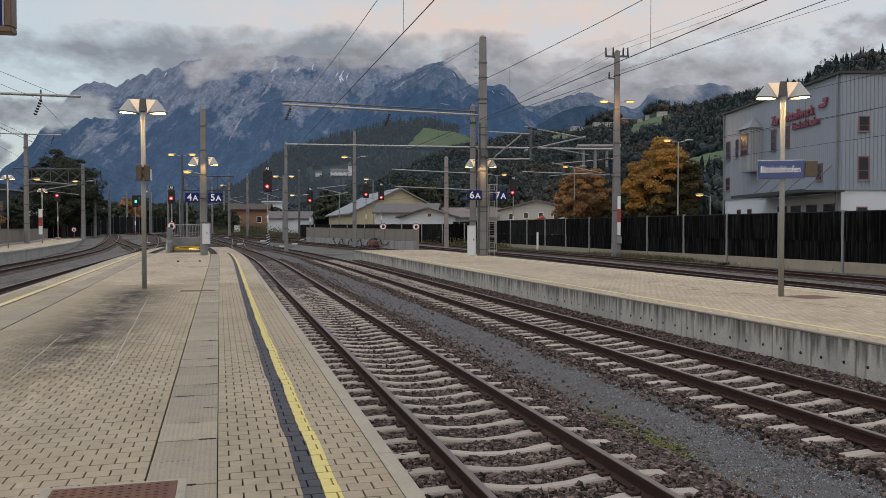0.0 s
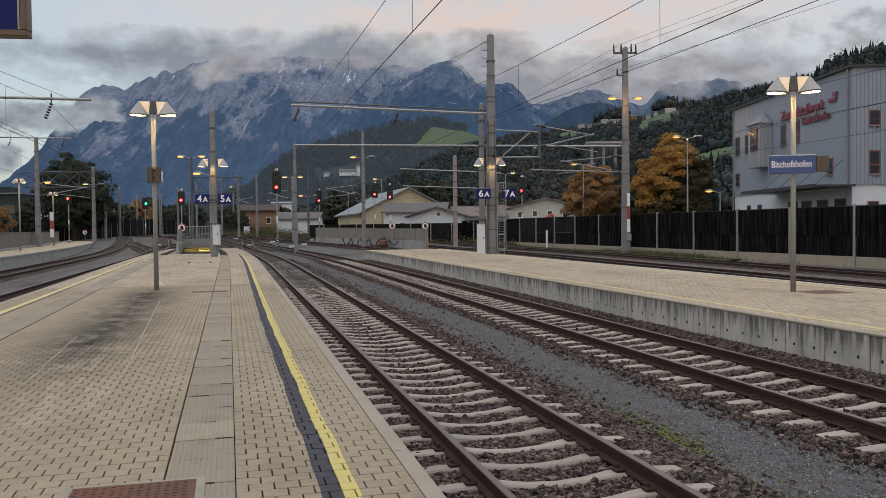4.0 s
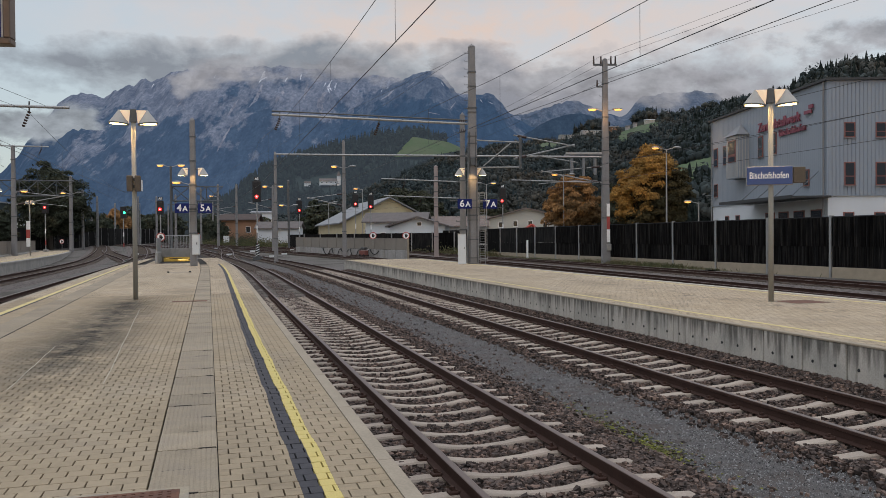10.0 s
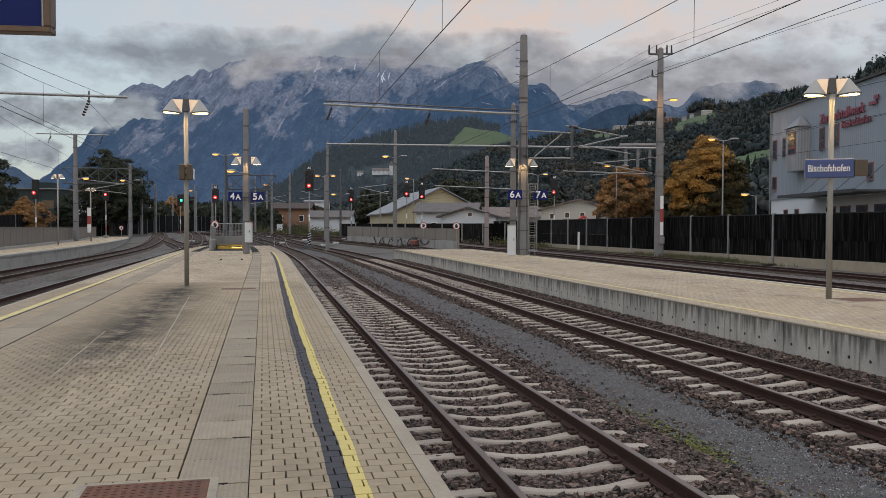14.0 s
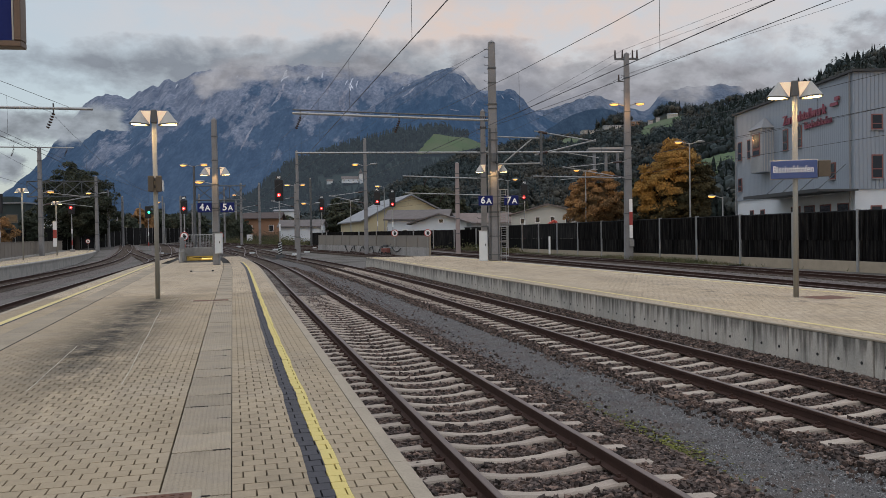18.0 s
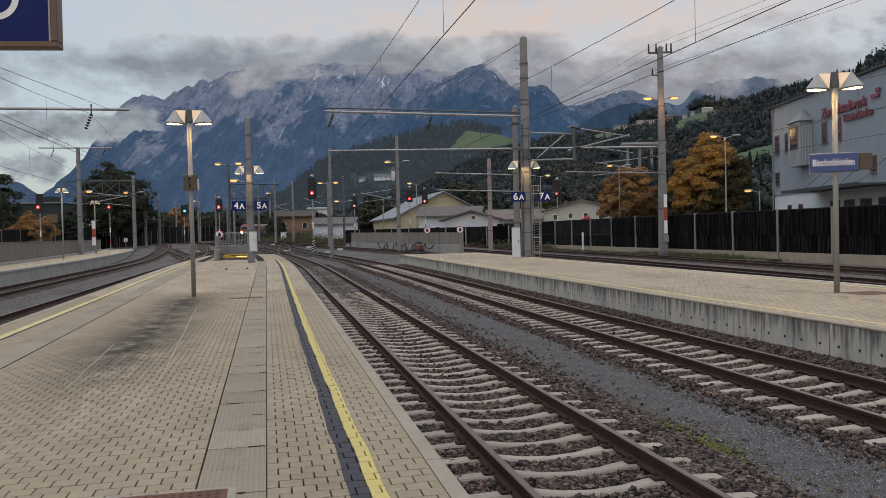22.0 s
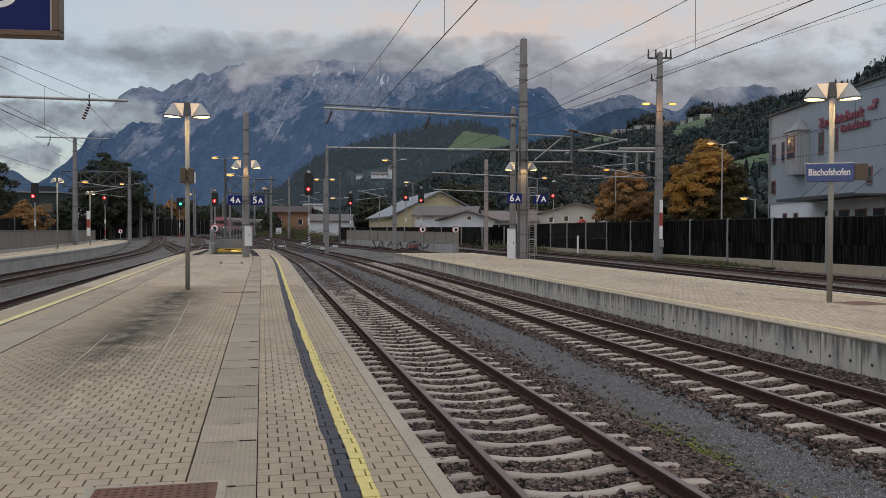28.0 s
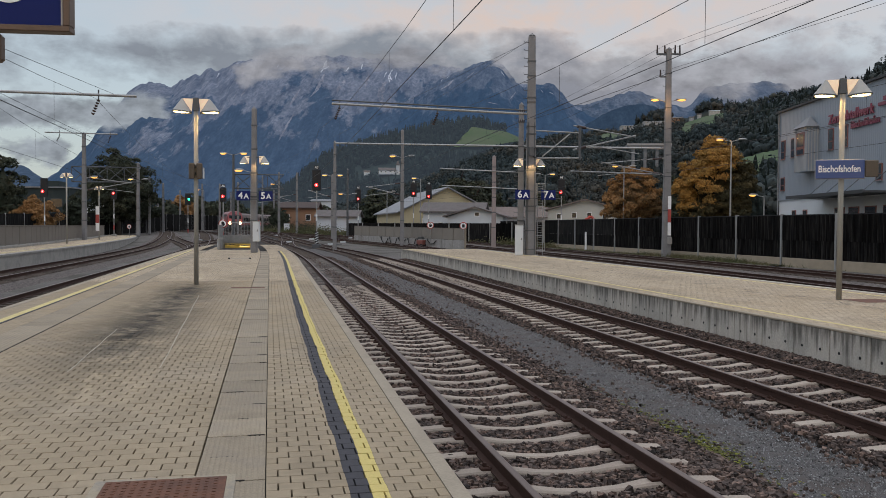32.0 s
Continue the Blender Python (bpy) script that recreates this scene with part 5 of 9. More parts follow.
cloud_bank("backdrop_cloud", -800, -500, 62, 122, 3950, "pale cloud low over the valley", 1.3, PALE_CLOUD)
cloud_bank("backdrop_cloud", -800, -440, 112, 170, 3900, "pale cloud bank beside a massif", 1.1, PALE_CLOUD)
cloud_bank("backdrop_cloud", 380, 760, 196, 280, 3300, "grey cloud high over a hillside", 0.95)
# bluish base colour includes some of the air's haze
HILL = mat("wooded_hillside", (0.030, 0.040, 0.044), 0.95, var=0.4, scale=0.012, fine=0.15, bump=0.4, depth=2.0, second=(0.032, 0.033, 0.022), spec=0.05)
# the far slope emits a little grey-blue in place of air haze
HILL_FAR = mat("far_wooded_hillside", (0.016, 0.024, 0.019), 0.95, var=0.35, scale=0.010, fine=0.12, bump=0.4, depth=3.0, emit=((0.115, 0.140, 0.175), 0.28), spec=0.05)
C1 = crest_line(1500, [(-420, 4), (-330, 24), (-255, 46), (-227, 66), (-199, 88), (-171, 98), (-136, 108), (-102, 118), (-67, 125), (-32, 128), (-5, 127), (16, 119), (26, 111), (51, 98), (78, 90), (120, 80), (200, 70)])
C2 = crest_line(900, [(-330, 2), (-230, 8), (-150, 24), (-101, 44), (-32, 72), (9, 91), (51, 98), (78, 106), (105, 108), (139, 112), (160, 115), (170, 124), (180, 129), (200, 136), (220, 133), (241, 133), (251, 142), (264, 148), (274, 149), (288, 144), (315, 146), (345, 155), (400, 165), (480, 178)])
C3 = crest_line(520, [(170, 9), (228, 46), (275, 88), (308, 122), (335, 136), (375, 152), (401, 158), (428, 166), (447, 176), (467, 188), (485, 194), (520, 202), (600, 215), (800, 230)])
FORESTED = mat("conifer_hill_floor", (0.014, 0.018, 0.013), 0.95, var=0.4, scale=0.02, fine=0.2, bump=0.4, depth=1.5)
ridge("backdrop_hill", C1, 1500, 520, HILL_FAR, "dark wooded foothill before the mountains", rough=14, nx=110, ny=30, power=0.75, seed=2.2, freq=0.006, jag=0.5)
ridge("hillside", C2, 900, 420, HILL, "wooded hillside with autumn trees above the town", rough=9, nx=110, ny=34, power=0.8, seed=5.2, freq=0.01, jag=0.4, base=2.0)
ridge("near_hillside", C3, 520, 240, FORESTED, "steep conifer hillside with a meadow", rough=7, nx=70, ny=26, power=0.85, seed=9.2, freq=0.014, jag=0.3, base=2.0)


def slope_height(crest, far, run, power, base, x, v):
    top = interp(x, crest)
    return base + (top - base) * max(0.0, 1 - v) ** power


# open ground on the slopes: upper and lower edge, as bearings and heights
MEADOWS1 = [([(-46, 96), (-30, 112), (-23, 120), (5, 116), (43, 108)], [(-46, 95), (-20, 95.5), (5, 98), (43, 103)]), ([(-250, 103), (-227, 104), (-196, 98)], [(-250, 98), (-227, 98), (-196, 92)])]
CLEARING = [([(-164, 70), (-141, 74), (-108, 80)], [(-164, 59), (-141, 54), (-108, 53)]), ([(-46, 96), (-20, 96), (5, 98.5), (43, 103.5)], [(-46, 87), (-20, 87), (5, 89), (43, 94)])]
MEADOWS2 = [([(126, 106), (139, 110), (158, 111)], [(126, 101), (158, 102)]), ([(229, 120), (241, 125), (258, 130), (278, 134)], [(229, 107), (241, 112), (258, 117), (278, 127)])]
ROOFS2 = [([(156, 123), (212, 130)], [(156, 112), (212, 119)]), ([(214, 132), (284, 142)], [(214, 121), (284, 131)])]
MEADOWS3 = [([(288, 73), (309, 77), (326, 82), (350, 86)], [(288, 54), (309, 54), (326, 59), (350, 62)])]


def inside(a, e, field):
    top, low = field
    return top[0][0] < a < top[-1][0] and interp(a, low) < e < interp(a, top)


def wood(name, crest, far, run, power, base, count, heights, material, label, spread, seed, conifer=0.6, meadows=(), low=0.0, high=0.97, spokes=6, leaves=30, leaf_size=0.13, material2=None):
    """Trees by the thousand over a slope, leaving its meadows open: conifers as tiered spires, broadleaved ones as lumpy crowns."""
    rng = np.random.default_rng(seed)
    packs = {0: ([], []), 1: ([], [])}
    x0, x1 = spread
    for _ in range(count):
        x, v = rng.uniform(x0, x1), rng.uniform(low, high) ** 1.0
        z, y = slope_height(crest, far, run, power, base, x, v), far - run * v
        x *= y / far
        a, e = 1000 * x / y, 1000 * (z - 1.7) / y
        if any(inside(a, e, f) for f in meadows):
            continue
        hgt = rng.uniform(*heights)
        kind = 0 if rng.random() < conifer else 1
        verts, faces = packs[kind]
        c = valley(x, y, z - 0.06 * hgt)
        if kind == 0:
            r, n = hgt * rng.uniform(0.13, 0.25), spokes
            rings = 4 if spokes < 8 else 6
            for q in range(rings):
                t0, t1, rr = 0.05 + 0.78 * q / rings, min(1.0, 0.36 + 0.78 * (q + 0.3) / rings), 1.0 - 0.80 * q / rings
                k = len(verts)
                an = 6.283 * np.arange(n) / n + rng.uniform(-0.3, 0.3, n)
                w = r * rr * rng.uniform(0.75, 1.2, n) * np.where(np.arange(n) % 2, 1.0, 0.62 if spokes > 7 else 1.0)
                zz = c.z + hgt * (t0 + rng.uniform(-0.03, 0.03, n))
                verts += list(zip((c.x + w * np.cos(an)).tolist(), (c.y + w * np.sin(an)).tolist(), zz.tolist()))
                verts.append((c.x, c.y, c.z + hgt * t1))
                faces += [(k + i, k + (i + 1) % n, k + n) for i in range(n)]
        else:
            for _ in range(4):
                k = len(verts)
                r = hgt * rng.uniform(0.14, 0.22)
                o = rng.uniform(-0.24, 0.24, 3) * hgt
                w = ICO * (r * rng.uniform(0.72, 1.22, (len(ICO), 1))) * np.array([1.0, 1.0, 1.2])
                verts += (w + np.array([c.x + o[0], c.y + o[1], c.z + 0.46 * hgt + 0.8 * o[2]])).tolist()
                faces += (ICO_F + k).tolist()
            k, m = len(verts), leaves
            d = rng.normal(size=(m, 3))
            d /= np.linalg.norm(d, axis=1)[:, None]
            p = d * rng.uniform(0.55, 1.1, (m, 1)) * np.array([0.36, 0.36, 0.48]) * hgt
            u = np.cross(d, rng.normal(size=(m, 3)))
            u /= np.linalg.norm(u, axis=1)[:, None]
            v2 = np.cross(d, u)
            sz = hgt * leaf_size * rng.uniform(0.6, 1.4, (m, 1))
            at = np.array([c.x, c.y, c.z + 0.48 * hgt]) + p
            quad = np.stack([at - u * sz, at - v2 * sz * 0.8, at + u * sz, at + v2 * sz * 0.8], 1).reshape(-1, 3)
            verts += quad.tolist()
            faces += [(k + 4 * i, k + 4 * i + 1, k + 4 * i + 2, k + 4 * i + 3) for i in range(m)]
    for kind, m2 in ((0, material), (1, material2 or material)):
        if packs[kind][0]:
            ob = raw(name, *packs[kind], m2, smooth=kind == 1)
            tagged(ob, label, "wood", kind="stuff")


def ico():
    bm = B()
    bmesh.ops.create_icosphere(bm, subdivisions=1, radius=1)
    v, f = np.array([tuple(q.co) for q in bm.verts]), np.array([tuple(q.index for q in p.verts) for p in bm.faces])
    bm.free()
    return v, f


ICO, ICO_F = ico()
# far trees carry the same emitted haze as their slope
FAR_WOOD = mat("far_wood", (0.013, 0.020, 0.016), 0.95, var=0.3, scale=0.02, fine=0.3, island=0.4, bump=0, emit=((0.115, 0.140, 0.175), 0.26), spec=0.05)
# needles and leaves tinted towards blue to hold some haze of distance
MID_CONIFER = mat("mid_conifer", (0.026, 0.037, 0.041), 0.95, var=0.3, scale=0.02, fine=0.3, island=0.35, bump=0, spec=0.05)
MID_BROAD = mat("mid_broadleaf", (0.041, 0.053, 0.055), 0.95, var=0.40, scale=0.012, fine=0.5, island=0.40, bump=0, second=(0.054, 0.051, 0.043), spec=0.05)
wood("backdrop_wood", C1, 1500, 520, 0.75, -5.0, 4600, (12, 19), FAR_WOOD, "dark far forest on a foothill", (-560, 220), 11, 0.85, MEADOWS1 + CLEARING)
wood("hillside_wood", C2, 900, 420, 0.8, 2.0, 7600, (6, 13), MID_CONIFER, "mixed autumn wood on the hillside", (-250, 420), 12, 0.34, MEADOWS2 + ROOFS2, material2=MID_BROAD, leaves=60, leaf_size=0.060)
wood("conifer_wood", C3, 520, 240, 0.85, 2.0, 5200, (5, 13), CONIFER, "dark conifer wood on a steep hill", (95, 360), 13, 0.62, MEADOWS3, material2=MID_BROAD, spokes=12, leaves=60, leaf_size=0.050)


def meadow(name, crest, far, run, power, base, spots, label):
    for top, low in spots:
        vs, fs, nx, ny = [], [], 20, 10
        a0, a1 = top[0][0], top[-1][0]
        # found on the slope by bearing and height
        for j in range(ny + 1):
            for i in range(nx + 1):
                a = a0 + (a1 - a0) * i / nx
                e = interp(a, low) + (interp(a, top) - interp(a, low)) * j / ny + 0.5 * math.sin(a * 1.3) * (j in (0, ny))
                lo, hi = 0.0, 1.0
                for _ in range(24):
                    v = (lo + hi) / 2
                    y = far - run * v
                    z = slope_height(crest, far, run, power, base, a * far / 1000, v)
                    if 1000 * (z - 1.7) / y > e:
                        lo = v
                    else:
                        hi = v
                y = far - run * v - 9
                vs.append(tuple(valley(a * y / 1000, y, slope_height(crest, far, run, power, base, a * far / 1000, v) + 3.0)))
        fs = [(j * (nx + 1) + i, j * (nx + 1) + i + 1, (j + 1) * (nx + 1) + i + 1, (j + 1) * (nx + 1) + i) for j in range(ny) for i in range(nx)]
        tagged(raw(name, vs, fs, MEADOW, smooth=True), label, "meadow", kind="structure")


meadow("meadow_far", C1, 1500, 520, 0.75, -5.0, MEADOWS1, "bright green clearing in the forest")
meadow("meadow_mid", C2, 900, 420, 0.8, 2.0, MEADOWS2, "green hillside pasture")
meadow("meadow_near", C3, 520, 240, 0.85, 2.0, MEADOWS3, "green sloping meadow")


# ---- platform furniture ----
def lamp_shade(t, s, x0, z0, h, r):
    """A skewed cone whose top is a short bar towards the pole, open below, with a lit panel on its inner face."""
    bm = B()
    n = 24
    for i in range(n):
        a = 6.2832 * i / n
        x = x0 + r + r * math.cos(a)
        bm.verts.new((s * x, r * 0.92 * math.sin(a), z0 + 0.09 * (x - x0)))
    bm.verts.ensure_lookup_table()
    rim = list(bm.verts)
    apex = [bm.verts.new((s * (x0 + q * r), y, z0 + h)) for q, y in ((0.9, -0.03), (1.0, -0.03), (1.0, 0.03), (0.9, 0.03))]
    for i in range(n):
        a = 6.2832 * (i + 0.5) / n
        k = (2 if math.sin(a) > 0 else 1) if math.cos(a) > 0 else (3 if math.sin(a) > 0 else 0)
        bm.faces.new((rim[i], rim[(i + 1) % n], apex[k]))
    for i, (p, q) in {0: (1, 2), n // 4: (2, 3), n // 2: (3, 0), (3 * n) // 4: (0, 1)}.items():
        bm.faces.new((rim[i], apex[p], apex[q]))
    bm.faces.new(apex)
    sh = part("shade", bm, SHADE, t)
    bm = B()
    pts = ((x0 + 0.93 * r, z0 + h - 0.004), (x0 - 0.03, z0 + h - 0.004), (x0 + 0.004, z0 + 0.03))
    fr = [bm.verts.new((s * x, -0.02, z)) for x, z in pts]
    bk = [bm.verts.new((s * x, 0.02, z)) for x, z in pts]
    bm.faces.new(fr)
    bm.faces.new(bk)
    for i in range(3):
        bm.faces.new((fr[i], fr[(i + 1) % 3], bk[(i + 1) % 3], bk[i]))
    part("lit_panel", bm, LIT_PANEL, sh, "warm panel with its lamp light put in as glow")
    bm = B()
    c = x0 + r
    rod(bm, (s * c, 0, z0 + 0.09 * r - 0.012), (s * c, 0, z0 + 0.09 * r + 0.012), r * 0.86, r * 0.8, n=20)
    part("diffuser", bm, LAMP_GLOW, sh, "glowing warm diffuser")
    bm = B()
    m2 = 24
    ring = [[bm.verts.new((s * (c + q * r * math.cos(6.2832 * i / m2)), q * r * 0.92 * math.sin(6.2832 * i / m2), z0 + 0.09 * r * (1 + math.cos(6.2832 * i / m2)) - dz)) for i in range(m2)] for q, dz in ((1.02, -0.012), (1.02, 0.02), (0.9, 0.02))]
    for p, q in zip(ring, ring[1:]):
        for i in range(m2):
            bm.faces.new((p[i], p[(i + 1) % m2], q[(i + 1) % m2], q[i]))
    part("rim", bm, GALV_DARK, sh)


def platform_lamp(h=4.98):
    """A square pole with two slanted white shades, lit below."""
    t = thing("platform_lamp", "pale grey pole lamp with two slanted white shades, lit", "street lamp", group="platform lamps")
    part("pole", rod(B(), (0, 0, 0), (0, 0, h), 0.066, 0.062, n=16), POLE, t, smooth=True)
    part("pole_head", taper(B(), 0.16, 0.16, 0.15, 0.15, h - 0.03, h + 0.34, bevel=0.01), GALV_DARK, t)
    for s in (-1, 1):
        lamp_shade(t, s, 0.115, h - 0.08, 0.40, 0.27)
    return t


lamp = platform_lamp()
lamp.matrix_basis = pose(-2.05, 24.32, 0, 0, 0, -3)
copy_thing(lamp, pose(13.46, 17.33, 0, 0, 0, -26))
lamp = platform_lamp(6.0)
lamp.matrix_basis = pose(-17.72, 78.4, 0, 0, 0, -20)
copy_thing(lamp, pose(-19.14, 100, -0.2, 0, 0, -20))


def lamp_light(x, y, z, power):
    d = bpy.data.lights.new("lamp_light", "SPOT")
    d.energy, d.color, d.spot_size, d.spot_blend, d.shadow_soft_size = power, (1.0, 0.60, 0.22), radians(172), 0.15, 0.12
    o = new("lamp_light", d)
    o.location = (x, y, z)


for lx, ly in ((-2.05, 24.32), (13.46, 17.33)):
    for s in (-0.38, 0.38):
        lamp_light(lx + s, ly, 4.9, 36)


def speaker_box():
    t = thing("loudspeaker_box", "brown boxed double loudspeaker clamped to a lamp pole", "loudspeaker", pose(-2.05, 24.32, 0))
    for x in (-0.105, 0.105):
        part("speaker", box(B(), x - 0.08, x + 0.08, -0.22, -0.07, 3.02, 3.46, 0.02), BOX_BROWN, t)
    part("clamp", box(B(), -0.12, 0.12, -0.085, 0.085, 3.12, 3.20), GALV_DARK, t)
    part("notice", box(B(), 0.20, 0.215, -0.20, 0.20, 3.04, 3.34), CABINET, t, "pale notice plate")
    part("clamp", box(B(), -0.12, 0.12, -0.085, 0.085, 3.32, 3.40), GALV_DARK, t)


speaker_box()


def station_sign():
    t = thing("station_sign", "blue station name sign with white letters on a lamp pole", "sign", pose(13.46, 17.25, 0, 0, 0, -30))
    part("panel", box(B(), -0.62, 0.44, -0.10, -0.02, 2.92, 3.36, 0.01), BLUE_LIGHT, t)
    part("border", box(B(), -0.635, 0.455, -0.06, -0.01, 2.905, 3.375, 0.006), GALV, t)
    part("end_box", box(B(), 0.46, 0.74, -0.09, 0.03, 2.95, 3.34, 0.01), BOX_BROWN, t, "brown box at the sign's end")
    part("clamp", box(B(), -0.09, 0.09, -0.02, 0.16, 3.0, 3.06), GALV_DARK, t)
    text("Bischofshofen", 0.232, WHITE, t, pose(-0.105, -0.104, 3.14, 90, 0, 0) @ Matrix.Diagonal((0.72, 1, 1, 1)), bold=0.003)


station_sign()


def hanging_sign():
    """The framed blue board close overhead."""
    t = thing("hanging_sign", "dark blue framed platform number board on a post, close overhead", "sign", pose(*HANG))
    part("board", box(B(), -1.0, 0.0, -0.03, 0.03, 0.045, 0.75), BLUE, t)
    part("frame", box(B(), -1.0, 0.05, -0.06, 0.06, 0.0, 0.045, 0.006), BRONZE, t)
    part("frame", box(B(), 0.0, 0.05, -0.06, 0.06, 0.045, 0.80, 0.006), BRONZE, t)
    part("inner_edge", box(B(), -0.016, -0.004, -0.045, -0.03, 0.05, 0.75), SHADE, t)
    part("post", rod(B(), (-1.08, 0, -3.11), (-1.08, 0, 0.95), 0.06, n=12), POLE, t)
    part("clamp", box(B(), -1.15, -0.98, -0.075, 0.075, 0.25, 0.33), GALV_DARK, t)
    bm = B()
    n, pts = 36, []
    for r in (0.118, 0.164):
        pts.append([bm.verts.new((-0.386 + r * math.cos(6.2832 * i / n), -0.034, 0.368 + r * math.sin(6.2832 * i / n))) for i in range(n)])
    for i in range(n):
        bm.faces.new((pts[0][i], pts[0][(i + 1) % n], pts[1][(i + 1) % n], pts[1][i]))
    part("ring", bm, WHITE, t, "white ring on the board")
    part("stem", rod(B(), (-0.6, 0, -0.03), (-0.6, 0, 0.01), 0.03, n=8), BRONZE, t)
    part("housing", box(B(), -0.74, -0.44, -0.05, 0.05, -0.225, -0.02, 0.02), BRONZE, t)


HANG = (-1.486, 6.614, 3.11, 0, 0, -6)
hanging_sign()


def cover_plate():
    t = thing("inspection_cover", "rusty brown steel cover in a concrete frame", "manhole cover", pose(-0.66, 5.66, 0))
    part("frame", box(B(), -0.46, 0.44, -0.55, 0.085, -0.05, 0.006, 0.004), COVER_RIM, t)
    bm = B()
    box(bm, -0.39, 0.38, -0.48, 0.03, -0.04, 0.012, 0.004)
    for i in range(13):
        for j in range(8):
            box(bm, -0.37 + i * 0.056, -0.345 + i * 0.056, -0.41 + j * 0.055, -0.385 + j * 0.055, 0.012, 0.016)
    part("plate", bm, RUST_LID, t)
    u = thing("inspection_cover", "rusty brown flat cover let into the paving", "manhole cover", pose(-0.58, 23.0, 0))
    part("frame", box(B(), -0.5, 0.5, -0.22, 0.22, -0.05, 0.006), COPING, u)
    part("plate", box(B(), -0.46, 0.46, -0.18, 0.18, -0.04, 0.010), RUST_LID, u)


cover_plate()


def board_sign(body, x, y, z, rz, w=0.88, h=0.60):
    t = thing("sector_sign", f"dark blue sector sign reading {body} on a mast", "sign", pose(x, y, z, 0, 0, rz), group="sector signs")
    part("panel", box(B(), -w / 2, w / 2, -0.03, 0.03, -h / 2, h / 2, 0.008), BLUE, t)
    part("bracket", box(B(), -0.03, 0.03, 0.03, 0.12, -h / 2, h / 2), GALV_DARK, t)
    for q in (-0.22, 0.22):
        part("rail", box(B(), -0.9, 0.9, 0.03, 0.07, q - 0.025, q + 0.025), GALV_DARK, t)
    text(body[0], 0.58, WHITE, t, pose(-0.16, -0.034, 0.0, 90, 0, 0), bold=0.014)
    text(body[1], 0.45, WHITE, t, pose(0.20, -0.034, -0.045, 90, 0, 0), bold=0.012)


def concrete_mast(name, x, y, z0, h, w0, w1, label, rungs=0, material=None, foot=0.45):
    t = thing(name, label, "mast", pose(x, y, z0, 0, 0, -14), group="overhead line masts")
    part("shaft", taper(B(), w0, w0 * 0.9, w1, w1 * 0.9, 0, h, bevel=0.03), material or CONCRETE_MAST, t)
    part("cap", taper(B(), w1 * 0.95, w1 * 0.9, 0.03, 0.03, h, h + 0.16), CONCRETE_MAST, t)
    for i in range(5):
        zz = h * (0.22 + 0.165 * i)
        w = w0 + (w1 - w0) * zz / h + 0.06
        part("band", box(B(), -w / 2, w / 2, -w * 0.45, w * 0.45, zz, zz + 0.09), GALV_DARK, t)
    for i in range(rungs):
        zz = h * foot + (h * (0.97 - foot)) * i / max(1, rungs - 1)
        w = w0 + (w1 - w0) * zz / h
        bm = rod(B(), (-w / 2, 0, zz), (-w / 2 - 0.22, 0, zz), 0.014, n=6)
        rod(bm, (-w / 2 - 0.22, 0, zz), (-w / 2 - 0.25, 0, zz + 0.09), 0.014, n=6)
        part("rung", bm, GALV_DARK, t)
    return t


concrete_mast("overhead_mast", -0.95, 53.3, 0, 9.1, 0.38, 0.29, "grey concrete overhead line mast standing on a platform")
concrete_mast("overhead_mast", 15.8, 48.4, 0, 13.5, 0.70, 0.42, "tall thick concrete overhead line mast with climbing rungs", rungs=14, foot=0.5)
concrete_mast("overhead_mast", 15.85, 50.6, 0, 9.6, 0.42, 0.30, "slim concrete mast with closely set rungs beside a taller one", rungs=26, foot=0.22)
board_sign("4A", -1.62, 53.0, 3.60, -16)
board_sign("5A", -0.24, 53.0, 3.60, -16)
board_sign("6A", 15.12, 47.9, 3.72, -16)
board_sign("7A", 16.78, 47.9, 3.72, -16)


def mast_lamp(x, y, z, rz, sx):
    """Pairs of slanted shades clamped to a mast."""
    t = thing("mast_lamp", "pair of slanted white lamp shades clamped to a mast, lit", "lamp", pose(x, y, z, 0, 0, rz), group="mast lamps")
    for s in (-1, 1):
        lamp_shade(t, s, sx, -0.06, 0.50, 0.31)
        part("arm", rod(B(), (0, 0, 0.36), (s * (sx + 0.1), 0, 0.36), 0.03, n=6), GALV_DARK, t)


mast_lamp(-0.95, 53.2, 5.68, -15, 0.34)
mast_lamp(15.75, 48.6, 5.55, -15, 0.40)
lamp_light(-0.95, 52.6, 5.7, 50)
lamp_light(15.4, 47.6, 5.6, 60)


def white_cabinet(x, y, z, w, d, h, label):
    t = thing("switch_cabinet", label, "cabinet", pose(x, y, z, 0, 0, -15), group="switch cabinets")
    part("body", box(B(), -w / 2, w / 2, -d / 2, d / 2, 0, h, 0.015), CABINET, t)
    part("door", box(B(), -w / 2 + 0.04, w / 2 - 0.04, -d / 2 - 0.015, -d / 2, 0.05, h - 0.05, 0.006), CABINET, t)
    part("handle", box(B(), w / 2 - 0.14, w / 2 - 0.10, -d / 2 - 0.04, -d / 2 - 0.015, h * 0.5, h * 0.5 + 0.14), BLACK, t)
    part("roof", box(B(), -w / 2 - 0.02, w / 2 + 0.02, -d / 2 - 0.03, d / 2 + 0.02, h, h + 0.04), GALV, t)


white_cabinet(15.02, 48.2, 0.0, 0.5, 0.4, 1.85, "white steel switch cabinet beside a mast")
white_cabinet(-0.80, 52.9, 0.72, 0.42, 0.3, 1.25, "white steel cabinet fixed to a mast")


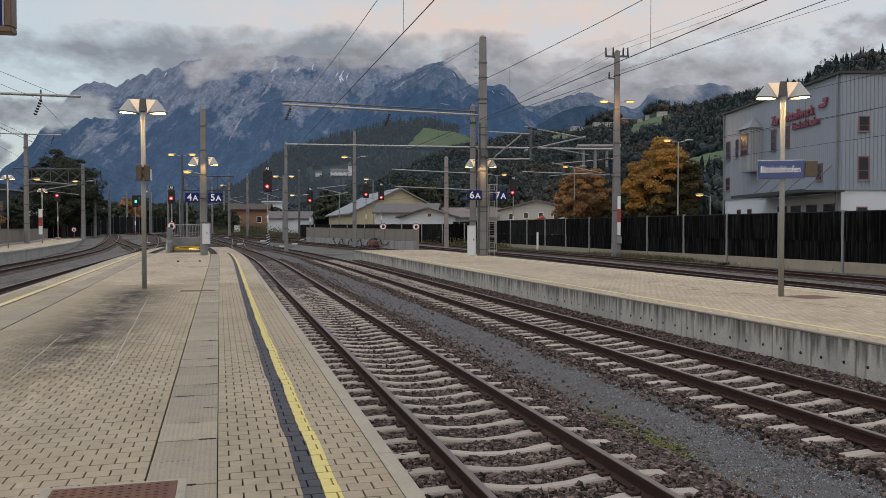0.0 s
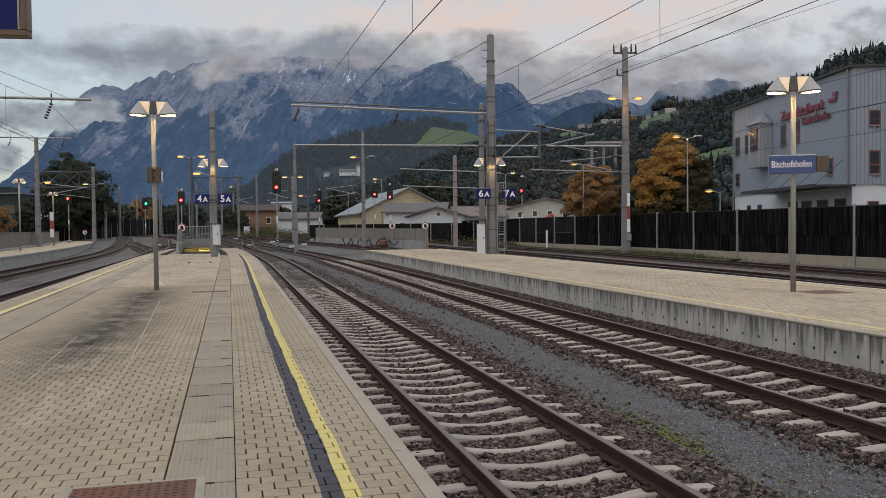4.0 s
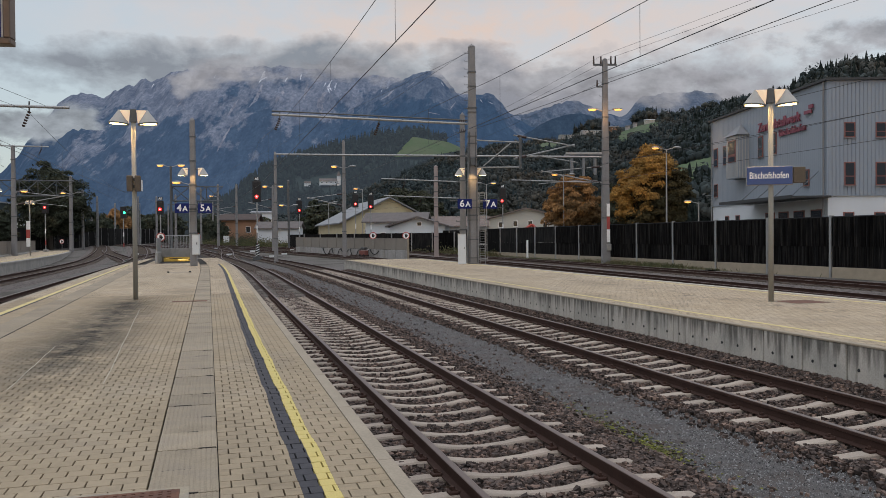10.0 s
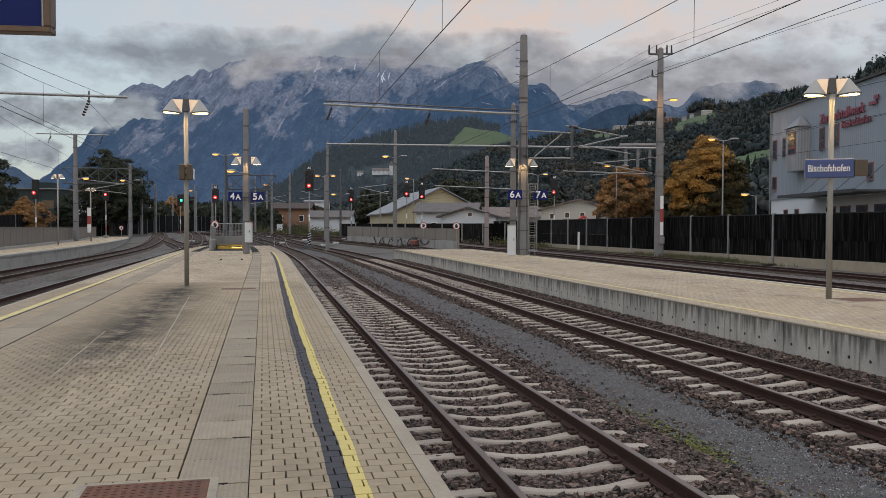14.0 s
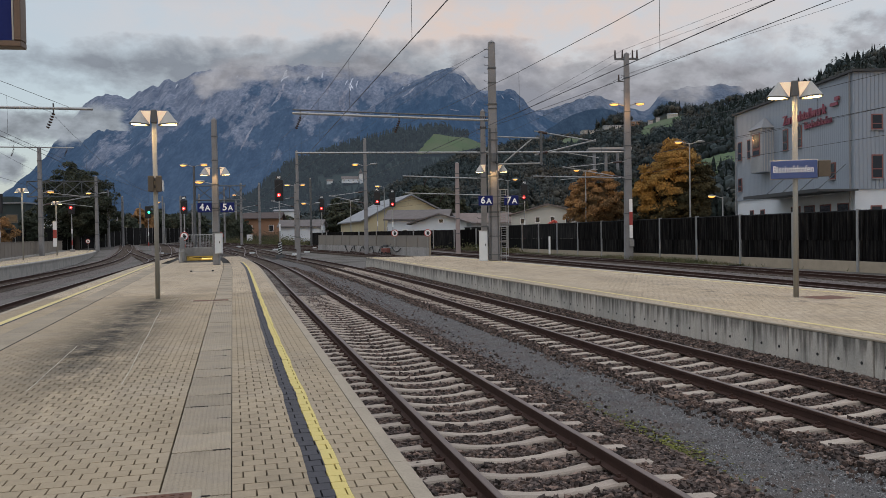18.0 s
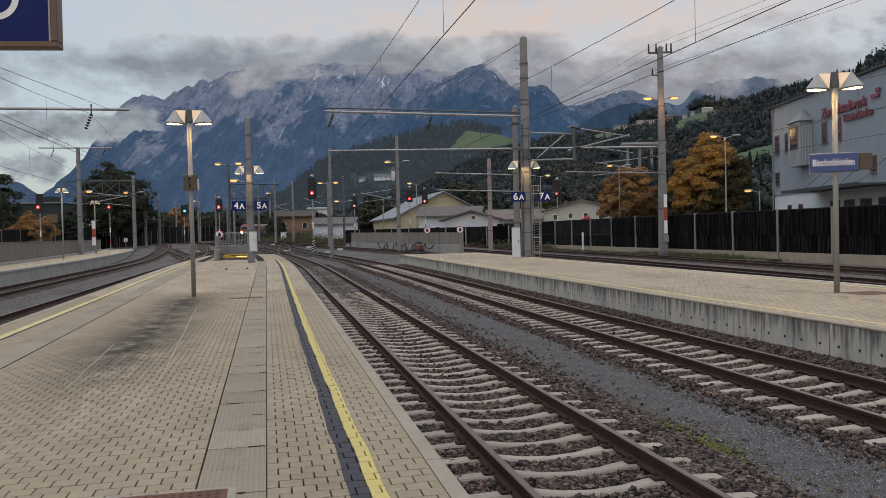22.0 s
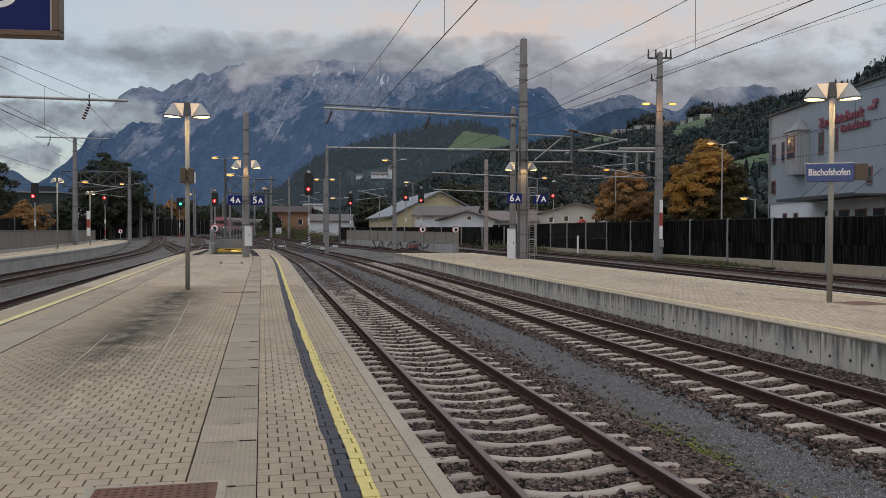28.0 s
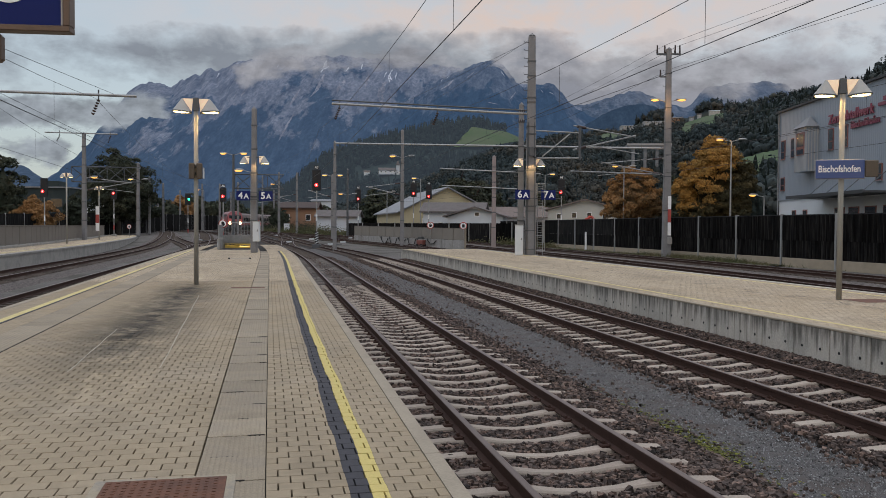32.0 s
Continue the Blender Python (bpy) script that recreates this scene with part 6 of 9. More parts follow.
def mast_ladder():
    t = thing("mast_ladder", "galvanised ladder cage on the side of a mast", "ladder", pose(16.36, 48.2, 0, 0, 0, -15))
    for x in (-0.16, 0.16):
        part("stile", rod(B(), (x, 0, 0), (x, 0, 4.4), 0.022, n=6), GALV, t)
    for i in range(28):
        part("rung", rod(B(), (-0.16, 0, 0.2 + i * 0.15), (0.16, 0, 0.2 + i * 0.15), 0.014, n=6), GALV, t)
    for x in (-0.26, 0.26):
        part("cage_bar", rod(B(), (x, -0.30, 0.3), (x, -0.30, 4.4), 0.018, n=6), GALV, t)
    for z in (0.3, 1.2, 2.1, 3.0, 3.9, 4.4):
        bm = rod(B(), (-0.4, 0, z), (0.3, 0, z), 0.025, n=6)
        rod(bm, (-0.3, 0, z), (-0.26, -0.30, z), 0.018, n=6)
        rod(bm, (-0.26, -0.30, z), (0.26, -0.30, z), 0.018, n=6)
        rod(bm, (0.26, -0.30, z), (0.3, 0, z), 0.018, n=6)
        part("hoop", bm, GALV, t)


mast_ladder()


def mast_fittings():
    t = thing("mast_fittings", "dark cables, clamps and a terminal box strapped to a mast", "cables", pose(15.8, 48.4, 0, 0, 0, -14))
    for x in (-0.30, -0.22, 0.24):
        part("conduit", rod(B(), (x, -0.34, 0.1), (x * 0.75, -0.26, 8.2), 0.022, n=6), GALV_DARK, t)
    for z in (0.35, 1.5, 2.7, 5.2, 6.6, 7.9, 9.4, 11.0):
        w = 0.70 - 0.0207 * z + 0.05
        part("strap", box(B(), -w / 2, w / 2, -w * 0.46, w * 0.46, z, z + 0.05), GALV_DARK, t)
    part("terminal_box", box(B(), -0.14, 0.16, -0.46, -0.30, 6.1, 6.6, 0.02), GALV_DARK, t)
    for z in (8.3, 8.9):
        bm = B()
        for i in range(4):
            rod(bm, (-0.42 - 0.11 * i, -0.05, z), (-0.46 - 0.11 * i, -0.05, z), 0.09, 0.06, n=8)
        part("insulator", bm, GLASSY, t)
    part("cable_loop", tube(B(), [(0.25 + 0.22 * math.sin(i * 0.52), -0.3, 6.3 - 0.3 * math.cos(i * 0.52)) for i in range(13)], 0.025), BLACK, t)


mast_fittings()


def stairwell():
    t = thing("stair_enclosure", "concrete stair enclosure with steel railing, lit yellow inside", "stairs", pose(-2.35, 61.0, 0))
    # flat black sheet takes the place of the shaded stair hole
    part("opening_sheet", box(B(), -1.1, 1.0, -1.2, 3.2, 0.002, 0.012), BLACK, t)
    part("side_wall", box(B(), -1.28, -1.08, -1.3, 4.0, 0, 0.75, 0.02), CONCRETE, t)
    part("side_wall", box(B(), 1.02, 1.22, -1.3, 4.0, 0, 0.75, 0.02), CONCRETE, t)
    part("lintel", box(B(), -1.08, 1.02, 3.28, 3.36, 0.36, 0.98), CONCRETE, t)
    part("back_wall", box(B(), -1.28, 1.22, 3.9, 4.1, 0, 1.0, 0.02), CONCRETE, t)
    # the wall emits weakly in place of light falling on it
    part("lit_wall", box(B(), -0.95, 0.92, 3.5, 3.7, 0.02, 0.34), mat("stair_wall_yellow", (0.50, 0.40, 0.12), 0.45, emit=((1.0, 0.66, 0.12), 0.10), var=0.3, scale=2), t, "yellow stair wall, its lamp light put in as glow")
    part("stair_glow", box(B(), 0.1, 0.85, 3.40, 3.48, 0.10, 0.20, 0.02), mat("stair_lamp_glow", (0.9, 0.7, 0.3), 0.5, emit=((1.0, 0.74, 0.22), 1.3)), t, "glowing stair lamp")
    # dim strip added at the left to carry the glow across
    part("stair_glow", box(B(), -0.8, -0.1, 3.40, 3.48, 0.22, 0.27, 0.02), mat("stair_glow_dim", (0.8, 0.6, 0.3), 0.5, emit=((1.0, 0.70, 0.2), 0.5)), t, "dim added glow strip in the stair")
    part("hand_rail", rod(B(), (-0.95, 3.36, 0.30), (0.92, 3.36, 0.16), 0.03, n=6), GALV_DARK, t)
    for x in (-1.18, 1.12):
        for i in range(9):
            part("post", rod(B(), (x, -1.2 + i * 0.62, 0.75), (x, -1.2 + i * 0.62, 1.75), 0.022, n=6), GALV, t)
        for z in (0.95, 1.75):
            part("rail", rod(B(), (x, -1.2, z), (x, 3.9, z), 0.028, n=6), GALV, t)
        part("panel", box(B(), x - 0.01, x + 0.01, -1.2, 3.9, 0.98, 1.70), GALV, t)
    for i in range(22):
        x = -1.18 + i * 2.3 / 21
        part("post", rod(B(), (x, 4.0, 1.0), (x, 4.0, 1.95), 0.016, n=5), GALV, t)
    part("rail", rod(B(), (-1.18, 4.0, 1.95), (1.12, 4.0, 1.95), 0.03, n=6), GALV, t)
    for x in (-1.2, 1.12):
        part("hand_rail", rod(B(), (x, -1.6, 0.15), (x, -0.9, 1.1), 0.03, n=6), GALV, t)


stairwell()


def no_entry(x, y, z, post=1.6, r=0.33):
    t = thing("prohibition_sign", "round white prohibition sign with a red rim on a post", "sign", pose(x, y, z, 0, 0, -15), group="prohibition signs")
    part("post", rod(B(), (0, 0, 0), (0, 0, post), 0.03, n=6), GALV, t)
    part("disc", rod(B(), (0, -0.02, post), (0, -0.05, post), r, n=24), mat("sign_rim_red", (0.40, 0.07, 0.06), 0.5), t)
    part("face", rod(B(), (0, -0.05, post), (0, -0.06, post), r * 0.80, n=24), WHITE, t)
    bm = box(B(), -0.30 * r, 0.34 * r, -0.068, -0.06, post - 0.50 * r, post + 0.12 * r, 0.003)
    for i in range(4):
        box(bm, (-0.30 + 0.165 * i) * r, (-0.17 + 0.165 * i) * r, -0.068, -0.06, post, post + (0.42, 0.55, 0.52, 0.36)[i] * r)
    box(bm, 0.30 * r, 0.50 * r, -0.068, -0.06, post - 0.22 * r, post + 0.08 * r)
    part("figure", bm, BLACK, t, "black stop symbol")


def signal(x, y, z, h, aspect=RED_GLOW, head=(0.95, 2.1), lamp=(-0.12, 0.55), plate=True):
    t = thing("railway_signal", "black railway light signal on a slim post", "signal", pose(x, y, z, 0, 0, -15), group="light signals")
    part("post", rod(B(), (0, 0, 0), (0, 0, h), 0.075, n=8), GALV, t)
    for i in range(2):
        part("post_band", rod(B(), (0, 0, h * (0.18 + 0.3 * i)), (0, 0, h * (0.30 + 0.3 * i)), 0.085, n=8), WHITE if i else mat("post_red", (0.35, 0.06, 0.05), 0.6), t)
    w, hh = head
    part("head", box(B(), -w / 2, w / 2, -0.16, 0.1, h, h + hh, 0.05), BLACK, t)
    part("lens", rod(B(), (lamp[0], -0.17, h + lamp[1]), (lamp[0], -0.20, h + lamp[1]), 0.20, n=16), aspect, t, "glowing lens")
    part("lens_core", rod(B(), (lamp[0], -0.20, h + lamp[1]), (lamp[0], -0.21, h + lamp[1]), 0.085, n=12), LENS_CORE if aspect == RED_GLOW else aspect, t)
    bm = B()
    rod(bm, (lamp[0], -0.16, h + lamp[1] + 0.24), (lamp[0], -0.45, h + lamp[1] + 0.20), 0.03, n=6)
    part("hood", bm, BLACK, t)
    if plate:
        part("plate", box(B(), -0.28, 0.28, -0.05, -0.02, h + hh + 0.05, h + hh + 0.45), BLACK, t)
        text("AS", 0.36, WHITE, t, pose(0, -0.054, h + hh + 0.25, 90, 0, 0), name="plate_marking", bold=0.012)
    part("base", box(B(), -0.3, 0.3, -0.25, 0.25, 0, 0.35, 0.03), CONCRETE, t)
    return t


signal(5.18, 92.9, -0.78, 6.5, head=(0.95, 2.35), lamp=(0.0, 0.62))
signal(14.45, 136.0, 0.1, 5.6, head=(0.95, 2.2), lamp=(0.0, 0.6))
signal(22.5, 128.6, 0.0, 6.5, head=(0.95, 2.2), lamp=(0.0, 0.55))
signal(24.85, 128.0, 0.0, 6.2, head=(0.95, 2.2), lamp=(0.0, 0.4))
signal(38.2, 103.7, -0.5, 6.5, head=(0.9, 2.2), lamp=(-0.1, 0.5))
signal(-5.64, 105.2, -0.6, 5.3, head=(0.8, 1.7), lamp=(0.0, 0.65))
signal(-22.94, 130.8, 0.0, 5.6, head=(0.9, 1.7), lamp=(0.0, 0.9), plate=False)
signal(-13.1, 140.0, -0.5, 5.6, GREEN_GLOW, head=(0.95, 1.9), lamp=(0.2, 0.9), plate=False)
signal(-27.44, 110.0, -0.5, 5.6, head=(0.9, 2.4), lamp=(-0.15, 0.75), plate=False)
no_entry(-3.5, 64.9, 0.0, 1.85)
no_entry(-0.95, 64.9, 0.0, 1.85)
no_entry(18.65, 95.0, -0.7, 2.62, 0.42)
no_entry(21.35, 89.5, -0.7, 2.58, 0.42)
no_entry(-20.0, 126.0, 0.0, 1.5)

# ---- masts of the yard ----
GREY_MAST = "grey concrete overhead line mast in the yard"
concrete_mast("overhead_mast", 6.3, 81.2, -0.78, 10.8, 0.36, 0.24, "slim grey concrete mast with a crossarm")
concrete_mast("overhead_mast", 15.95, 99.3, -0.7, 14.2, 0.5, 0.34, GREY_MAST)
concrete_mast("overhead_mast", 26.0, 93.5, -0.7, 10.8, 0.56, 0.44, "pinkish weathered concrete mast", material=BRICK_PINK)
concrete_mast("overhead_mast", 34.2, 66.3, -0.78, 18.2, 0.72, 0.42, "tall concrete mast with a red and white band and two lamps", rungs=8)
concrete_mast("overhead_mast", -20.5, 98.9, -0.6, 12.6, 0.5, 0.34, GREY_MAST)
concrete_mast("overhead_mast", -19.3, 129.7, 0.0, 11.0, 0.5, 0.34, GREY_MAST)
for i, (x, y, h, w) in enumerate([(-20.49, 150, 10.0, 0.4), (-19.4, 160, 9.3, 0.4), (-24.2, 190, 7.0, 0.4), (-15.5, 200, 11, 0.4), (-9.5, 165, 9.5, 0.4), (4.84, 150, 11.2, 0.42), (1.66, 150, 11.2, 0.42), (-1.4, 170, 11.5, 0.35), (9.1, 121.9, 9.8, 0.36),  (-3.2, 190, 11, 0.4),
                                  (1.2, 230, 11, 0.4), (-10.5, 235, 10, 0.4), (-22, 215, 10, 0.4), (-5.2, 142, 9.0, 0.36)]):
    concrete_mast("overhead_mast", x, y, ground_z(y), h, w, w * 0.75, GREY_MAST)


def red_white_band(x, y, z, w, seg=1.15):
    t = thing("mast_marker", "red and white warning band on a mast", "sign", pose(x, y, z, 0, 0, -14), group="mast markers")
    for i, m in enumerate((WHITE, mat("post_red", (0.35, 0.06, 0.05), 0.6), WHITE)):
        part("band", box(B(), -w / 2, w / 2, -0.37, -0.34, i * seg, i * seg + seg - 0.01), m, t)


red_white_band(34.35, 66.25, 1.1, 0.28)
red_white_band(-19.22, 100.24, 1.0, 0.42, 0.95)
for x, y, z in ((34.2, 66.3, 0.0),):
    t = thing("mast_box", "small grey box on a mast", "box", pose(x + 0.1, y - 0.4, 0.35, 0, 0, -14))
    part("body", box(B(), -0.2, 0.2, -0.12, 0.12, 0, 0.6, 0.02), GALV, t)


def feeder_arms():
    t = thing("feeder_crossarm", "steel crossarm with upright insulators on a mast top", "crossarm", pose(34.2, 66.3, 0, 0, 0, -14))
    part("arm", box(B(), -1.05, 1.05, -0.08, 0.08, 16.9, 17.05), GALV_DARK, t)
    part("arm", box(B(), -0.75, 0.0, -0.06, 0.06, 14.95, 15.05), GALV_DARK, t)
    for x in (-1.0, -0.35, 0.55, 0.95):
        part("insulator", rod(B(), (x, 0, 17.05), (x, 0, 17.75), 0.09, 0.06, n=8), GLASSY, t)
    part("insulator", rod(B(), (-0.7, 0, 15.05), (-0.7, 0, 15.6), 0.09, 0.06, n=8), GLASSY, t)


feeder_arms()


def pod(x, z, a, b, c):
    """A flattened rounded lamp body."""
    bm = B()
    bmesh.ops.create_uvsphere(bm, u_segments=12, v_segments=8, radius=1.0)
    for v in bm.verts:
        v.co = Vector((x + v.co.x * a, v.co.y * b, z + v.co.z * c))
    return bm


def street_lamp(x, y, z0, h, arms, rz=-15, lean=1.0, pole=True, dark=False):
    t = thing("street_lamp", "tall grey yard lamp with glowing sodium heads" if pole else "lamp heads on arms fixed to a mast, lit", "street lamp", pose(x, y, z0, 0, 0, rz), group="yard lamps")
    if pole:
        part("pole", rod(B(), (0, 0, 0), (0, 0, h), 0.17 if dark else 0.10, 0.12 if dark else 0.06, n=8), GALV_DARK if dark else GALV, t)
    for s, lit in arms:
        bm = rod(B(), (0, 0, h - 0.1), (s * 0.8 * lean, 0, h + 0.1), 0.035, n=6)
        a = part("arm", bm, GALV, t)
        part("head", pod(s * 1.12 * lean, h + 0.15, 0.46, 0.17, 0.11), GALV, t, smooth=True)
        if lit:
            part("glow", pod(s * 1.16 * lean, h + 0.075, 0.36, 0.17, 0.12), STREET_GLOW, t, "glowing sodium lamp")


street_lamp(-3.95, 94.4, -0.7, 10.4, ((-1, 1), (1, 1)), dark=True)
street_lamp(46.0, 75.5, -0.7, 11.4, ((-1, 1), (1, 0)))
street_lamp(15.9, 99.3, -0.7, 11.0, ((-1, 1), (1, 0)), pole=False)
street_lamp(9.1, 121.9, 0.0, 9.2, ((-1, 1), (1, 1)), pole=False)
street_lamp(44.0, 96.8, -0.7, 10.2, ((-1, 1), (1, 0)))
street_lamp(42.6, 123.1, -0.3, 10.4, ((-1, 0), (1, 1)))
street_lamp(25.4, 138.2, 0.1, 9.9, ((-1, 1),))
street_lamp(34.2, 66.3, -0.7, 13.6, ((-1, 1), (1, 1)), pole=False)
street_lamp(-1.6, 75.5, -0.4, 7.0, ((-1, 1),))
street_lamp(-19.3, 129.7, 0.0, 8.5, ((-1, 1), (1, 0)), pole=False)
street_lamp(-20.5, 98.9, -0.6, 7.6, ((1, 1),), pole=False)
concrete_mast("overhead_mast", 12.58, 135, -0.5, 11.6, 0.34, 0.30, "dark grey steel mast in the yard", material=GALV_DARK)
street_lamp(12.58, 135, 0.0, 7.0, ((-1, 1), (1, 0)), pole=False)
street_lamp(19.84, 140, -0.2, 7.9, ((1, 0),))
street_lamp(1.66, 150, 0.3, 8.9, ((-1, 1),), pole=False)
street_lamp(-13.0, 172, 0.5, 8.4, ((-1, 1),))
street_lamp(49.7, 75.3, -0.7, 5.8, ((-1, 1),))
tl = bpy.data.lights.new("yard_lamp_light", "POINT")
tl.energy, tl.color, tl.shadow_soft_size = 700, (1.0, 0.56, 0.20), 0.2
o = new("yard_lamp_light", tl)
o.location = (45.0, 75.9, 10.9)
ml = bpy.data.lights.new("mast_glow", "POINT")
ml.energy, ml.color, ml.shadow_soft_size = 60, (1.0, 0.5, 0.16), 0.2
o = new("mast_glow", ml)
o.location = (33.4, 65.4, 12.4)


# ---- overhead line ----
def crossbeam(name, p0, p1, r, label, insulators=(), double=0.0):
    t = thing(name, label, "crossbeam", group="overhead line beams")
    p0, p1 = Vector(p0), Vector(p1)
    part("tube", rod(B(), p0, p1, r, n=8), GALV, t)
    if double:
        part("tube", rod(B(), p0 + Vector((0, 0, double)), p1 + Vector((0, 0, double)), r * 0.6, n=6), GALV_DARK, t)
    for u in insulators:
        q = p0.lerp(p1, u)
        s = part("stem", rod(B(), q + Vector((0, 0, 0.25)), q - Vector((0, 0, 0.25)), 0.04, n=6), GALV_DARK, t)
        bm = B()
        for i in range(6):
            c = q + Vector((-0.05 * i, 0, -0.25 - 0.13 * i))
            rod(bm, c, c - Vector((0.03, 0, 0.08)), 0.10, 0.06, n=8)
        part("insulator", bm, GLASSY, s, "dark ribbed insulator")


crossbeam("overhead_beam", (3.9, 52.8, 9.55), (15.6, 48.7, 8.75), 0.075, "grey tubular beam carried by a mast across two tracks", (0.04, 0.55), 0.22)
crossbeam("overhead_beam", (6.2, 81.2, 9.9), (34.3, 66.5, 8.75), 0.09, "long grey tubular beam between masts", (0.6,))
crossbeam("overhead_beam", (-6.5, 43.3, 8.13), (-18.0, 43.3, 8.13), 0.07, "grey tubular beam end with a hanging insulator", (0.155,))
crossbeam("overhead_beam", (-24.5, 98.5, 12.0), (-17.0, 99.5, 12.1), 0.07, "steel crossarm on a mast top", (0.2, 0.9))
crossbeam("overhead_beam", (19.93, 96.00, 8.74), (28.73, 92.00, 8.17), 0.07, "grey tubular beam between masts", (0.3,))
crossbeam("overhead_beam", (24.54, 64.50, 6.44), (34.2, 66.4, 6.45), 0.05, "thin grey tube below a mast arm", ())
crossbeam("overhead_beam", (20.22, 96.00, 6.71), (28.39, 92.00, 6.24), 0.06, "grey tubular beam between masts", (0.5,))


def lattice_beam(p0, p1, h, n, label):
    t = thing("lattice_beam", label, "gantry", group="lattice gantries")
    p0, p1, up = Vector(p0), Vector(p1), Vector((0, 0, h))
    for o in (Vector((0, 0, 0)), up):
        part("chord", rod(B(), p0 + o, p1 + o, 0.07, n=6), GALV_DARK, t)
    for i in range(n):
        a, b = p0.lerp(p1, i / n), p0.lerp(p1, (i + 1) / n)
        part("brace", rod(B(), a, b + up, 0.045, n=5), GALV_DARK, t)
        part("brace", rod(B(), a + up, b, 0.045, n=5), GALV_DARK, t)
        part("upright", rod(B(), a, a + up, 0.05, n=5), GALV_DARK, t)


lattice_beam((-22.4, 101.5, 6.7), (-15.2, 104.5, 6.9), 1.75, 4, "grey steel lattice gantry across the yard")
lattice_beam((-3.8, 94.6, 5.9), (1.6, 96.0, 6.0), 1.6, 3, "grey steel lattice gantry beside a dark pole")


def cantilever(x, y, z, reach, label="steel tube cantilever holding the contact wire"):
    t = thing("cantilever", label, "cantilever", pose(x, y, 0, 0, 0, 0), group="cantilevers")
    part("stay_tube", rod(B(), (0, 0, z + 1.5), (reach, 0, z + 0.9), 0.04, n=6), GALV, t)
    part("main_tube", rod(B(), (0, 0, z), (reach, 0, z + 1.0), 0.05, n=6), GALV, t)
    part("steady_arm", rod(B(), (reach * 0.35, 0, z + 0.25), (reach * 1.05, 0, z - 0.15), 0.03, n=6), GALV, t)
    part("insulator", rod(B(), (reach * 0.06, 0, z + 0.07), (reach * 0.2, 0, z + 0.2), 0.09, n=8), GLASSY, t)
    part("insulator", rod(B(), (reach * 0.06, 0, z + 1.46), (reach * 0.2, 0, z + 1.38), 0.09, n=8), GLASSY, t)


cantilever(18.6, 48.5, 6.6, 4.2)
cantilever(34.0, 66.3, 6.4, -6.0)
cantilever(15.95, 99.3, 5.6, -4.5)
cantilever(-20.4, 98.9, 5.6, 5.0)
for x, y in ((9.1, 121.9), (4.84, 150), (1.66, 150), (-20.49, 150)):
    cantilever(x, y, 6.0, -3.5)
# drop bracket right of the tall mast
t = thing("mast_bracket", "steel lattice bracket hung from a mast", "bracket", pose(15.9, 48.4, 0, 0, 0, -15))
part("bar", rod(B(), (0.2, 0, 7.7), (2.9, 0, 7.55), 0.04, n=6), GALV, t)
part("bar", rod(B(), (0.2, 0, 6.0), (3.0, 0, 6.0), 0.05, n=6), GALV, t)
part("bar", rod(B(), (0.6, 0, 6.1), (2.3, 0, 7.5), 0.04, n=6), GALV, t)
part("bar", rod(B(), (2.9, 0, 5.9), (2.9, 0, 7.9), 0.09, n=6), GALV_DARK, t)
part("bar", rod(B(), (0.9, 0, 7.6), (1.9, 0, 6.1), 0.025, n=6), GALV_DARK, t)


def wire(name, pts, r, label="thin dark overhead feeder wire between masts"):
    o = part(name, tube(B(), pts, r), WIRE)
    tagged(o, label, "wire", group="overhead wires")
    return o


def sagging(p0, p1, sag, n=10):
    p0, p1 = Vector(p0), Vector(p1)
    return [p0.lerp(p1, i / n) - Vector((0, 0, sag * 4 * (i / n) * (1 - i / n))) for i in range(n + 1)]


def catenary(x0, x1, spans, zc, zm, sag, xf=None, label="overhead line over a track"):
    """Contact wire, carrying wire and droppers from support to support."""
    t = thing("overhead_line", label, "overhead line", group="overhead lines")
    for i, (a, b) in enumerate(zip(spans, spans[1:])):
        xa, xb = x0 + (xf(a) if xf else 0), x0 + (xf(b) if xf else 0)
        sa, sb = x1 * (1 if i % 2 else -1), x1 * (-1 if i % 2 else 1)
        ga, gb = ground_z(a) + 0.92, ground_z(b) + 0.92
        bm = rod(B(), (xa + sa, a, zc + ga), (xb + sb, b, zc + gb), 0.009, n=5, caps=False)
        part("contact_wire", bm, WIRE, t)
        pts = sagging((xa + sa, a, zm + ga), (xb + sb, b, zm + gb), sag, 12)
        part("carrying_wire", tube(B(), pts, 0.0075), WIRE, t)
        for u in [(6.2 + 7.8 * k - a) / (b - a) for k in range(-6, 30) if a + 2 < 6.2 + 7.8 * k < b - 2]:
            top = Vector((xa + sa, a, zm + ga)).lerp(Vector((xb + sb, b, zm + gb)), u) - Vector((0, 0, sag * 4 * u * (1 - u)))
            low = Vector((xa + sa, a, zc + ga)).lerp(Vector((xb + sb, b, zc + gb)), u)
            part("dropper", rod(B(), top, low, 0.005, n=4, caps=False), WIRE, t)


catenary(3.12, 0.0, (-28, 53, 92, 140, 190), 5.11, 7.94, 1.64, lambda y: bend(y, 52, 0.00078))
catenary(7.92, 0.0, (-30, 49, 90, 140, 190), 5.11, 7.64, 1.56, lambda y: bend(y, 48, 0.00085))
catenary(-7.2, 0.2, (-10, 36, 98, 150, 200), 5.05, 6.9, 0.9, lambda y: bend(y, 66, 0.00062))
catenary(-11.6, 0.2, (-10, 36, 98, 150, 200), 5.05, 6.9, 0.9, lambda y: bend(y, 48, 0.00055))
catenary(17.75, 0.2, (-10, 48, 98, 150), 5.05, 6.9, 0.9, lambda y: bend(y, 70, 0.0011))
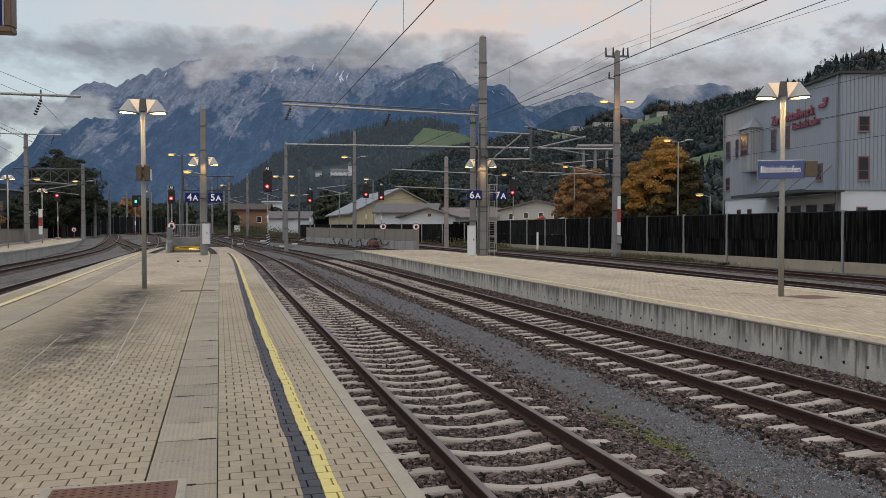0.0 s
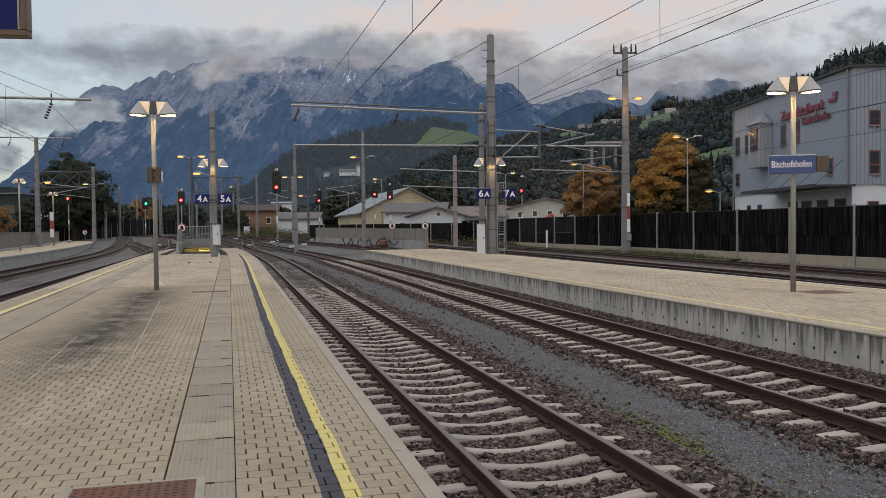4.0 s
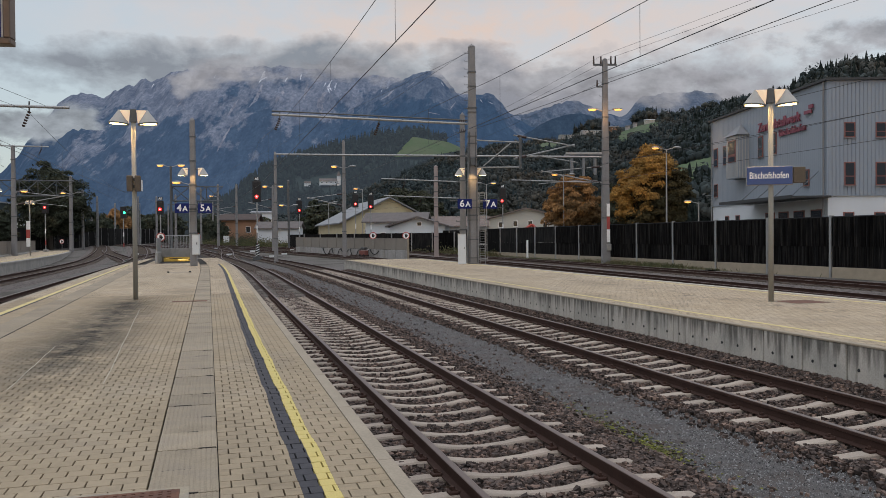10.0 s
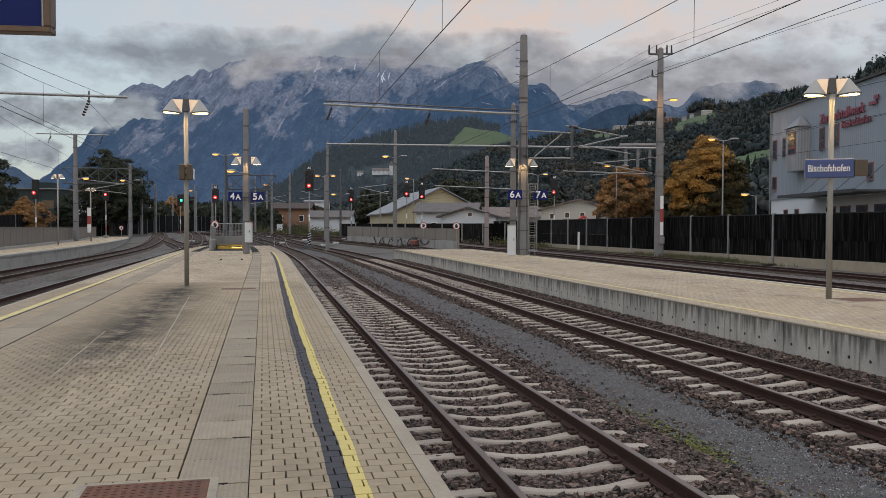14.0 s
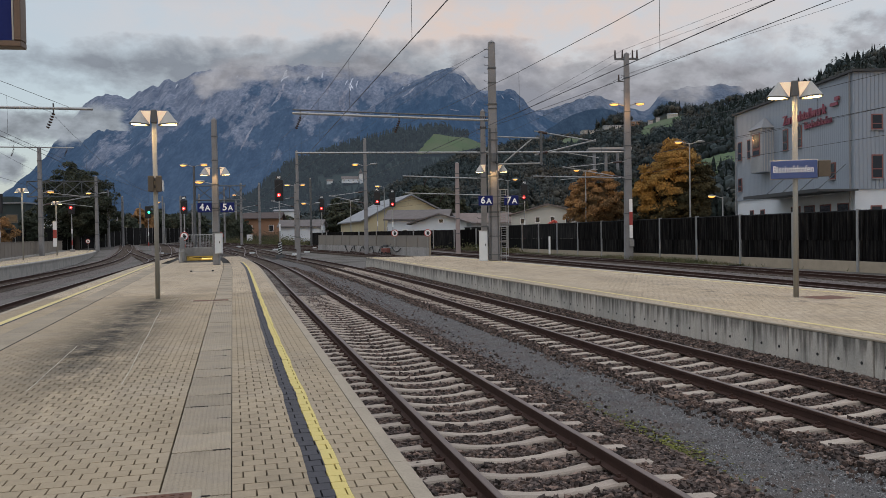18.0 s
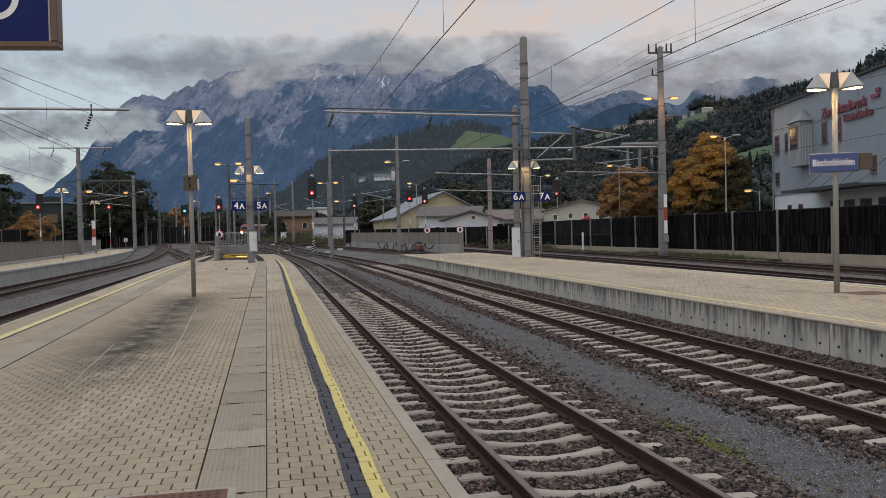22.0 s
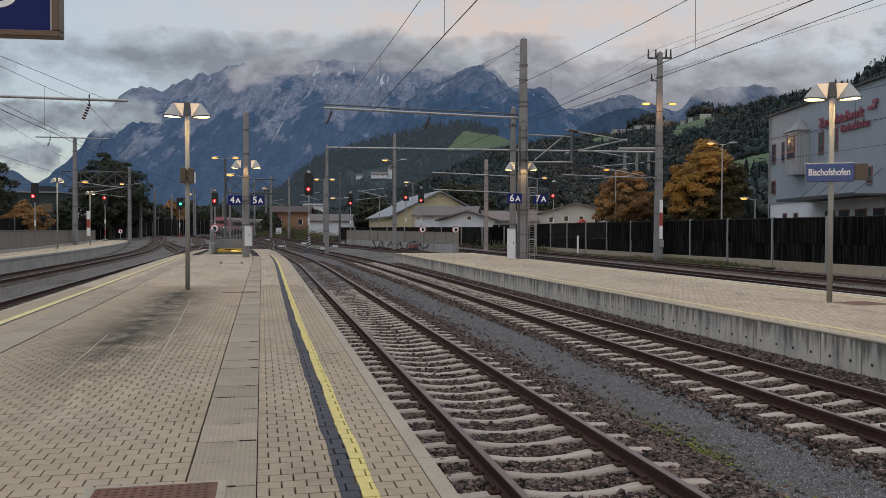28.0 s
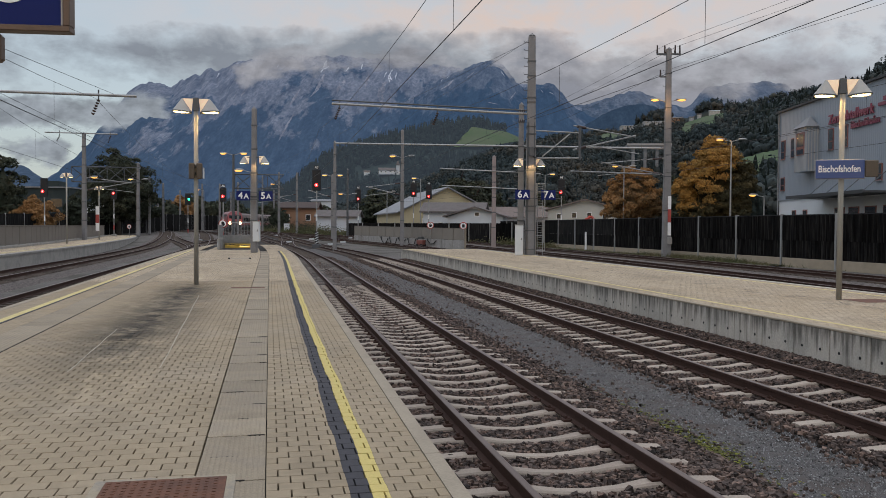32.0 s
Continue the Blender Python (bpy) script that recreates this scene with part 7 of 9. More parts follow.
catenary(23.2, 0.2, (0, 66, 120, 160), 5.05, 6.9, 0.9, lambda y: bend(y, 72, 0.0012))
for x, z, x0, z0 in ((33.85, 17.75, 33.85, 14.7), (35.12, 17.75, 35.12, 14.5), (34.55, 15.75, 36.6, 13.57)):
    wire("feeder_wire", [(x0, -4, z0), (x, 66.2, z)] + sagging((x, 66.2, z), (x - 4, 140, z - 3), 0.6)[1:], 0.012)
wire("feeder_wire", [(-10.1, -4, 5.5), (-8.3, 29.9, 7.4), (-7.58, 43.3, 8.2)], 0.010)
wire("stay_wire", [(15.7, 48.4, 13.3), (5.0, 120, 8.0)], 0.010)
wire("stay_wire", [(15.7, 48.4, 13.2), (-6.0, 150, 9.0)], 0.010)
wire("feeder_wire", sagging((16.1, -4, 8.0), (15.9, 48.6, 8.4), 0.25), 0.012)
wire("feeder_wire", sagging((-14.0, 18, 8.8), (-20.4, 98.7, 11.8), 0.5), 0.012)
wire("feeder_wire", sagging((-11.4, 30, 7.4), (-4.9, 105, 6.0), 0.6), 0.010)


# ---- noise fence ----
def noise_fence():
    x = 35.5
    f = thing("noise_fence", "black slatted noise fence on a pale concrete plinth with steel posts", "fence", kind="structure")
    bays = [40.15 + 5.70 * (i - 9) for i in range(30)]
    rng = random.Random(4)
    slat = B()
    box(slat, -0.03, 0.03, -0.055, 0.055, 0, 1.0)
    me = bpy.data.meshes.new("slat")
    slat.to_mesh(me)
    slat.free()
    me.materials.append(FENCE)
    for k, y in enumerate(bays):
        y1 = y + 5.70
        part("plinth", box(B(), x - 0.1, x + 0.1, y + 0.1, y1 - 0.1, -0.95, -0.28, 0.02), COPING, f, "pale concrete plinth")
        part("post", box(B(), x - 0.13, x + 0.09, y - 0.09, y + 0.09, -0.95, 2.78), GALV, f, "galvanised steel post")
        for z0, z1 in ((-0.28, 0.98), (0.93, 2.66)):
            pn = part("panel", box(B(), x - (0.03 if z0 > 0 else 0.02), x + 0.06, y + 0.1, y1 - 0.1, z0 + (0.06 if z0 > 0 else 0), z1), FENCE, f)
            if 17 < y < 75:
                verts, faces = [], []
                q = y + 0.16
                while q < y1 - 0.12:
                    dx, top = rng.uniform(0.03, 0.055) + (0.05 if z0 > 0 else 0.0), z1 + rng.uniform(-0.03, 0.015)
                    n = len(verts)
                    verts += [(x - 0.02 - a * dx, q + b, c) for c in (z0 + 0.01, top) for a, b in ((0, -0.05), (1, -0.03), (1, 0.03), (0, 0.05))]
                    faces += [(n, n + 1, n + 5, n + 4), (n + 1, n + 2, n + 6, n + 5), (n + 2, n + 3, n + 7, n + 6), (n + 4, n + 5, n + 6, n + 7)]
                    q += 0.125
                tagged(raw("slats", verts, faces, FENCE, pn), kind="stuff")
        part("capping", box(B(), x - 0.06, x + 0.08, y + 0.1, y1 - 0.1, 2.66, 2.72), BLACK, f)


noise_fence()
# a strip of weeds before the fence
vs = [q for y in range(51, 176, 5) for q in ((33.2 + 0.25 * math.sin(y), y, ground_z(y) + 0.01), (34.3, y, ground_z(y) + 0.10), (35.42, y, ground_z(y) + 0.14))]
fs = [(i * 3 + j, i * 3 + j + 1, i * 3 + j + 4, i * 3 + j + 3) for i in range(24) for j in range(2)]
tagged(raw("grass_verge", vs, fs, GRASS), "thin weedy grass strip along a fence", "grass", kind="stuff")
tuft = np.random.default_rng(6)
verts, faces = [], []
for q in range(5200):
    y = tuft.choice([tuft.uniform(52, 110), 62 + tuft.normal() * 5])
    x = 34.9 - abs(tuft.normal()) * 0.55
    h, a = tuft.uniform(0.06, 0.30) * (1.6 if 54 < y < 72 else 1.0), tuft.uniform(0, 6.28)
    z, w = ground_z(y) + 0.08, 0.02
    n = len(verts)
    verts += [(x - w * math.sin(a), y - w * math.cos(a) * 2, z), (x + w * math.sin(a), y + w * math.cos(a) * 2, z), (x + 0.4 * h * math.cos(a), y + 0.6 * h * math.sin(a), z + h)]
    faces.append((n, n + 1, n + 2))
tagged(raw("fence_weeds", verts, faces, WEED), "straggling weeds along the foot of a fence", "weeds", kind="stuff")
post = thing("marker_post", "short white marker post by the track", "post", pose(34.6, 86.0, -0.75))
part("shaft", rod(B(), (0, 0, 0), (0, 0, 2.0), 0.12, n=8), WHITE, post)


# ---- signal box building ----
def control_building():
    """Grey clad building; u runs along its track face from the near corner, s along its end face."""
    bld = thing("control_building", "grey corrugated metal clad railway control building with a white ground floor", "building", pose(44.0, 50.2, -0.8, 0, 0, -12.6))
    # local: +y along the track face away, +x into the block
    L_, W_ = 22.0, 16.0
    part("wall", box(B(), 0.0, W_, 0.0, L_, 5.3, 13.8), CLAD, bld, "grey metal cladding")
    part("ground_floor", box(B(), 0.12, W_ - 0.1, 0.12, L_ - 0.1, 0.0, 5.3), PLASTER_W, bld, "white panelled ground floor")
    bm = B()
    vsl = [bm.verts.new(v) for v in ((-0.25, -0.25, 13.8), (W_, -0.25, 14.1), (W_, L_ + 0.25, 14.1), (-0.25, L_ + 0.25, 13.8), (-0.25, -0.25, 13.98), (W_, -0.25, 14.28), (W_, L_ + 0.25, 14.28), (-0.25, L_ + 0.25, 13.98))]
    for q in ((0, 3, 2, 1), (4, 5, 6, 7), (0, 1, 5, 4), (1, 2, 6, 5), (2, 3, 7, 6), (3, 0, 4, 7)):
        bm.faces.new([vsl[i] for i in q])
    part("roof", bm, CANOPY, bld, "dark grey roof edge")
    bm = B()
    box(bm, 0.0, W_, -0.02, 0.3, 13.7, 13.86)
    part("gable_strip", bm, CLAD_R, bld)
    # upright ribs of the cladding
    verts, faces = [], []
    for i in range(int(W_ / 0.3)):
        x = 0.1 + i * 0.3
        n = len(verts)
        verts += [(x + a, -b, z) for z in (5.3, 13.75) for a, b in ((-0.05, 0), (-0.03, 0.05), (0.03, 0.05), (0.05, 0))]
        faces += [(n, n + 1, n + 5, n + 4), (n + 1, n + 2, n + 6, n + 5), (n + 2, n + 3, n + 7, n + 6)]
    tagged(raw("cladding_ribs", verts, faces, CLAD_R, bld), kind="stuff")
    verts, faces = [], []
    for i in range(int(L_ / 0.3)):
        y = 0.1 + i * 0.3
        n = len(verts)
        verts += [(-b, y + a, z) for z in (5.3, 13.75) for a, b in ((-0.05, 0), (-0.03, 0.012), (0.03, 0.012), (0.05, 0))]
        faces += [(n, n + 1, n + 5, n + 4), (n + 1, n + 2, n + 6, n + 5), (n + 2, n + 3, n + 7, n + 6)]
    tagged(raw("cladding_ribs", verts, faces, CLAD, bld), kind="stuff")
    part("downpipe", rod(B(), (-0.12, 0.35, 3.0), (-0.12, 0.35, 13.8), 0.07, n=8), ROOF_GREY, bld)
    part("downpipe", rod(B(), (-0.12, L_ - 0.3, 0.5), (-0.12, L_ - 0.3, 13.8), 0.07, n=8), ROOF_GREY, bld)

    def window(face, a, z0, w, h, parent=bld, depth=-0.06):
        def bx(x0, x1, y0, y1, zz0, zz1):
            return box(B(), *((y0, y1, x0, x1) if face == "track" else (x0, x1, y0, y1)), zz0, zz1)
        wd = part("window", bx(a - w / 2, a + w / 2, depth - 0.01, depth + 0.05, z0, z0 + h), RUSTY_FRAME, parent, "brown-red window frame")
        part("pane", bx(a - w / 2 + 0.09, a + w / 2 - 0.09, depth - 0.025, depth - 0.01, z0 + h * 0.42, z0 + h - 0.09), PANE, wd)
        part("pane", bx(a - w / 2 + 0.09, a + w / 2 - 0.09, depth - 0.025, depth - 0.01, z0 + 0.09, z0 + h * 0.38), PANE, wd)
        part("sill", bx(a - w / 2 - 0.05, a + w / 2 + 0.05, depth - 0.10, depth + 0.02, z0 - 0.06, z0), ROOF_GREY, wd)

    for u in (20.8, 18.5, 10.9, 8.4):
        window("track", u, 9.2, 0.95, 1.85)
    for u in (20.8, 3.0):
        window("track", u, 6.2, 0.9, 1.3)
    for u in (18.4, 16.0):
        window("track", u, 3.4, 0.9, 0.9, depth=0.08)
    for u in (1.7, 4.4, 7.0, 9.4):
        window("track", u, 3.1, 1.7, 1.25, depth=0.08)
    for s in (1.7, 4.1, 6.5, 8.9):
        window("end", s, 9.6, 0.85, 1.15)
        window("end", s, 6.05, 0.85, 1.75)
        window("end", s, 2.6, 0.85, 1.5, depth=0.08)
    # bay window with a small pyramid roof
    bay = part("bay", box(B(), -1.0, 0.02, 13.3, 15.9, 7.6, 11.5), CLAD, bld, "projecting bay window")
    bm = B()
    apex = bm.verts.new((-0.2, 14.6, 12.6))
    rim = [bm.verts.new(v) for v in ((-1.2, 13.1, 11.5), (-1.2, 16.1, 11.5), (0.0, 16.1, 11.5), (0.0, 13.1, 11.5))]
    for i in range(4):
        bm.faces.new((rim[i], rim[(i + 1) % 4], apex))
    part("bay_roof", bm, ROOF_GREY, bay)
    for k in range(11):
        y = 13.4 + k * 0.24
        if not 13.75 < y < 15.45:
            part("rib", box(B(), -1.05, -1.0, y - 0.04, y + 0.04, 7.65, 11.45), ROOF_PALE, bay)
        else:
            part("rib", box(B(), -1.05, -1.0, y - 0.04, y + 0.04, 7.65, 9.0), ROOF_PALE, bay)
    for k in range(4):
        part("rib", box(B(), -0.9 + k * 0.26, -0.82 + k * 0.26, 13.25, 13.3, 7.65, 11.45), ROOF_PALE, bay)
    wd = part("bay_window", box(B(), -1.06, -1.0, 13.8, 15.4, 9.1, 11.1), RUSTY_FRAME, bay)
    part("pane", box(B(), -1.08, -1.06, 13.92, 15.28, 9.85, 11.0), PANE, wd)
    part("pane", box(B(), -1.08, -1.06, 13.92, 15.28, 9.2, 9.6), PANE, wd)
    # canopy hung on rods
    bm = B()
    box(bm, -3.0, 0.0, -0.6, 12.6, 5.16, 5.30)
    part("canopy", bm, CANOPY, bld, "dark thin flat canopy")
    part("canopy_edge", box(B(), -3.06, -3.0, -0.62, 12.62, 5.10, 5.36), CANOPY, bld)
    for u in (1.2, 4.2, 7.2, 10.2):
        part("canopy_rod", rod(B(), (-2.3, u, 5.2), (0.0, u, 7.2), 0.03, n=6), GALV_DARK, bld)
        part("canopy_light", box(B(), -1.6, -1.2, u - 0.6, u + 0.6, 4.97, 5.02), WHITE, bld)
    # raised red lettering
    text("Zentralstellwerk", 1.10, RED, bld, Matrix.Translation((-0.12, 7.5, 11.72)) @ pose(0, 0, 0, 90, 0, -90), extrude=0.05, bold=0.02)
    text("Bischofshofen", 0.80, RED, bld, Matrix.Translation((-0.12, 5.1, 10.82)) @ pose(0, 0, 0, 90, 0, -90), extrude=0.05, bold=0.015)
    lg = part("emblem", box(B(), -0.18, -0.08, 2.0, 3.1, 11.75, 12.0), RED, bld, "red swoosh emblem")
    part("emblem_bar", box(B(), -0.18, -0.08, 1.8, 2.4, 12.1, 12.4), RED, lg)
    # roof house behind
    part("roof_house", box(B(), 3.0, 8.0, 9.0, 14.0, 13.9, 14.6), ROOF_DARK, bld)
    bm = B()
    vv = [bm.verts.new(v) for v in ((2.8, 8.8, 14.6), (8.2, 8.8, 14.6), (8.2, 14.2, 14.6), (2.8, 14.2, 14.6), (5.5, 8.8, 15.8), (5.5, 14.2, 15.8))]
    for q in ((0, 1, 4), (2, 3, 5), (0, 4, 5, 3), (1, 2, 5, 4)):
        bm.faces.new([vv[i] for i in q])
    part("roof_house_roof", bm, ROOF_DARK, bld)


control_building()


# ---- houses ----
def house(x, y, w, d, h, ridge_h, wall, roof, label, rz=0.0, windows=(), along="x", z=None, over=0.5, chimney=False):
    """A gabled house placed across and along the valley; windows are (a, z, w, h) on the face towards the station."""
    p = valley(x, y, ground_z(min(y, 300)) if z is None else z)
    t = thing("house", label, "house", Matrix.Translation(p) @ pose(0, 0, 0, 0, 0, YAW + rz), group="houses of the town")
    part("wall", box(B(), -w / 2, w / 2, 0, d, -1.5, h), wall, t)
    bm = B()
    o = over
    if along == "x":
        prof = [(-o, h - 0.1), (d / 2, h + ridge_h), (d + o, h - 0.1), (d + o, h + 0.12), (d / 2, h + ridge_h + 0.25), (-o, h + 0.12)]
        a = [bm.verts.new((-w / 2 - o, q, r)) for q, r in prof]
        b = [bm.verts.new((w / 2 + o, q, r)) for q, r in prof]
        g = [[(s * w / 2, 0, h), (s * w / 2, d, h), (s * w / 2, d / 2, h + ridge_h)] for s in (-1, 1)]
    else:
        prof = [(-w / 2 - o, h - 0.1), (0, h + ridge_h), (w / 2 + o, h - 0.1), (w / 2 + o, h + 0.12), (0, h + ridge_h + 0.25), (-w / 2 - o, h + 0.12)]
        a = [bm.verts.new((q, -o, r)) for q, r in prof]
        b = [bm.verts.new((q, d + o, r)) for q, r in prof]
        g = [[(-w / 2, s * d, h), (w / 2, s * d, h), (0, s * d, h + ridge_h)] for s in (0, 1)]
    n = len(prof)
    for i in range(n):
        bm.faces.new((a[i], a[(i + 1) % n], b[(i + 1) % n], b[i]))
    bm.faces.new(a)
    bm.faces.new(b[::-1])
    part("roof", bm, roof, t)
    for tri in g:
        bm = B()
        bm.faces.new([bm.verts.new(v) for v in tri])
        part("gable", bm, wall, t)
    for aw, zw, ww, hw in windows:
        wd = part("window", box(B(), aw - ww / 2, aw + ww / 2, -0.06, 0.02, zw, zw + hw), WHITE, t, "white window frame")
        part("pane", box(B(), aw - ww / 2 + 0.1, aw + ww / 2 - 0.1, -0.08, -0.06, zw + 0.1, zw + hw - 0.1), PANE, wd)
    if chimney:
        part("chimney", box(B(), w * 0.2, w * 0.2 + 0.6, d / 2 - 0.3, d / 2 + 0.3, h, h + ridge_h + 1.0), PLASTER_G, t)
    return t


house(-51.0, 215, 9.2, 8, 6.0, 1.5, PLASTER_O, ROOF_UMBER, "small orange plastered house with a dark brown roof", 4, ((-3.0, 2.6, 1.3, 1.7), (2.6, 2.6, 1.3, 1.7)), over=0.8)
house(-32.2, 170, 8.6, 6, 3.4, 1.3, PLASTER_W, ROOF_DARK, "white shed with a dark sloping roof", 0, ())
house(-7.9, 149.5, 17.4, 30, 4.2, 4.6, PLASTER_Y, ROOF_GREY, "pale yellow house with a long grey metal roof", 16, ((-4, 1.8, 1.2, 1.4), (0, 1.8, 1.2, 1.4), (4, 1.8, 1.2, 1.4)), along="y", over=0.7)
house(-6.4, 138, 10.0, 7, 4.4, 1.5, PLASTER_W, ROOF_DARK, "white house extension with a dark roof", -6, ((-2, 1.6, 1.0, 1.1), (2, 1.6, 1.0, 1.1)), over=0.6)
house(-2.4, 129, 8.8, 8, 3.7, 1.4, PLASTER_W, ROOF_DARK, "low white gabled annex with a dark roof", -6, ((0.3, 3.75, 0.8, 0.7), (2.0, 1.0, 0.8, 0.9)), along="y", over=0.7)
house(19.0, 165, 15.0, 18, 5.0, 2.0, PLASTER_C, ROOF_BROWN, "long cream warehouse with a shallow roof", -8, ((-5.2, 3.2, 1.0, 1.2), (-2.2, 3.4, 1.0, 1.2), (0.8, 3.4, 1.0, 1.2), (3.8, 3.2, 1.0, 1.2)), along="y", over=0.7)
house(8.0, 178, 16.0, 14, 3.6, 2.2, PLASTER_G, ROOF_BROWN, "long low shed with a brown roof", 0, (), over=0.6)
house(-68.5, 330, 9.0, 10, 11, 0.6, PLASTER_W, ROOF_GREY, "white apartment block beyond the yard", 3, ((-3, 3, 1.4, 1.4), (0, 3, 1.4, 1.4), (3, 3, 1.4, 1.4), (-3, 7, 1.4, 1.4), (0, 7, 1.4, 1.4), (3, 7, 1.4, 1.4)))
house(-78.7, 160, 5.5, 8, 5.6, 0.4, PLASTER_W, ROOF_GREY, "white flat building with narrow windows behind trees", 0, ((-1.5, 2.6, 0.7, 1.6), (0.2, 2.6, 0.7, 1.6), (1.9, 2.6, 0.7, 1.6)))
bx = valley(-89.5, 157, 0.0)
t = thing("flat_block", "dark green flat-roofed block with a roof tower behind trees", "building", Matrix.Translation(bx) @ pose(0, 0, 0, 0, 0, YAW + 8))
GREEN_WALL = mat("dark_green_wall", (0.018, 0.030, 0.031), 0.7, var=0.2, scale=0.4)
part("wall", box(B(), -16.0, 6.0, 0, 10, -1.0, 9.0), GREEN_WALL, t)
part("roof_tower", box(B(), 0.4, 3.8, 0.5, 5, 9.0, 10.4), GREEN_WALL, t)
part("roof", box(B(), -16.3, 6.3, -0.4, 10.3, 9.0, 9.25), ROOF_GREY, t)
for k in range(5):
    wd = part("window", box(B(), -13.5 + k * 4, -11.3 + k * 4, -0.06, 0.02, 5.2, 6.9), GALV_DARK, t)
    part("pane", box(B(), -13.4 + k * 4, -11.4 + k * 4, -0.08, -0.06, 5.3, 6.8), PANE, wd)


def hill_house(a, e, d, w, h, wall, roof, label, tower=0.0, rise=0.35):
    crest, far, run, power, base = (C1, 1500, 520, 0.75, -5.0) if d > 1000 else (C2, 900, 420, 0.8, 2.0)
    lo, hi = 0.0, 1.0
    for _ in range(24):
        v = (lo + hi) / 2
        y = far - run * v
        z = slope_height(crest, far, run, power, base, a * far / 1000, v)
        lo, hi = (v, hi) if 1000 * (z - 1.7) / y > e else (lo, v)
    y -= 14
    x = a * y / 1000
    w, h = w * y / d, h * y / d + 0.8
    t = house(x, y, w, w * 0.6, h, h * rise, wall, roof, label, random.uniform(-12, 12), [(w * (i / 4 - 0.375), h * 0.45, w * 0.07, h * 0.3) for i in range(4)], z=z)
    if tower:
        part("tower", box(B(), w / 2 - 1, w / 2 + 4.0, 0, 5, -2, tower), PLASTER_W, t)
        bm = rod(B(), (w / 2 + 1.5, 2.5, tower), (w / 2 + 1.5, 2.5, tower + 7), 3.6, 0.1, n=8)
        part("spire", bm, ROOF_DARK, t)


hill_house(-126, 65, 1180, 26, 3.6, PLASTER_W, ROOF_DARK, "white castle-like house on the wooded slope", 12, 0.95)
hill_house(-152, 64, 1180, 9, 2.4, PLASTER_W, ROOF_DARK, "white house on the wooded slope", 0.0, 0.7)
hill_house(171, 119, 780, 18, 1.4, PLASTER_G, ROOF_PALE, "long grey roofed building on the slope")
hill_house(197, 124, 780, 18, 1.4, PLASTER_G, ROOF_PALE, "long grey roofed building on the slope")
hill_house(224, 127, 760, 9, 2.4, PLASTER_O, ROOF_DARK, "farmhouse with an orange wall high on the hill")
hill_house(241, 129, 760, 4, 1.4, PLASTER_G, ROOF_DARK, "white house high on the hill")
hill_house(250, 132, 760, 3.4, 1.6, PLASTER_G, ROOF_DARK, "white house high on the hill")
hill_house(268, 136, 760, 9, 1.6, PLASTER_C, ROOF_PALE, "long white house above a meadow")
hill_house(288, 147, 720, 5, 2.2, PLASTER_G, ROOF_DARK, "grey house at the edge of the wood")


def viaduct():
    t = thing("road_viaduct", "grey concrete road bridge on the hillside", "bridge", Matrix.Translation(valley(0, 0, 0)) @ pose(0, 0, 0, 0, 0, YAW))
    part("deck", box(B(), 92, 122, 560, 567, 57.0, 58.4), ROOF_GREY, t)
    part("guard_wall", box(B(), 92, 122, 559.7, 560, 58.0, 59.2), PLASTER_G, t)
    for x in (96, 104, 112):
        part("pier", box(B(), x, x + 1.6, 562, 565, 40, 57.0), ROOF_GREY, t)


viaduct()


# ---- wall with a railing between the platforms ----
RAMP_CONCRETE = mat("pale_ramp_concrete", (0.34, 0.33, 0.32), 0.9, var=0.5, scale=0.9, fine=20, second=(0.21, 0.20, 0.19), stretch=(1, 1, 0.25))
RAMP_PANEL = mat("ramp_panel_beige", (0.215, 0.195, 0.170), 0.8, var=0.12, scale=0.8)


def ramp_top(u):
    """Height of the concrete under the parapet; the ramp falls gently."""
    return 0.46 - 0.26 * u


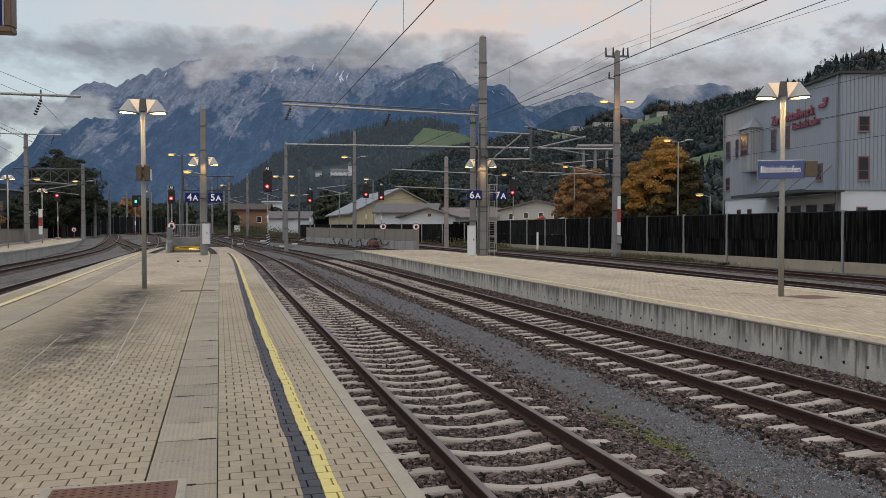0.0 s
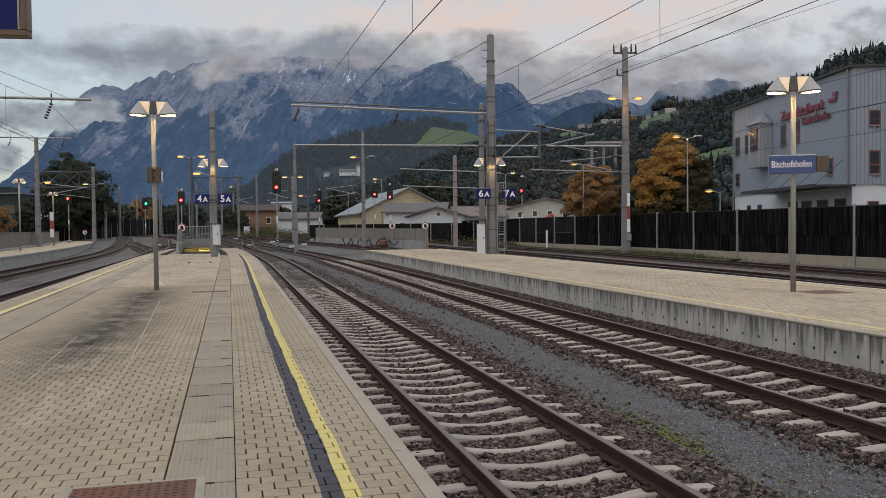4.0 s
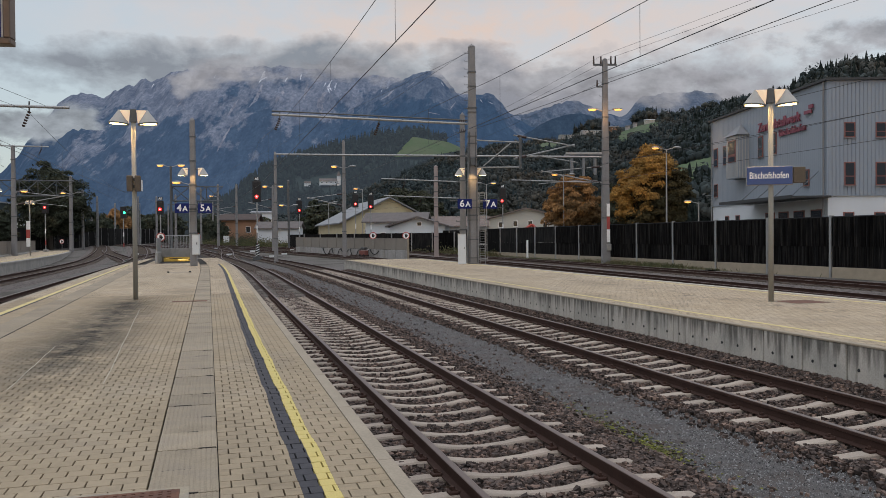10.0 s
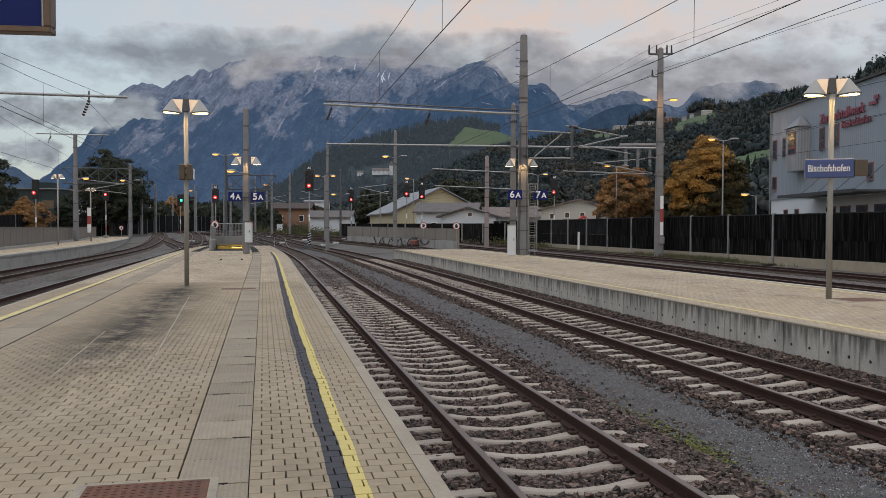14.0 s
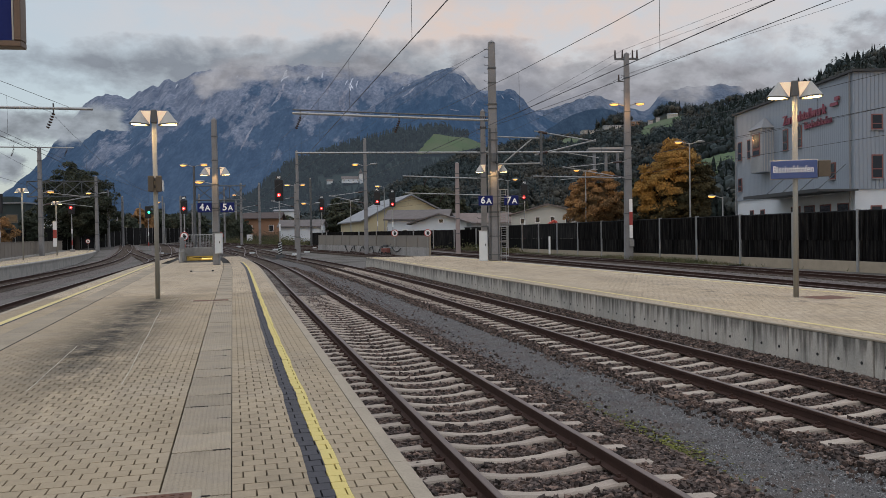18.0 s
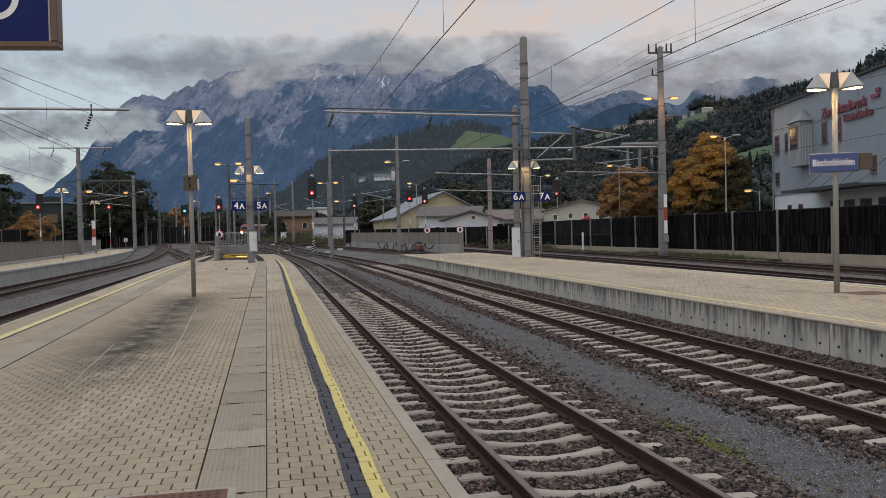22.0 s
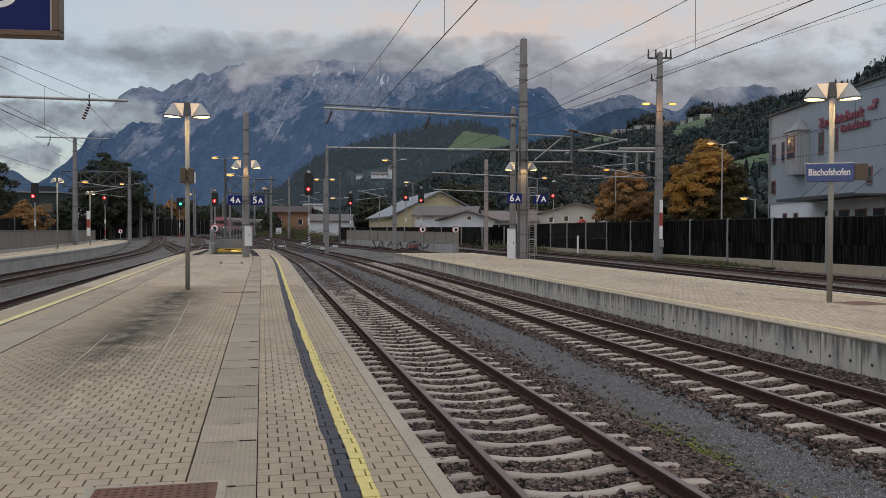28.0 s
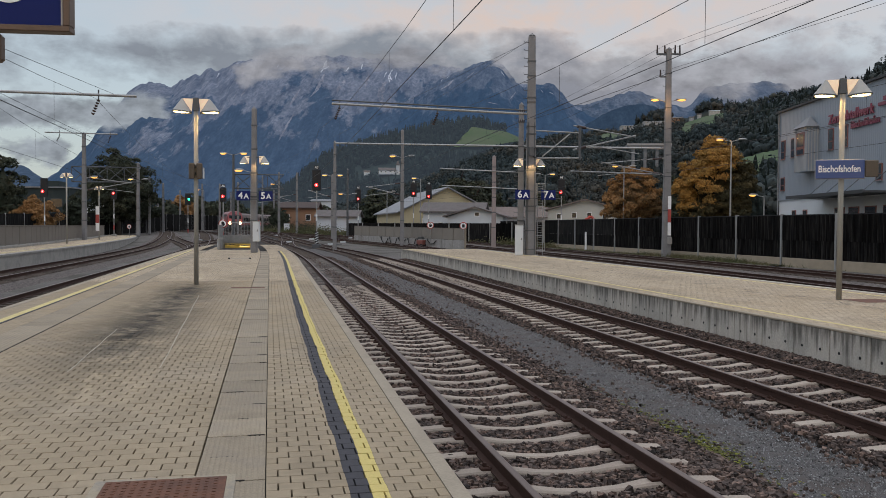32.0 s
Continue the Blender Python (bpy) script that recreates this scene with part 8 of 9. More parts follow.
def yard_wall():
    t = thing("ramp_wall", "long grey concrete ramp wall with a panelled parapet", "wall", kind="structure")
    a, b = Vector((12.2, 119.0)), Vector((21.7, 90.0))
    d = (b - a) / 12
    for i in range(12):
        p, q = a + d * i, a + d * (i + 1)
        z0, z1 = ramp_top(i / 12), ramp_top((i + 1) / 12)
        bm = sweep(B(), [(p.x, p.y, z0 - 1.3), (q.x - 0.02, q.y + 0.02, z1 - 1.3)], [(-0.15, 0), (-0.15, 1.3), (0.15, 1.3), (0.15, 0)])
        part("base_wall", bm, RAMP_CONCRETE, t, "pale stained concrete")
        bm = sweep(B(), [(p.x, p.y, z0 + 0.03), (q.x - 0.03, q.y + 0.03, z1 + 0.03)], [(-0.08, 0), (-0.08, 1.30), (0.08, 1.30), (0.08, 0)])
        part("parapet_panel", bm, RAMP_PANEL, t)
        part("post", box(B(), p.x - 0.13, p.x - 0.07, p.y - 0.10, p.y - 0.02, z0, z0 + 1.36), RAMP_PANEL, t)
    part("end_post", box(B(), b.x - 0.1, b.x + 0.1, b.y - 0.12, b.y + 0.1, -0.9, 1.62), COPING, t, "white end post")
    part("capping", sweep(B(), [(a.x, a.y, ramp_top(0) + 1.335), (b.x, b.y, ramp_top(1) + 1.335)], [(-0.11, 0), (-0.11, 0.05), (0.11, 0.05), (0.11, 0)]), PARAPET, t)
    g = thing("yard_fence", "black panel fence behind a ramp wall", "fence", kind="structure")
    a, b = Vector((13.0, 139.5)), Vector((34.8, 104.5))
    for i in range(10):
        p, q = a.lerp(b, i / 10), a.lerp(b, (i + 1) / 10)
        part("panel", sweep(B(), [(p.x, p.y, -1.0), (q.x - 0.08, q.y + 0.12, -1.0)], [(-0.04, 0), (-0.04, 3.3), (0.04, 3.3), (0.04, 0)]), FENCE, g)
        part("post", box(B(), p.x - 0.08, p.x + 0.08, p.y - 0.16, p.y, -1.0, 2.4), GALV, g)


yard_wall()
t = thing("hanging_hoses", "black hoses hung in loops on the ramp wall", "hose")
for k in range(6):
    p, q = (Vector((*Vector((12.2, 119.0)).lerp(Vector((21.7, 90.0)), u), ramp_top(u) - 0.15)) for u in (0.30 + 0.085 * k, 0.37 + 0.085 * k))
    drop = 0.75 + 0.35 * math.sin(k * 2.3)
    pts = [p.lerp(q, i / 10) + Vector((-0.24, -0.14, -drop * 4 * (i / 10) * (1 - i / 10))) for i in range(11)]
    part("hose", tube(B(), pts, 0.055, 6), BLACK, t)
    part("hook", box(B(), p.x - 0.32, p.x - 0.14, p.y - 0.2, p.y - 0.02, p.z - 0.05, p.z + 0.15), GALV_DARK, t)
t = thing("track_machine", "small red and grey machine beside the ramp wall", "machine", pose(18.05, 97.8, -0.72, 0, 0, -60))
part("body", box(B(), -0.55, 0.55, -0.3, 0.3, 0.25, 0.85, 0.06), RUSTY_FRAME, t)
part("engine", box(B(), -0.3, 0.3, -0.25, 0.25, 0.95, 1.25, 0.05), GALV_DARK, t)
for x in (-0.35, 0.35):
    part("wheel", rod(B(), (x, -0.36, 0.2), (x, 0.36, 0.2), 0.2, n=12), BLACK, t)
part("grip", rod(B(), (0.5, 0, 0.9), (0.95, 0, 1.35), 0.03, n=6), GALV_DARK, t)
white_cabinet(3.75, 185, 0.3, 1.1, 0.8, 2.0, "pale grey steel cabinet beside the yard tracks")
t = thing("marker_post", "short pale yellow marker post by the track", "post", pose(6.35, 82.6, -0.75))
part("shaft", box(B(), -0.13, 0.13, -0.1, 0.1, 0, 2.0, 0.02), mat("pale_yellow_post", (0.42, 0.36, 0.22), 0.8, var=0.2, scale=3), t)
t = thing("striped_board", "black and white striped warning board at a signal's foot", "sign", pose(5.18, 92.6, -0.75, 0, 0, -15))
part("board", box(B(), -0.2, 0.2, -0.05, 0.0, 0.45, 1.9), BLACK, t)
for k in range(5):
    part("stripe", sweep(B(), [(-0.2, -0.056, 0.5 + 0.27 * k), (0.2, -0.056, 0.68 + 0.27 * k)], [(-0.004, 0), (-0.004, 0.08), (0.004, 0.08), (0.004, 0)]), CABINET, t)
part("foot", box(B(), -0.5, 0.5, -0.2, 0.2, 0.0, 0.45, 0.04), GALV_DARK, t)


# ---- trees ----
def tree(x, y, z, h, r, leaves, label, seed, trunk_h=None, clumps=140, leaf=0.30, flank=0.30, count=4200, green=None, bright_from=0.0, side=0.45):
    """A tapered trunk with limbs and a crown of many small leaf clumps with gaps."""
    rng2 = np.random.default_rng(seed)
    t = thing("tree", label, "tree", Matrix.Translation((x, y, z)), group="trees of the yard")
    th = trunk_h or h * 0.25
    bm = rod(B(), (0, 0, -0.5), (0, 0, th), r * 0.085, r * 0.06, n=9)
    rod(bm, (0, 0, th), (0.05 * r, 0.02 * r, h * 0.8), r * 0.06, r * 0.015, n=7)
    for i in range(9):
        a = i * 2.4
        s = th + (h * 0.45) * i / 9
        rod(bm, (0, 0, s), (0.62 * r * math.cos(a), 0.62 * r * math.sin(a), s + 0.22 * h), r * 0.032, r * 0.008, n=5)
    part("trunk", bm, BARK, t)
    cz, rz_ = th * 0.6 + (h - th * 0.6) / 2, (h - th * 0.6) / 2

    def reach(d):
        """How far the crown reaches along a direction: broad below, narrower to the top, uneven."""
        lump = 1 + 0.20 * noise.noise(Vector((d[0] * 1.9, d[1] * 1.9, d[2] * 1.9 + seed))) + 0.10 * noise.noise(Vector((d[0] * 4.5, d[1] * 4.5, d[2] * 4.5 + seed)))
        waist = 1.0 if d[2] < 0 else 1.0 - flank * d[2]
        return np.array([d[0] * r * lump * waist, d[1] * r * lump * waist, d[2] * rz_ * lump])

    bm = B()
    bmesh.ops.create_icosphere(bm, subdivisions=3, radius=1)
    for v in bm.verts:
        d = np.array(v.co.normalized())
        v.co = Vector(reach(d) * (0.55 + 0.10 * noise.noise(Vector(d) * 6 + Vector((seed, 0, 0))))) + Vector((0, 0, cz))
    verts, faces = [tuple(v.co) for v in bm.verts], [tuple(v.index for v in f.verts) for f in bm.faces]
    bm.free()
    dirs = rng2.normal(size=(clumps, 3))
    dirs /= np.linalg.norm(dirs, axis=1)[:, None]
    centres = np.array([reach(d) * q for d, q in zip(dirs, rng2.uniform(0.55, 0.97, clumps) ** 0.7)]) + np.array([0, 0, cz])
    size = r * rng2.uniform(0.13, 0.25, clumps)
    pick = rng2.integers(clumps, size=count)
    d = rng2.normal(size=(count, 3))
    d[:, 2] = np.abs(d[:, 2]) - 0.25
    d += 0.5 * dirs[pick]
    d /= np.linalg.norm(d, axis=1)[:, None]
    at = centres[pick] + d * (size[pick] * rng2.uniform(0.75, 1.12, count))[:, None] * np.array([1.0, 1.0, 0.72])
    nrm = d + rng2.normal(size=(count, 3)) * 0.45
    nrm /= np.linalg.norm(nrm, axis=1)[:, None]
    u = np.cross(nrm, rng2.normal(size=(count, 3)))
    u /= np.linalg.norm(u, axis=1)[:, None] + 1e-6
    v = np.cross(nrm, u)
    ln = (leaf * rng2.uniform(0.6, 1.45, count))[:, None]
    quads = np.stack([at - u * ln, at + v * ln * 0.62 - nrm * ln * 0.2, at + u * ln, at - v * ln * 0.62 - nrm * ln * 0.2], 1).reshape(-1, 3)
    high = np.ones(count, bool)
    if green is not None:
        # leaf colour carries autumn turn and painted light: bright top and side, dark below
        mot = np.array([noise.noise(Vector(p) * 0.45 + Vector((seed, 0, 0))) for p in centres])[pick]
        high = (at[:, 2] - cz) / rz_ - side * at[:, 0] / r + 0.55 * mot + rng2.normal(size=count) * 0.12 > bright_from
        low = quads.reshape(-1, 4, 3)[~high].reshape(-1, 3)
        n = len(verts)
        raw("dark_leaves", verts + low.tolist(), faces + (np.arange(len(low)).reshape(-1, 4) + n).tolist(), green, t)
        verts, faces = [], []
    tops = quads.reshape(-1, 4, 3)[high].reshape(-1, 3)
    n = len(verts)
    verts += tops.tolist()
    faces += (np.arange(len(tops)).reshape(-1, 4) + n).tolist()
    raw("crown", verts, faces, leaves, t)
    return t


def tree_at(a, d, h, r, leaves, label, seed, **kw):
    p = valley(a * d / 1000, d, ground_z(min(d, 300)))
    return tree(p.x, p.y, p.z, h, r, leaves, label, seed, **kw)


tree_at(174, 108, 10.7, 3.75, LEAF_AUTUMN, "round autumn tree with rust-brown leaves", 1, green=LEAF_UMBER, bright_from=-0.12, leaf=0.12, count=34000, clumps=190)
tree_at(270, 98, 13.2, 4.5, LEAF_GOLD, "tall broad autumn tree, golden at the top and dark olive below", 2, green=LEAF_OLIVE, bright_from=0.30, side=0.95, flank=0.48, leaf=0.12, count=64000, clumps=300)
tree_at(226, 112, 10.4, 3.0, LEAF_DARK, "dark tree behind an autumn tree", 31, leaf=0.2, count=8000)
tree_at(-466, 138, 14.0, 6.3, LEAF_DARK, "large dark green tree by the yard fence", 4, flank=0.0, leaf=0.17, count=26000, clumps=230)
tree_at(-440, 150, 10.5, 4.2, LEAF_DARK, "dark green tree by the yard fence", 5, leaf=0.18, count=12000)
tree_at(-522, 122, 6.6, 1.9, LEAF_DARK, "small dark green tree by the yard fence", 6, leaf=0.16, count=7000)
tree_at(-620, 112, 12.2, 3.8, LEAF_DARK, "dark green tree by the yard fence", 43, leaf=0.18, count=9000)
tree_at(-571, 112, 6.4, 2.9, LEAF_AUTUMN, "small rust-coloured autumn tree", 7, leaf=0.12, count=12000)
tree_at(-262, 196, 5.6, 2.5, LEAF_DARK, "dark bushy tree beside the yard tracks", 41, leaf=0.2, count=4000)
tree_at(-138, 190, 9.5, 5.2, LEAF_DARK, "wide dark tree behind a shed", 8, leaf=0.32, count=5000, clumps=120)
tree_at(-36, 185, 12.5, 6.2, LEAF_DARK, "large dark tree behind the houses", 9, leaf=0.36, count=6500)
tree_at(-10, 200, 12.0, 5.5, LEAF_DARK, "dark tree behind the houses", 10, leaf=0.36, count=5000)
tree_at(-387, 240, 9.5, 4.5, LEAF_AUTUMN, "brownish tree at the end of the yard", 14, leaf=0.36, count=3500)
tree_at(-372, 260, 11, 5.5, LEAF_DARK, "dark tree at the end of the yard", 15, leaf=0.4, count=3500)
tree_at(-405, 230, 8, 4.5, LEAF_DARK, "dark tree at the end of the yard", 16, leaf=0.4, count=3500)
tree_at(70, 190, 10, 5.0, LEAF_DARK, "dark tree behind the warehouse", 17, leaf=0.4, count=4000)
tree_at(-272, 300, 9, 5.0, LEAF_DARK, "dark tree behind the yard", 18, leaf=0.45, count=3000)
tree_at(-318, 310, 10, 6.0, LEAF_DARK, "dark tree behind the yard", 19, leaf=0.45, count=3000)
tree_at(-345, 300, 10, 6.0, LEAF_DARK, "dark tree behind the yard", 20, leaf=0.45, count=3000)
tree_at(-215, 330, 10, 6.0, LEAF_DARK, "dark tree behind the yard", 21, leaf=0.45, count=3000)


def shrubs(name, spots, material, label, seed):
    rng2 = np.random.default_rng(seed)
    verts, faces = [], []
    for a, d, w, h in spots:
        for _ in range(int(620 * w)):
            x, y = a * d / 1000 + rng2.normal() * w * 0.5, d + rng2.normal() * 1.2
            p = valley(x, y, ground_z(min(y, 300)) + abs(rng2.normal()) * h * 0.55)
            u = rng2.normal(size=3)
            u /= np.linalg.norm(u)
            v = np.cross(u, rng2.normal(size=3))
            v /= np.linalg.norm(v) + 1e-6
            s = rng2.uniform(0.05, 0.14)
            n = len(verts)
            verts += [tuple(np.array(p) - u * s), tuple(np.array(p) + v * s * 0.7), tuple(np.array(p) + u * s), tuple(np.array(p) - v * s * 0.7)]
            faces.append((n, n + 1, n + 2, n + 3))
    tagged(raw(name, verts, faces, material), label, "shrubs", kind="stuff")


shrubs("weeds", [(-227, 150, 5, 1.1), (-215, 146, 4, 1.5), (-198, 145, 5, 0.9), (-178, 142, 5, 0.8), (-160, 140, 4, 0.6), (-270, 170, 5, 1.0), (20, 118, 6, 0.7), (45, 112, 5, 0.8), (60, 104, 4, 0.5)], WEED, "green and straw-coloured weeds between the tracks", 22)
shrubs("shrubs", [(-262, 205, 5, 2.4), (-282, 200, 4, 3.0), (-235, 190, 6, 2.0), (-205, 180, 6, 1.6), (-340, 230, 8, 2.5), (-310, 240, 8, 2.5), (-120, 140, 8, 1.0), (40, 130, 8, 1.2), (90, 125, 8, 1.2), (-205, 172, 3, 1.5)], LEAF_DARK, "low dark green shrubs between tracks and houses", 21)


def yard_fence():
    """Dark fence and boards along the left yard."""
    line = [(interp(q, [(50, -42), (110, -34), (140, -29), (172, -22), (215, -16), (260, -9)]), q) for q in range(50, 256, 5)]
    f = thing("yard_fence", "dark board fence along the side of the yard", "fence", kind="structure")
    for (ax, ay), (bx, by) in zip(line, line[1:]):
        z = ground_z(ay)
        bm = sweep(B(), [(ax, ay, z), (bx, by - 0.1, ground_z(by))], [(-0.04, -0.1), (-0.04, 3.7), (0.04, 3.7), (0.04, -0.1)])
        part("panel", bm, FENCE, f)
        part("post", box(B(), ax - 0.08, ax + 0.08, ay - 0.08, ay + 0.08, z - 0.1, z + 3.8), GALV, f)


yard_fence()
t = thing("red_crane_arm", "folded red loading crane standing behind the fence", "crane", pose(50.8, 125.0, 0.0, 0, 0, -15))
part("column", box(B(), -0.5, 0.5, -0.4, 0.4, -0.5, 2.6, 0.1), GALV_DARK, t)
bm = rod(B(), (-1.6, 0, 2.3), (0.3, 0, 3.6), 0.28, 0.24, n=6)
rod(bm, (0.3, 0, 3.6), (1.3, 0, 2.7), 0.24, 0.20, n=6)
part("arm", bm, MACHINE_RED, t, "red folded arm")
part("grab", taper(B(), 0.5, 0.5, 0.9, 0.6, 2.2, 3.0, x=1.5), GALV_DARK, t)


def point_machine(x, y):
    t = thing("point_machine", "pale grey point machine box beside a switch", "point machine", pose(x, y, ground_z(y) + 0.2, 0, 0, 8), group="point machines")
    part("body", box(B(), -0.36, 0.36, -0.16, 0.16, -0.08, 0.12, 0.03), CABINET, t)
    part("lid", box(B(), -0.38, 0.38, -0.18, 0.18, 0.12, 0.15, 0.02), CABINET, t)
    part("rod", rod(B(), (0.3, 0, 0.0), (1.4, 0, 0.0), 0.03, n=6), GALV_DARK, t)


for px, py in ((5.3, 98), (7.6, 104), (2.6, 112), (9.8, 112), (6.2, 124), (-2.0, 120), (12.5, 128), (-9.5, 118), (1.0, 138)):
    point_machine(px, py)


# ---- the train ----
TRAIN_LINE = [(-1.0, 118), (-3.4, 140), (-6.4, 162), (-8.6, 181), (-8.9, 194), (-7.6, 212), (-3.6, 240), (4.0, 275), (16.0, 315), (36.0, 365), (64.0, 420), (100.0, 475), (145.0, 530), (200.0, 585)]


def train_course():
    """Even steps along a smooth line through the given places."""
    pts = []
    P_ = [Vector(p) for p in TRAIN_LINE]
    for i in range(len(P_) - 1):
        a, b, c, d = P_[max(i - 1, 0)], P_[i], P_[i + 1], P_[min(i + 2, len(P_) - 1)]
        for k in range(10):
            u = k / 10
            pts.append(0.5 * ((2 * b) + (c - a) * u + (2 * a - 5 * b + 4 * c - d) * u * u + (3 * b - a - 3 * c + d) * u ** 3))
    pts.append(P_[-1])
    s = [0.0]
    for p, q in zip(pts, pts[1:]):
        s.append(s[-1] + (q - p).length)
    return pts, s


TC, TS = train_course()


def on_course(s):
    i = max(0, min(len(TS) - 2, int(np.searchsorted(TS, s)) - 1))
    u = (s - TS[i]) / (TS[i + 1] - TS[i])
    p = TC[i].lerp(TC[i + 1], u)
    return p


track("track_9", [tuple(p) for p in TC[::2]], "yard track on which a train arrives", bed=True)


def car_body(length, width, height, nose=0.0):
    """A rounded vehicle body along y, with a sloped front at y = 0."""
    bm = B()
    prof = [(-width / 2, 0.9), (-width / 2, height * 0.72), (-width * 0.42, height * 0.90), (-width * 0.25, height), (width * 0.25, height), (width * 0.42, height * 0.90), (width / 2, height * 0.72), (width / 2, 0.9)]
    rings = []
    for y, sx, cut in ((0.0, 0.86, nose), (0.5, 0.97, nose * 0.35), (1.4, 1.0, 0.0), (length - 0.5, 1.0, 0.0), (length, 0.93, 0.0)):
        rings.append([bm.verts.new((x * sx, y + cut * max(0, (z - 1.9) / height) * 1.6, z - (cut * 0.22 if z > height * 0.9 else 0))) for x, z in prof])
    n = len(prof)
    for a, b in zip(rings, rings[1:]):
        for i in range(n):
            bm.faces.new((a[i], a[(i + 1) % n], b[(i + 1) % n], b[i]))
    bm.faces.new(rings[0])
    bm.faces.new(rings[-1][::-1])
    return bm


def bogies(t, length):
    for y in (3.2, length - 3.2):
        bg = part("bogie", box(B(), -1.1, 1.1, y - 1.9, y + 1.9, 0.35, 0.95, 0.08), GALV_DARK, t)
        for dy in (-1.3, 1.3):
            for x in (-0.75, 0.75):
                part("wheel", rod(B(), (x - 0.07, y + dy, 0.52), (x + 0.07, y + dy, 0.52), 0.5, n=16), RAIL_RUST, bg)


def locomotive():
    t = thing("locomotive", "red electric locomotive with lit headlights", "locomotive")
    part("body", car_body(18.5, 3.0, 3.9, 0.9), TRAIN_RED, t)
    part("windscreen", box(B(), -1.12, 1.12, 0.28, 0.62, 2.35, 3.1, 0.05), PANE, t)
    part("apron", box(B(), -1.35, 1.35, -0.05, 0.5, 0.5, 1.35, 0.1), GALV_DARK, t)
    part("front_panel", box(B(), -0.85, 0.85, -0.03, 0.1, 1.45, 1.95, 0.05), TRAIN_GREY, t)
    part("skirt", box(B(), -1.45, 1.45, 1.0, 18.0, 0.6, 1.0), GALV_DARK, t)
    for x in (-0.98, 0.98):
        part("headlight", rod(B(), (x, -0.14, 1.62), (x, 0.1, 1.62), 0.27, n=14), HEADLIGHT, t, "glowing headlight")
        part("buffer", rod(B(), (x * 0.9, -0.6, 1.05), (x * 0.9, 0.0, 1.05), 0.2, n=12), BLACK, t)
    part("headlight", rod(B(), (0, 0.26, 3.28), (0, 0.7, 3.28), 0.08, n=12), PANE, t, "unlit upper headlight")
    for x in (-1.47, 1.47):
        part("grille", box(B(), x - 0.05, x + 0.05, 3.2, 15.0, 2.9, 3.3), GALV_DARK, t)
    bm = rod(B(), (-0.8, 13.6, 4.9), (0.8, 13.6, 4.9), 0.04, n=6)
    rod(bm, (0, 13.6, 4.9), (0, 15.2, 4.3), 0.04, n=6)
    rod(bm, (0, 15.2, 4.3), (0, 13.8, 3.9), 0.05, n=6)
    part("pantograph", bm, GALV_DARK, t)
    bogies(t, 18.5)
    return t


def coach():
    t = thing("coach", "grey passenger coach with a dark window band", "coach", group="coaches of the train")
    part("body", car_body(26.0, 2.85, 3.95), TRAIN_GREY, t)
    for s in (-1, 1):
        for i in range(9):
            part("window", box(B(), s * 1.41 - 0.03, s * 1.41 + 0.03, 2.2 + i * 2.4, 4.0 + i * 2.4, 2.0, 2.85), PANE, t)
        part("stripe", box(B(), s * 1.425 - 0.012, s * 1.425 + 0.012, 0.6, 25.4, 0.95, 1.5), TRAIN_RED, t)
    part("skirt", box(B(), -1.3, 1.3, 1.0, 25.0, 0.6, 0.95), GALV_DARK, t)
    bogies(t, 26.0)
    return t


LOCO = locomotive()
COACH = [coach()]
for _ in range(2):
    COACH.append(copy_thing(COACH[0], pose(0, 0, 0)))


bc = thing("inspection_cover", "rusty flat cover let into the island platform", "manhole cover", pose(14.05, 16.95, 0, 0, 0, 0))
part("plate", box(B(), -0.5, 0.5, -0.45, 0.45, -0.02, 0.008, 0.003), RUST_LID, bc)
part("rim", box(B(), -0.56, 0.56, -0.51, 0.51, -0.02, 0.004), COVER_RIM, bc)
for (ax, ay), (bx, by) in (((-1.68, 20.7), (-1.27, 10.2)), ((-2.43, 14.1), (-2.27, 10.1))):
    part("pale_scuff", sweep(B(), [(ax + (bx - ax) * i / 8 + 0.006 * math.sin(i * 2.1), ay + (by - ay) * i / 8, 0.0) for i in range(9)], [(-0.005, -0.02), (-0.005, 0.0022), (0.005, 0.0022), (0.005, -0.02)]), SCUFF, PLATFORM_A, "thin pale scuff line on the paving")


# ---- paving and ballast, piece by piece ----
part("joint_bed", strip(B(), lambda y: left_a(y) + 0.1, lambda y: -0.5, steps(3.4, NEAR_Y), -0.07, -0.052), PAVE_JOINT, PLATFORM_A)
pave(PLATFORM_A, -0.028, lambda y: edge_a(y) - 0.1, 3.4, NEAR_Y, near=120, bands=((0.498, 0.638, "dark_line", BITUMEN, "dark grey contrast band on the pavers"), (0.638, 0.745, "yellow_line", YELLOW, "worn yellow safety line on the pavers")))
pave(PLATFORM_A, 0.495, lambda y: 3.545 - skew(y), 3.4, NEAR_Y, near=120, side=-1)
pave(PLATFORM_A, lambda y: 4.09 - skew(y), lambda y: 4.50 - skew(y), 3.4, NEAR_Y, side=-1)
pave(PLATFORM_A, lambda y: 4.70 - skew(y), lambda y: -left_a(y) - 0.12, 3.4, NEAR_Y, side=-1)
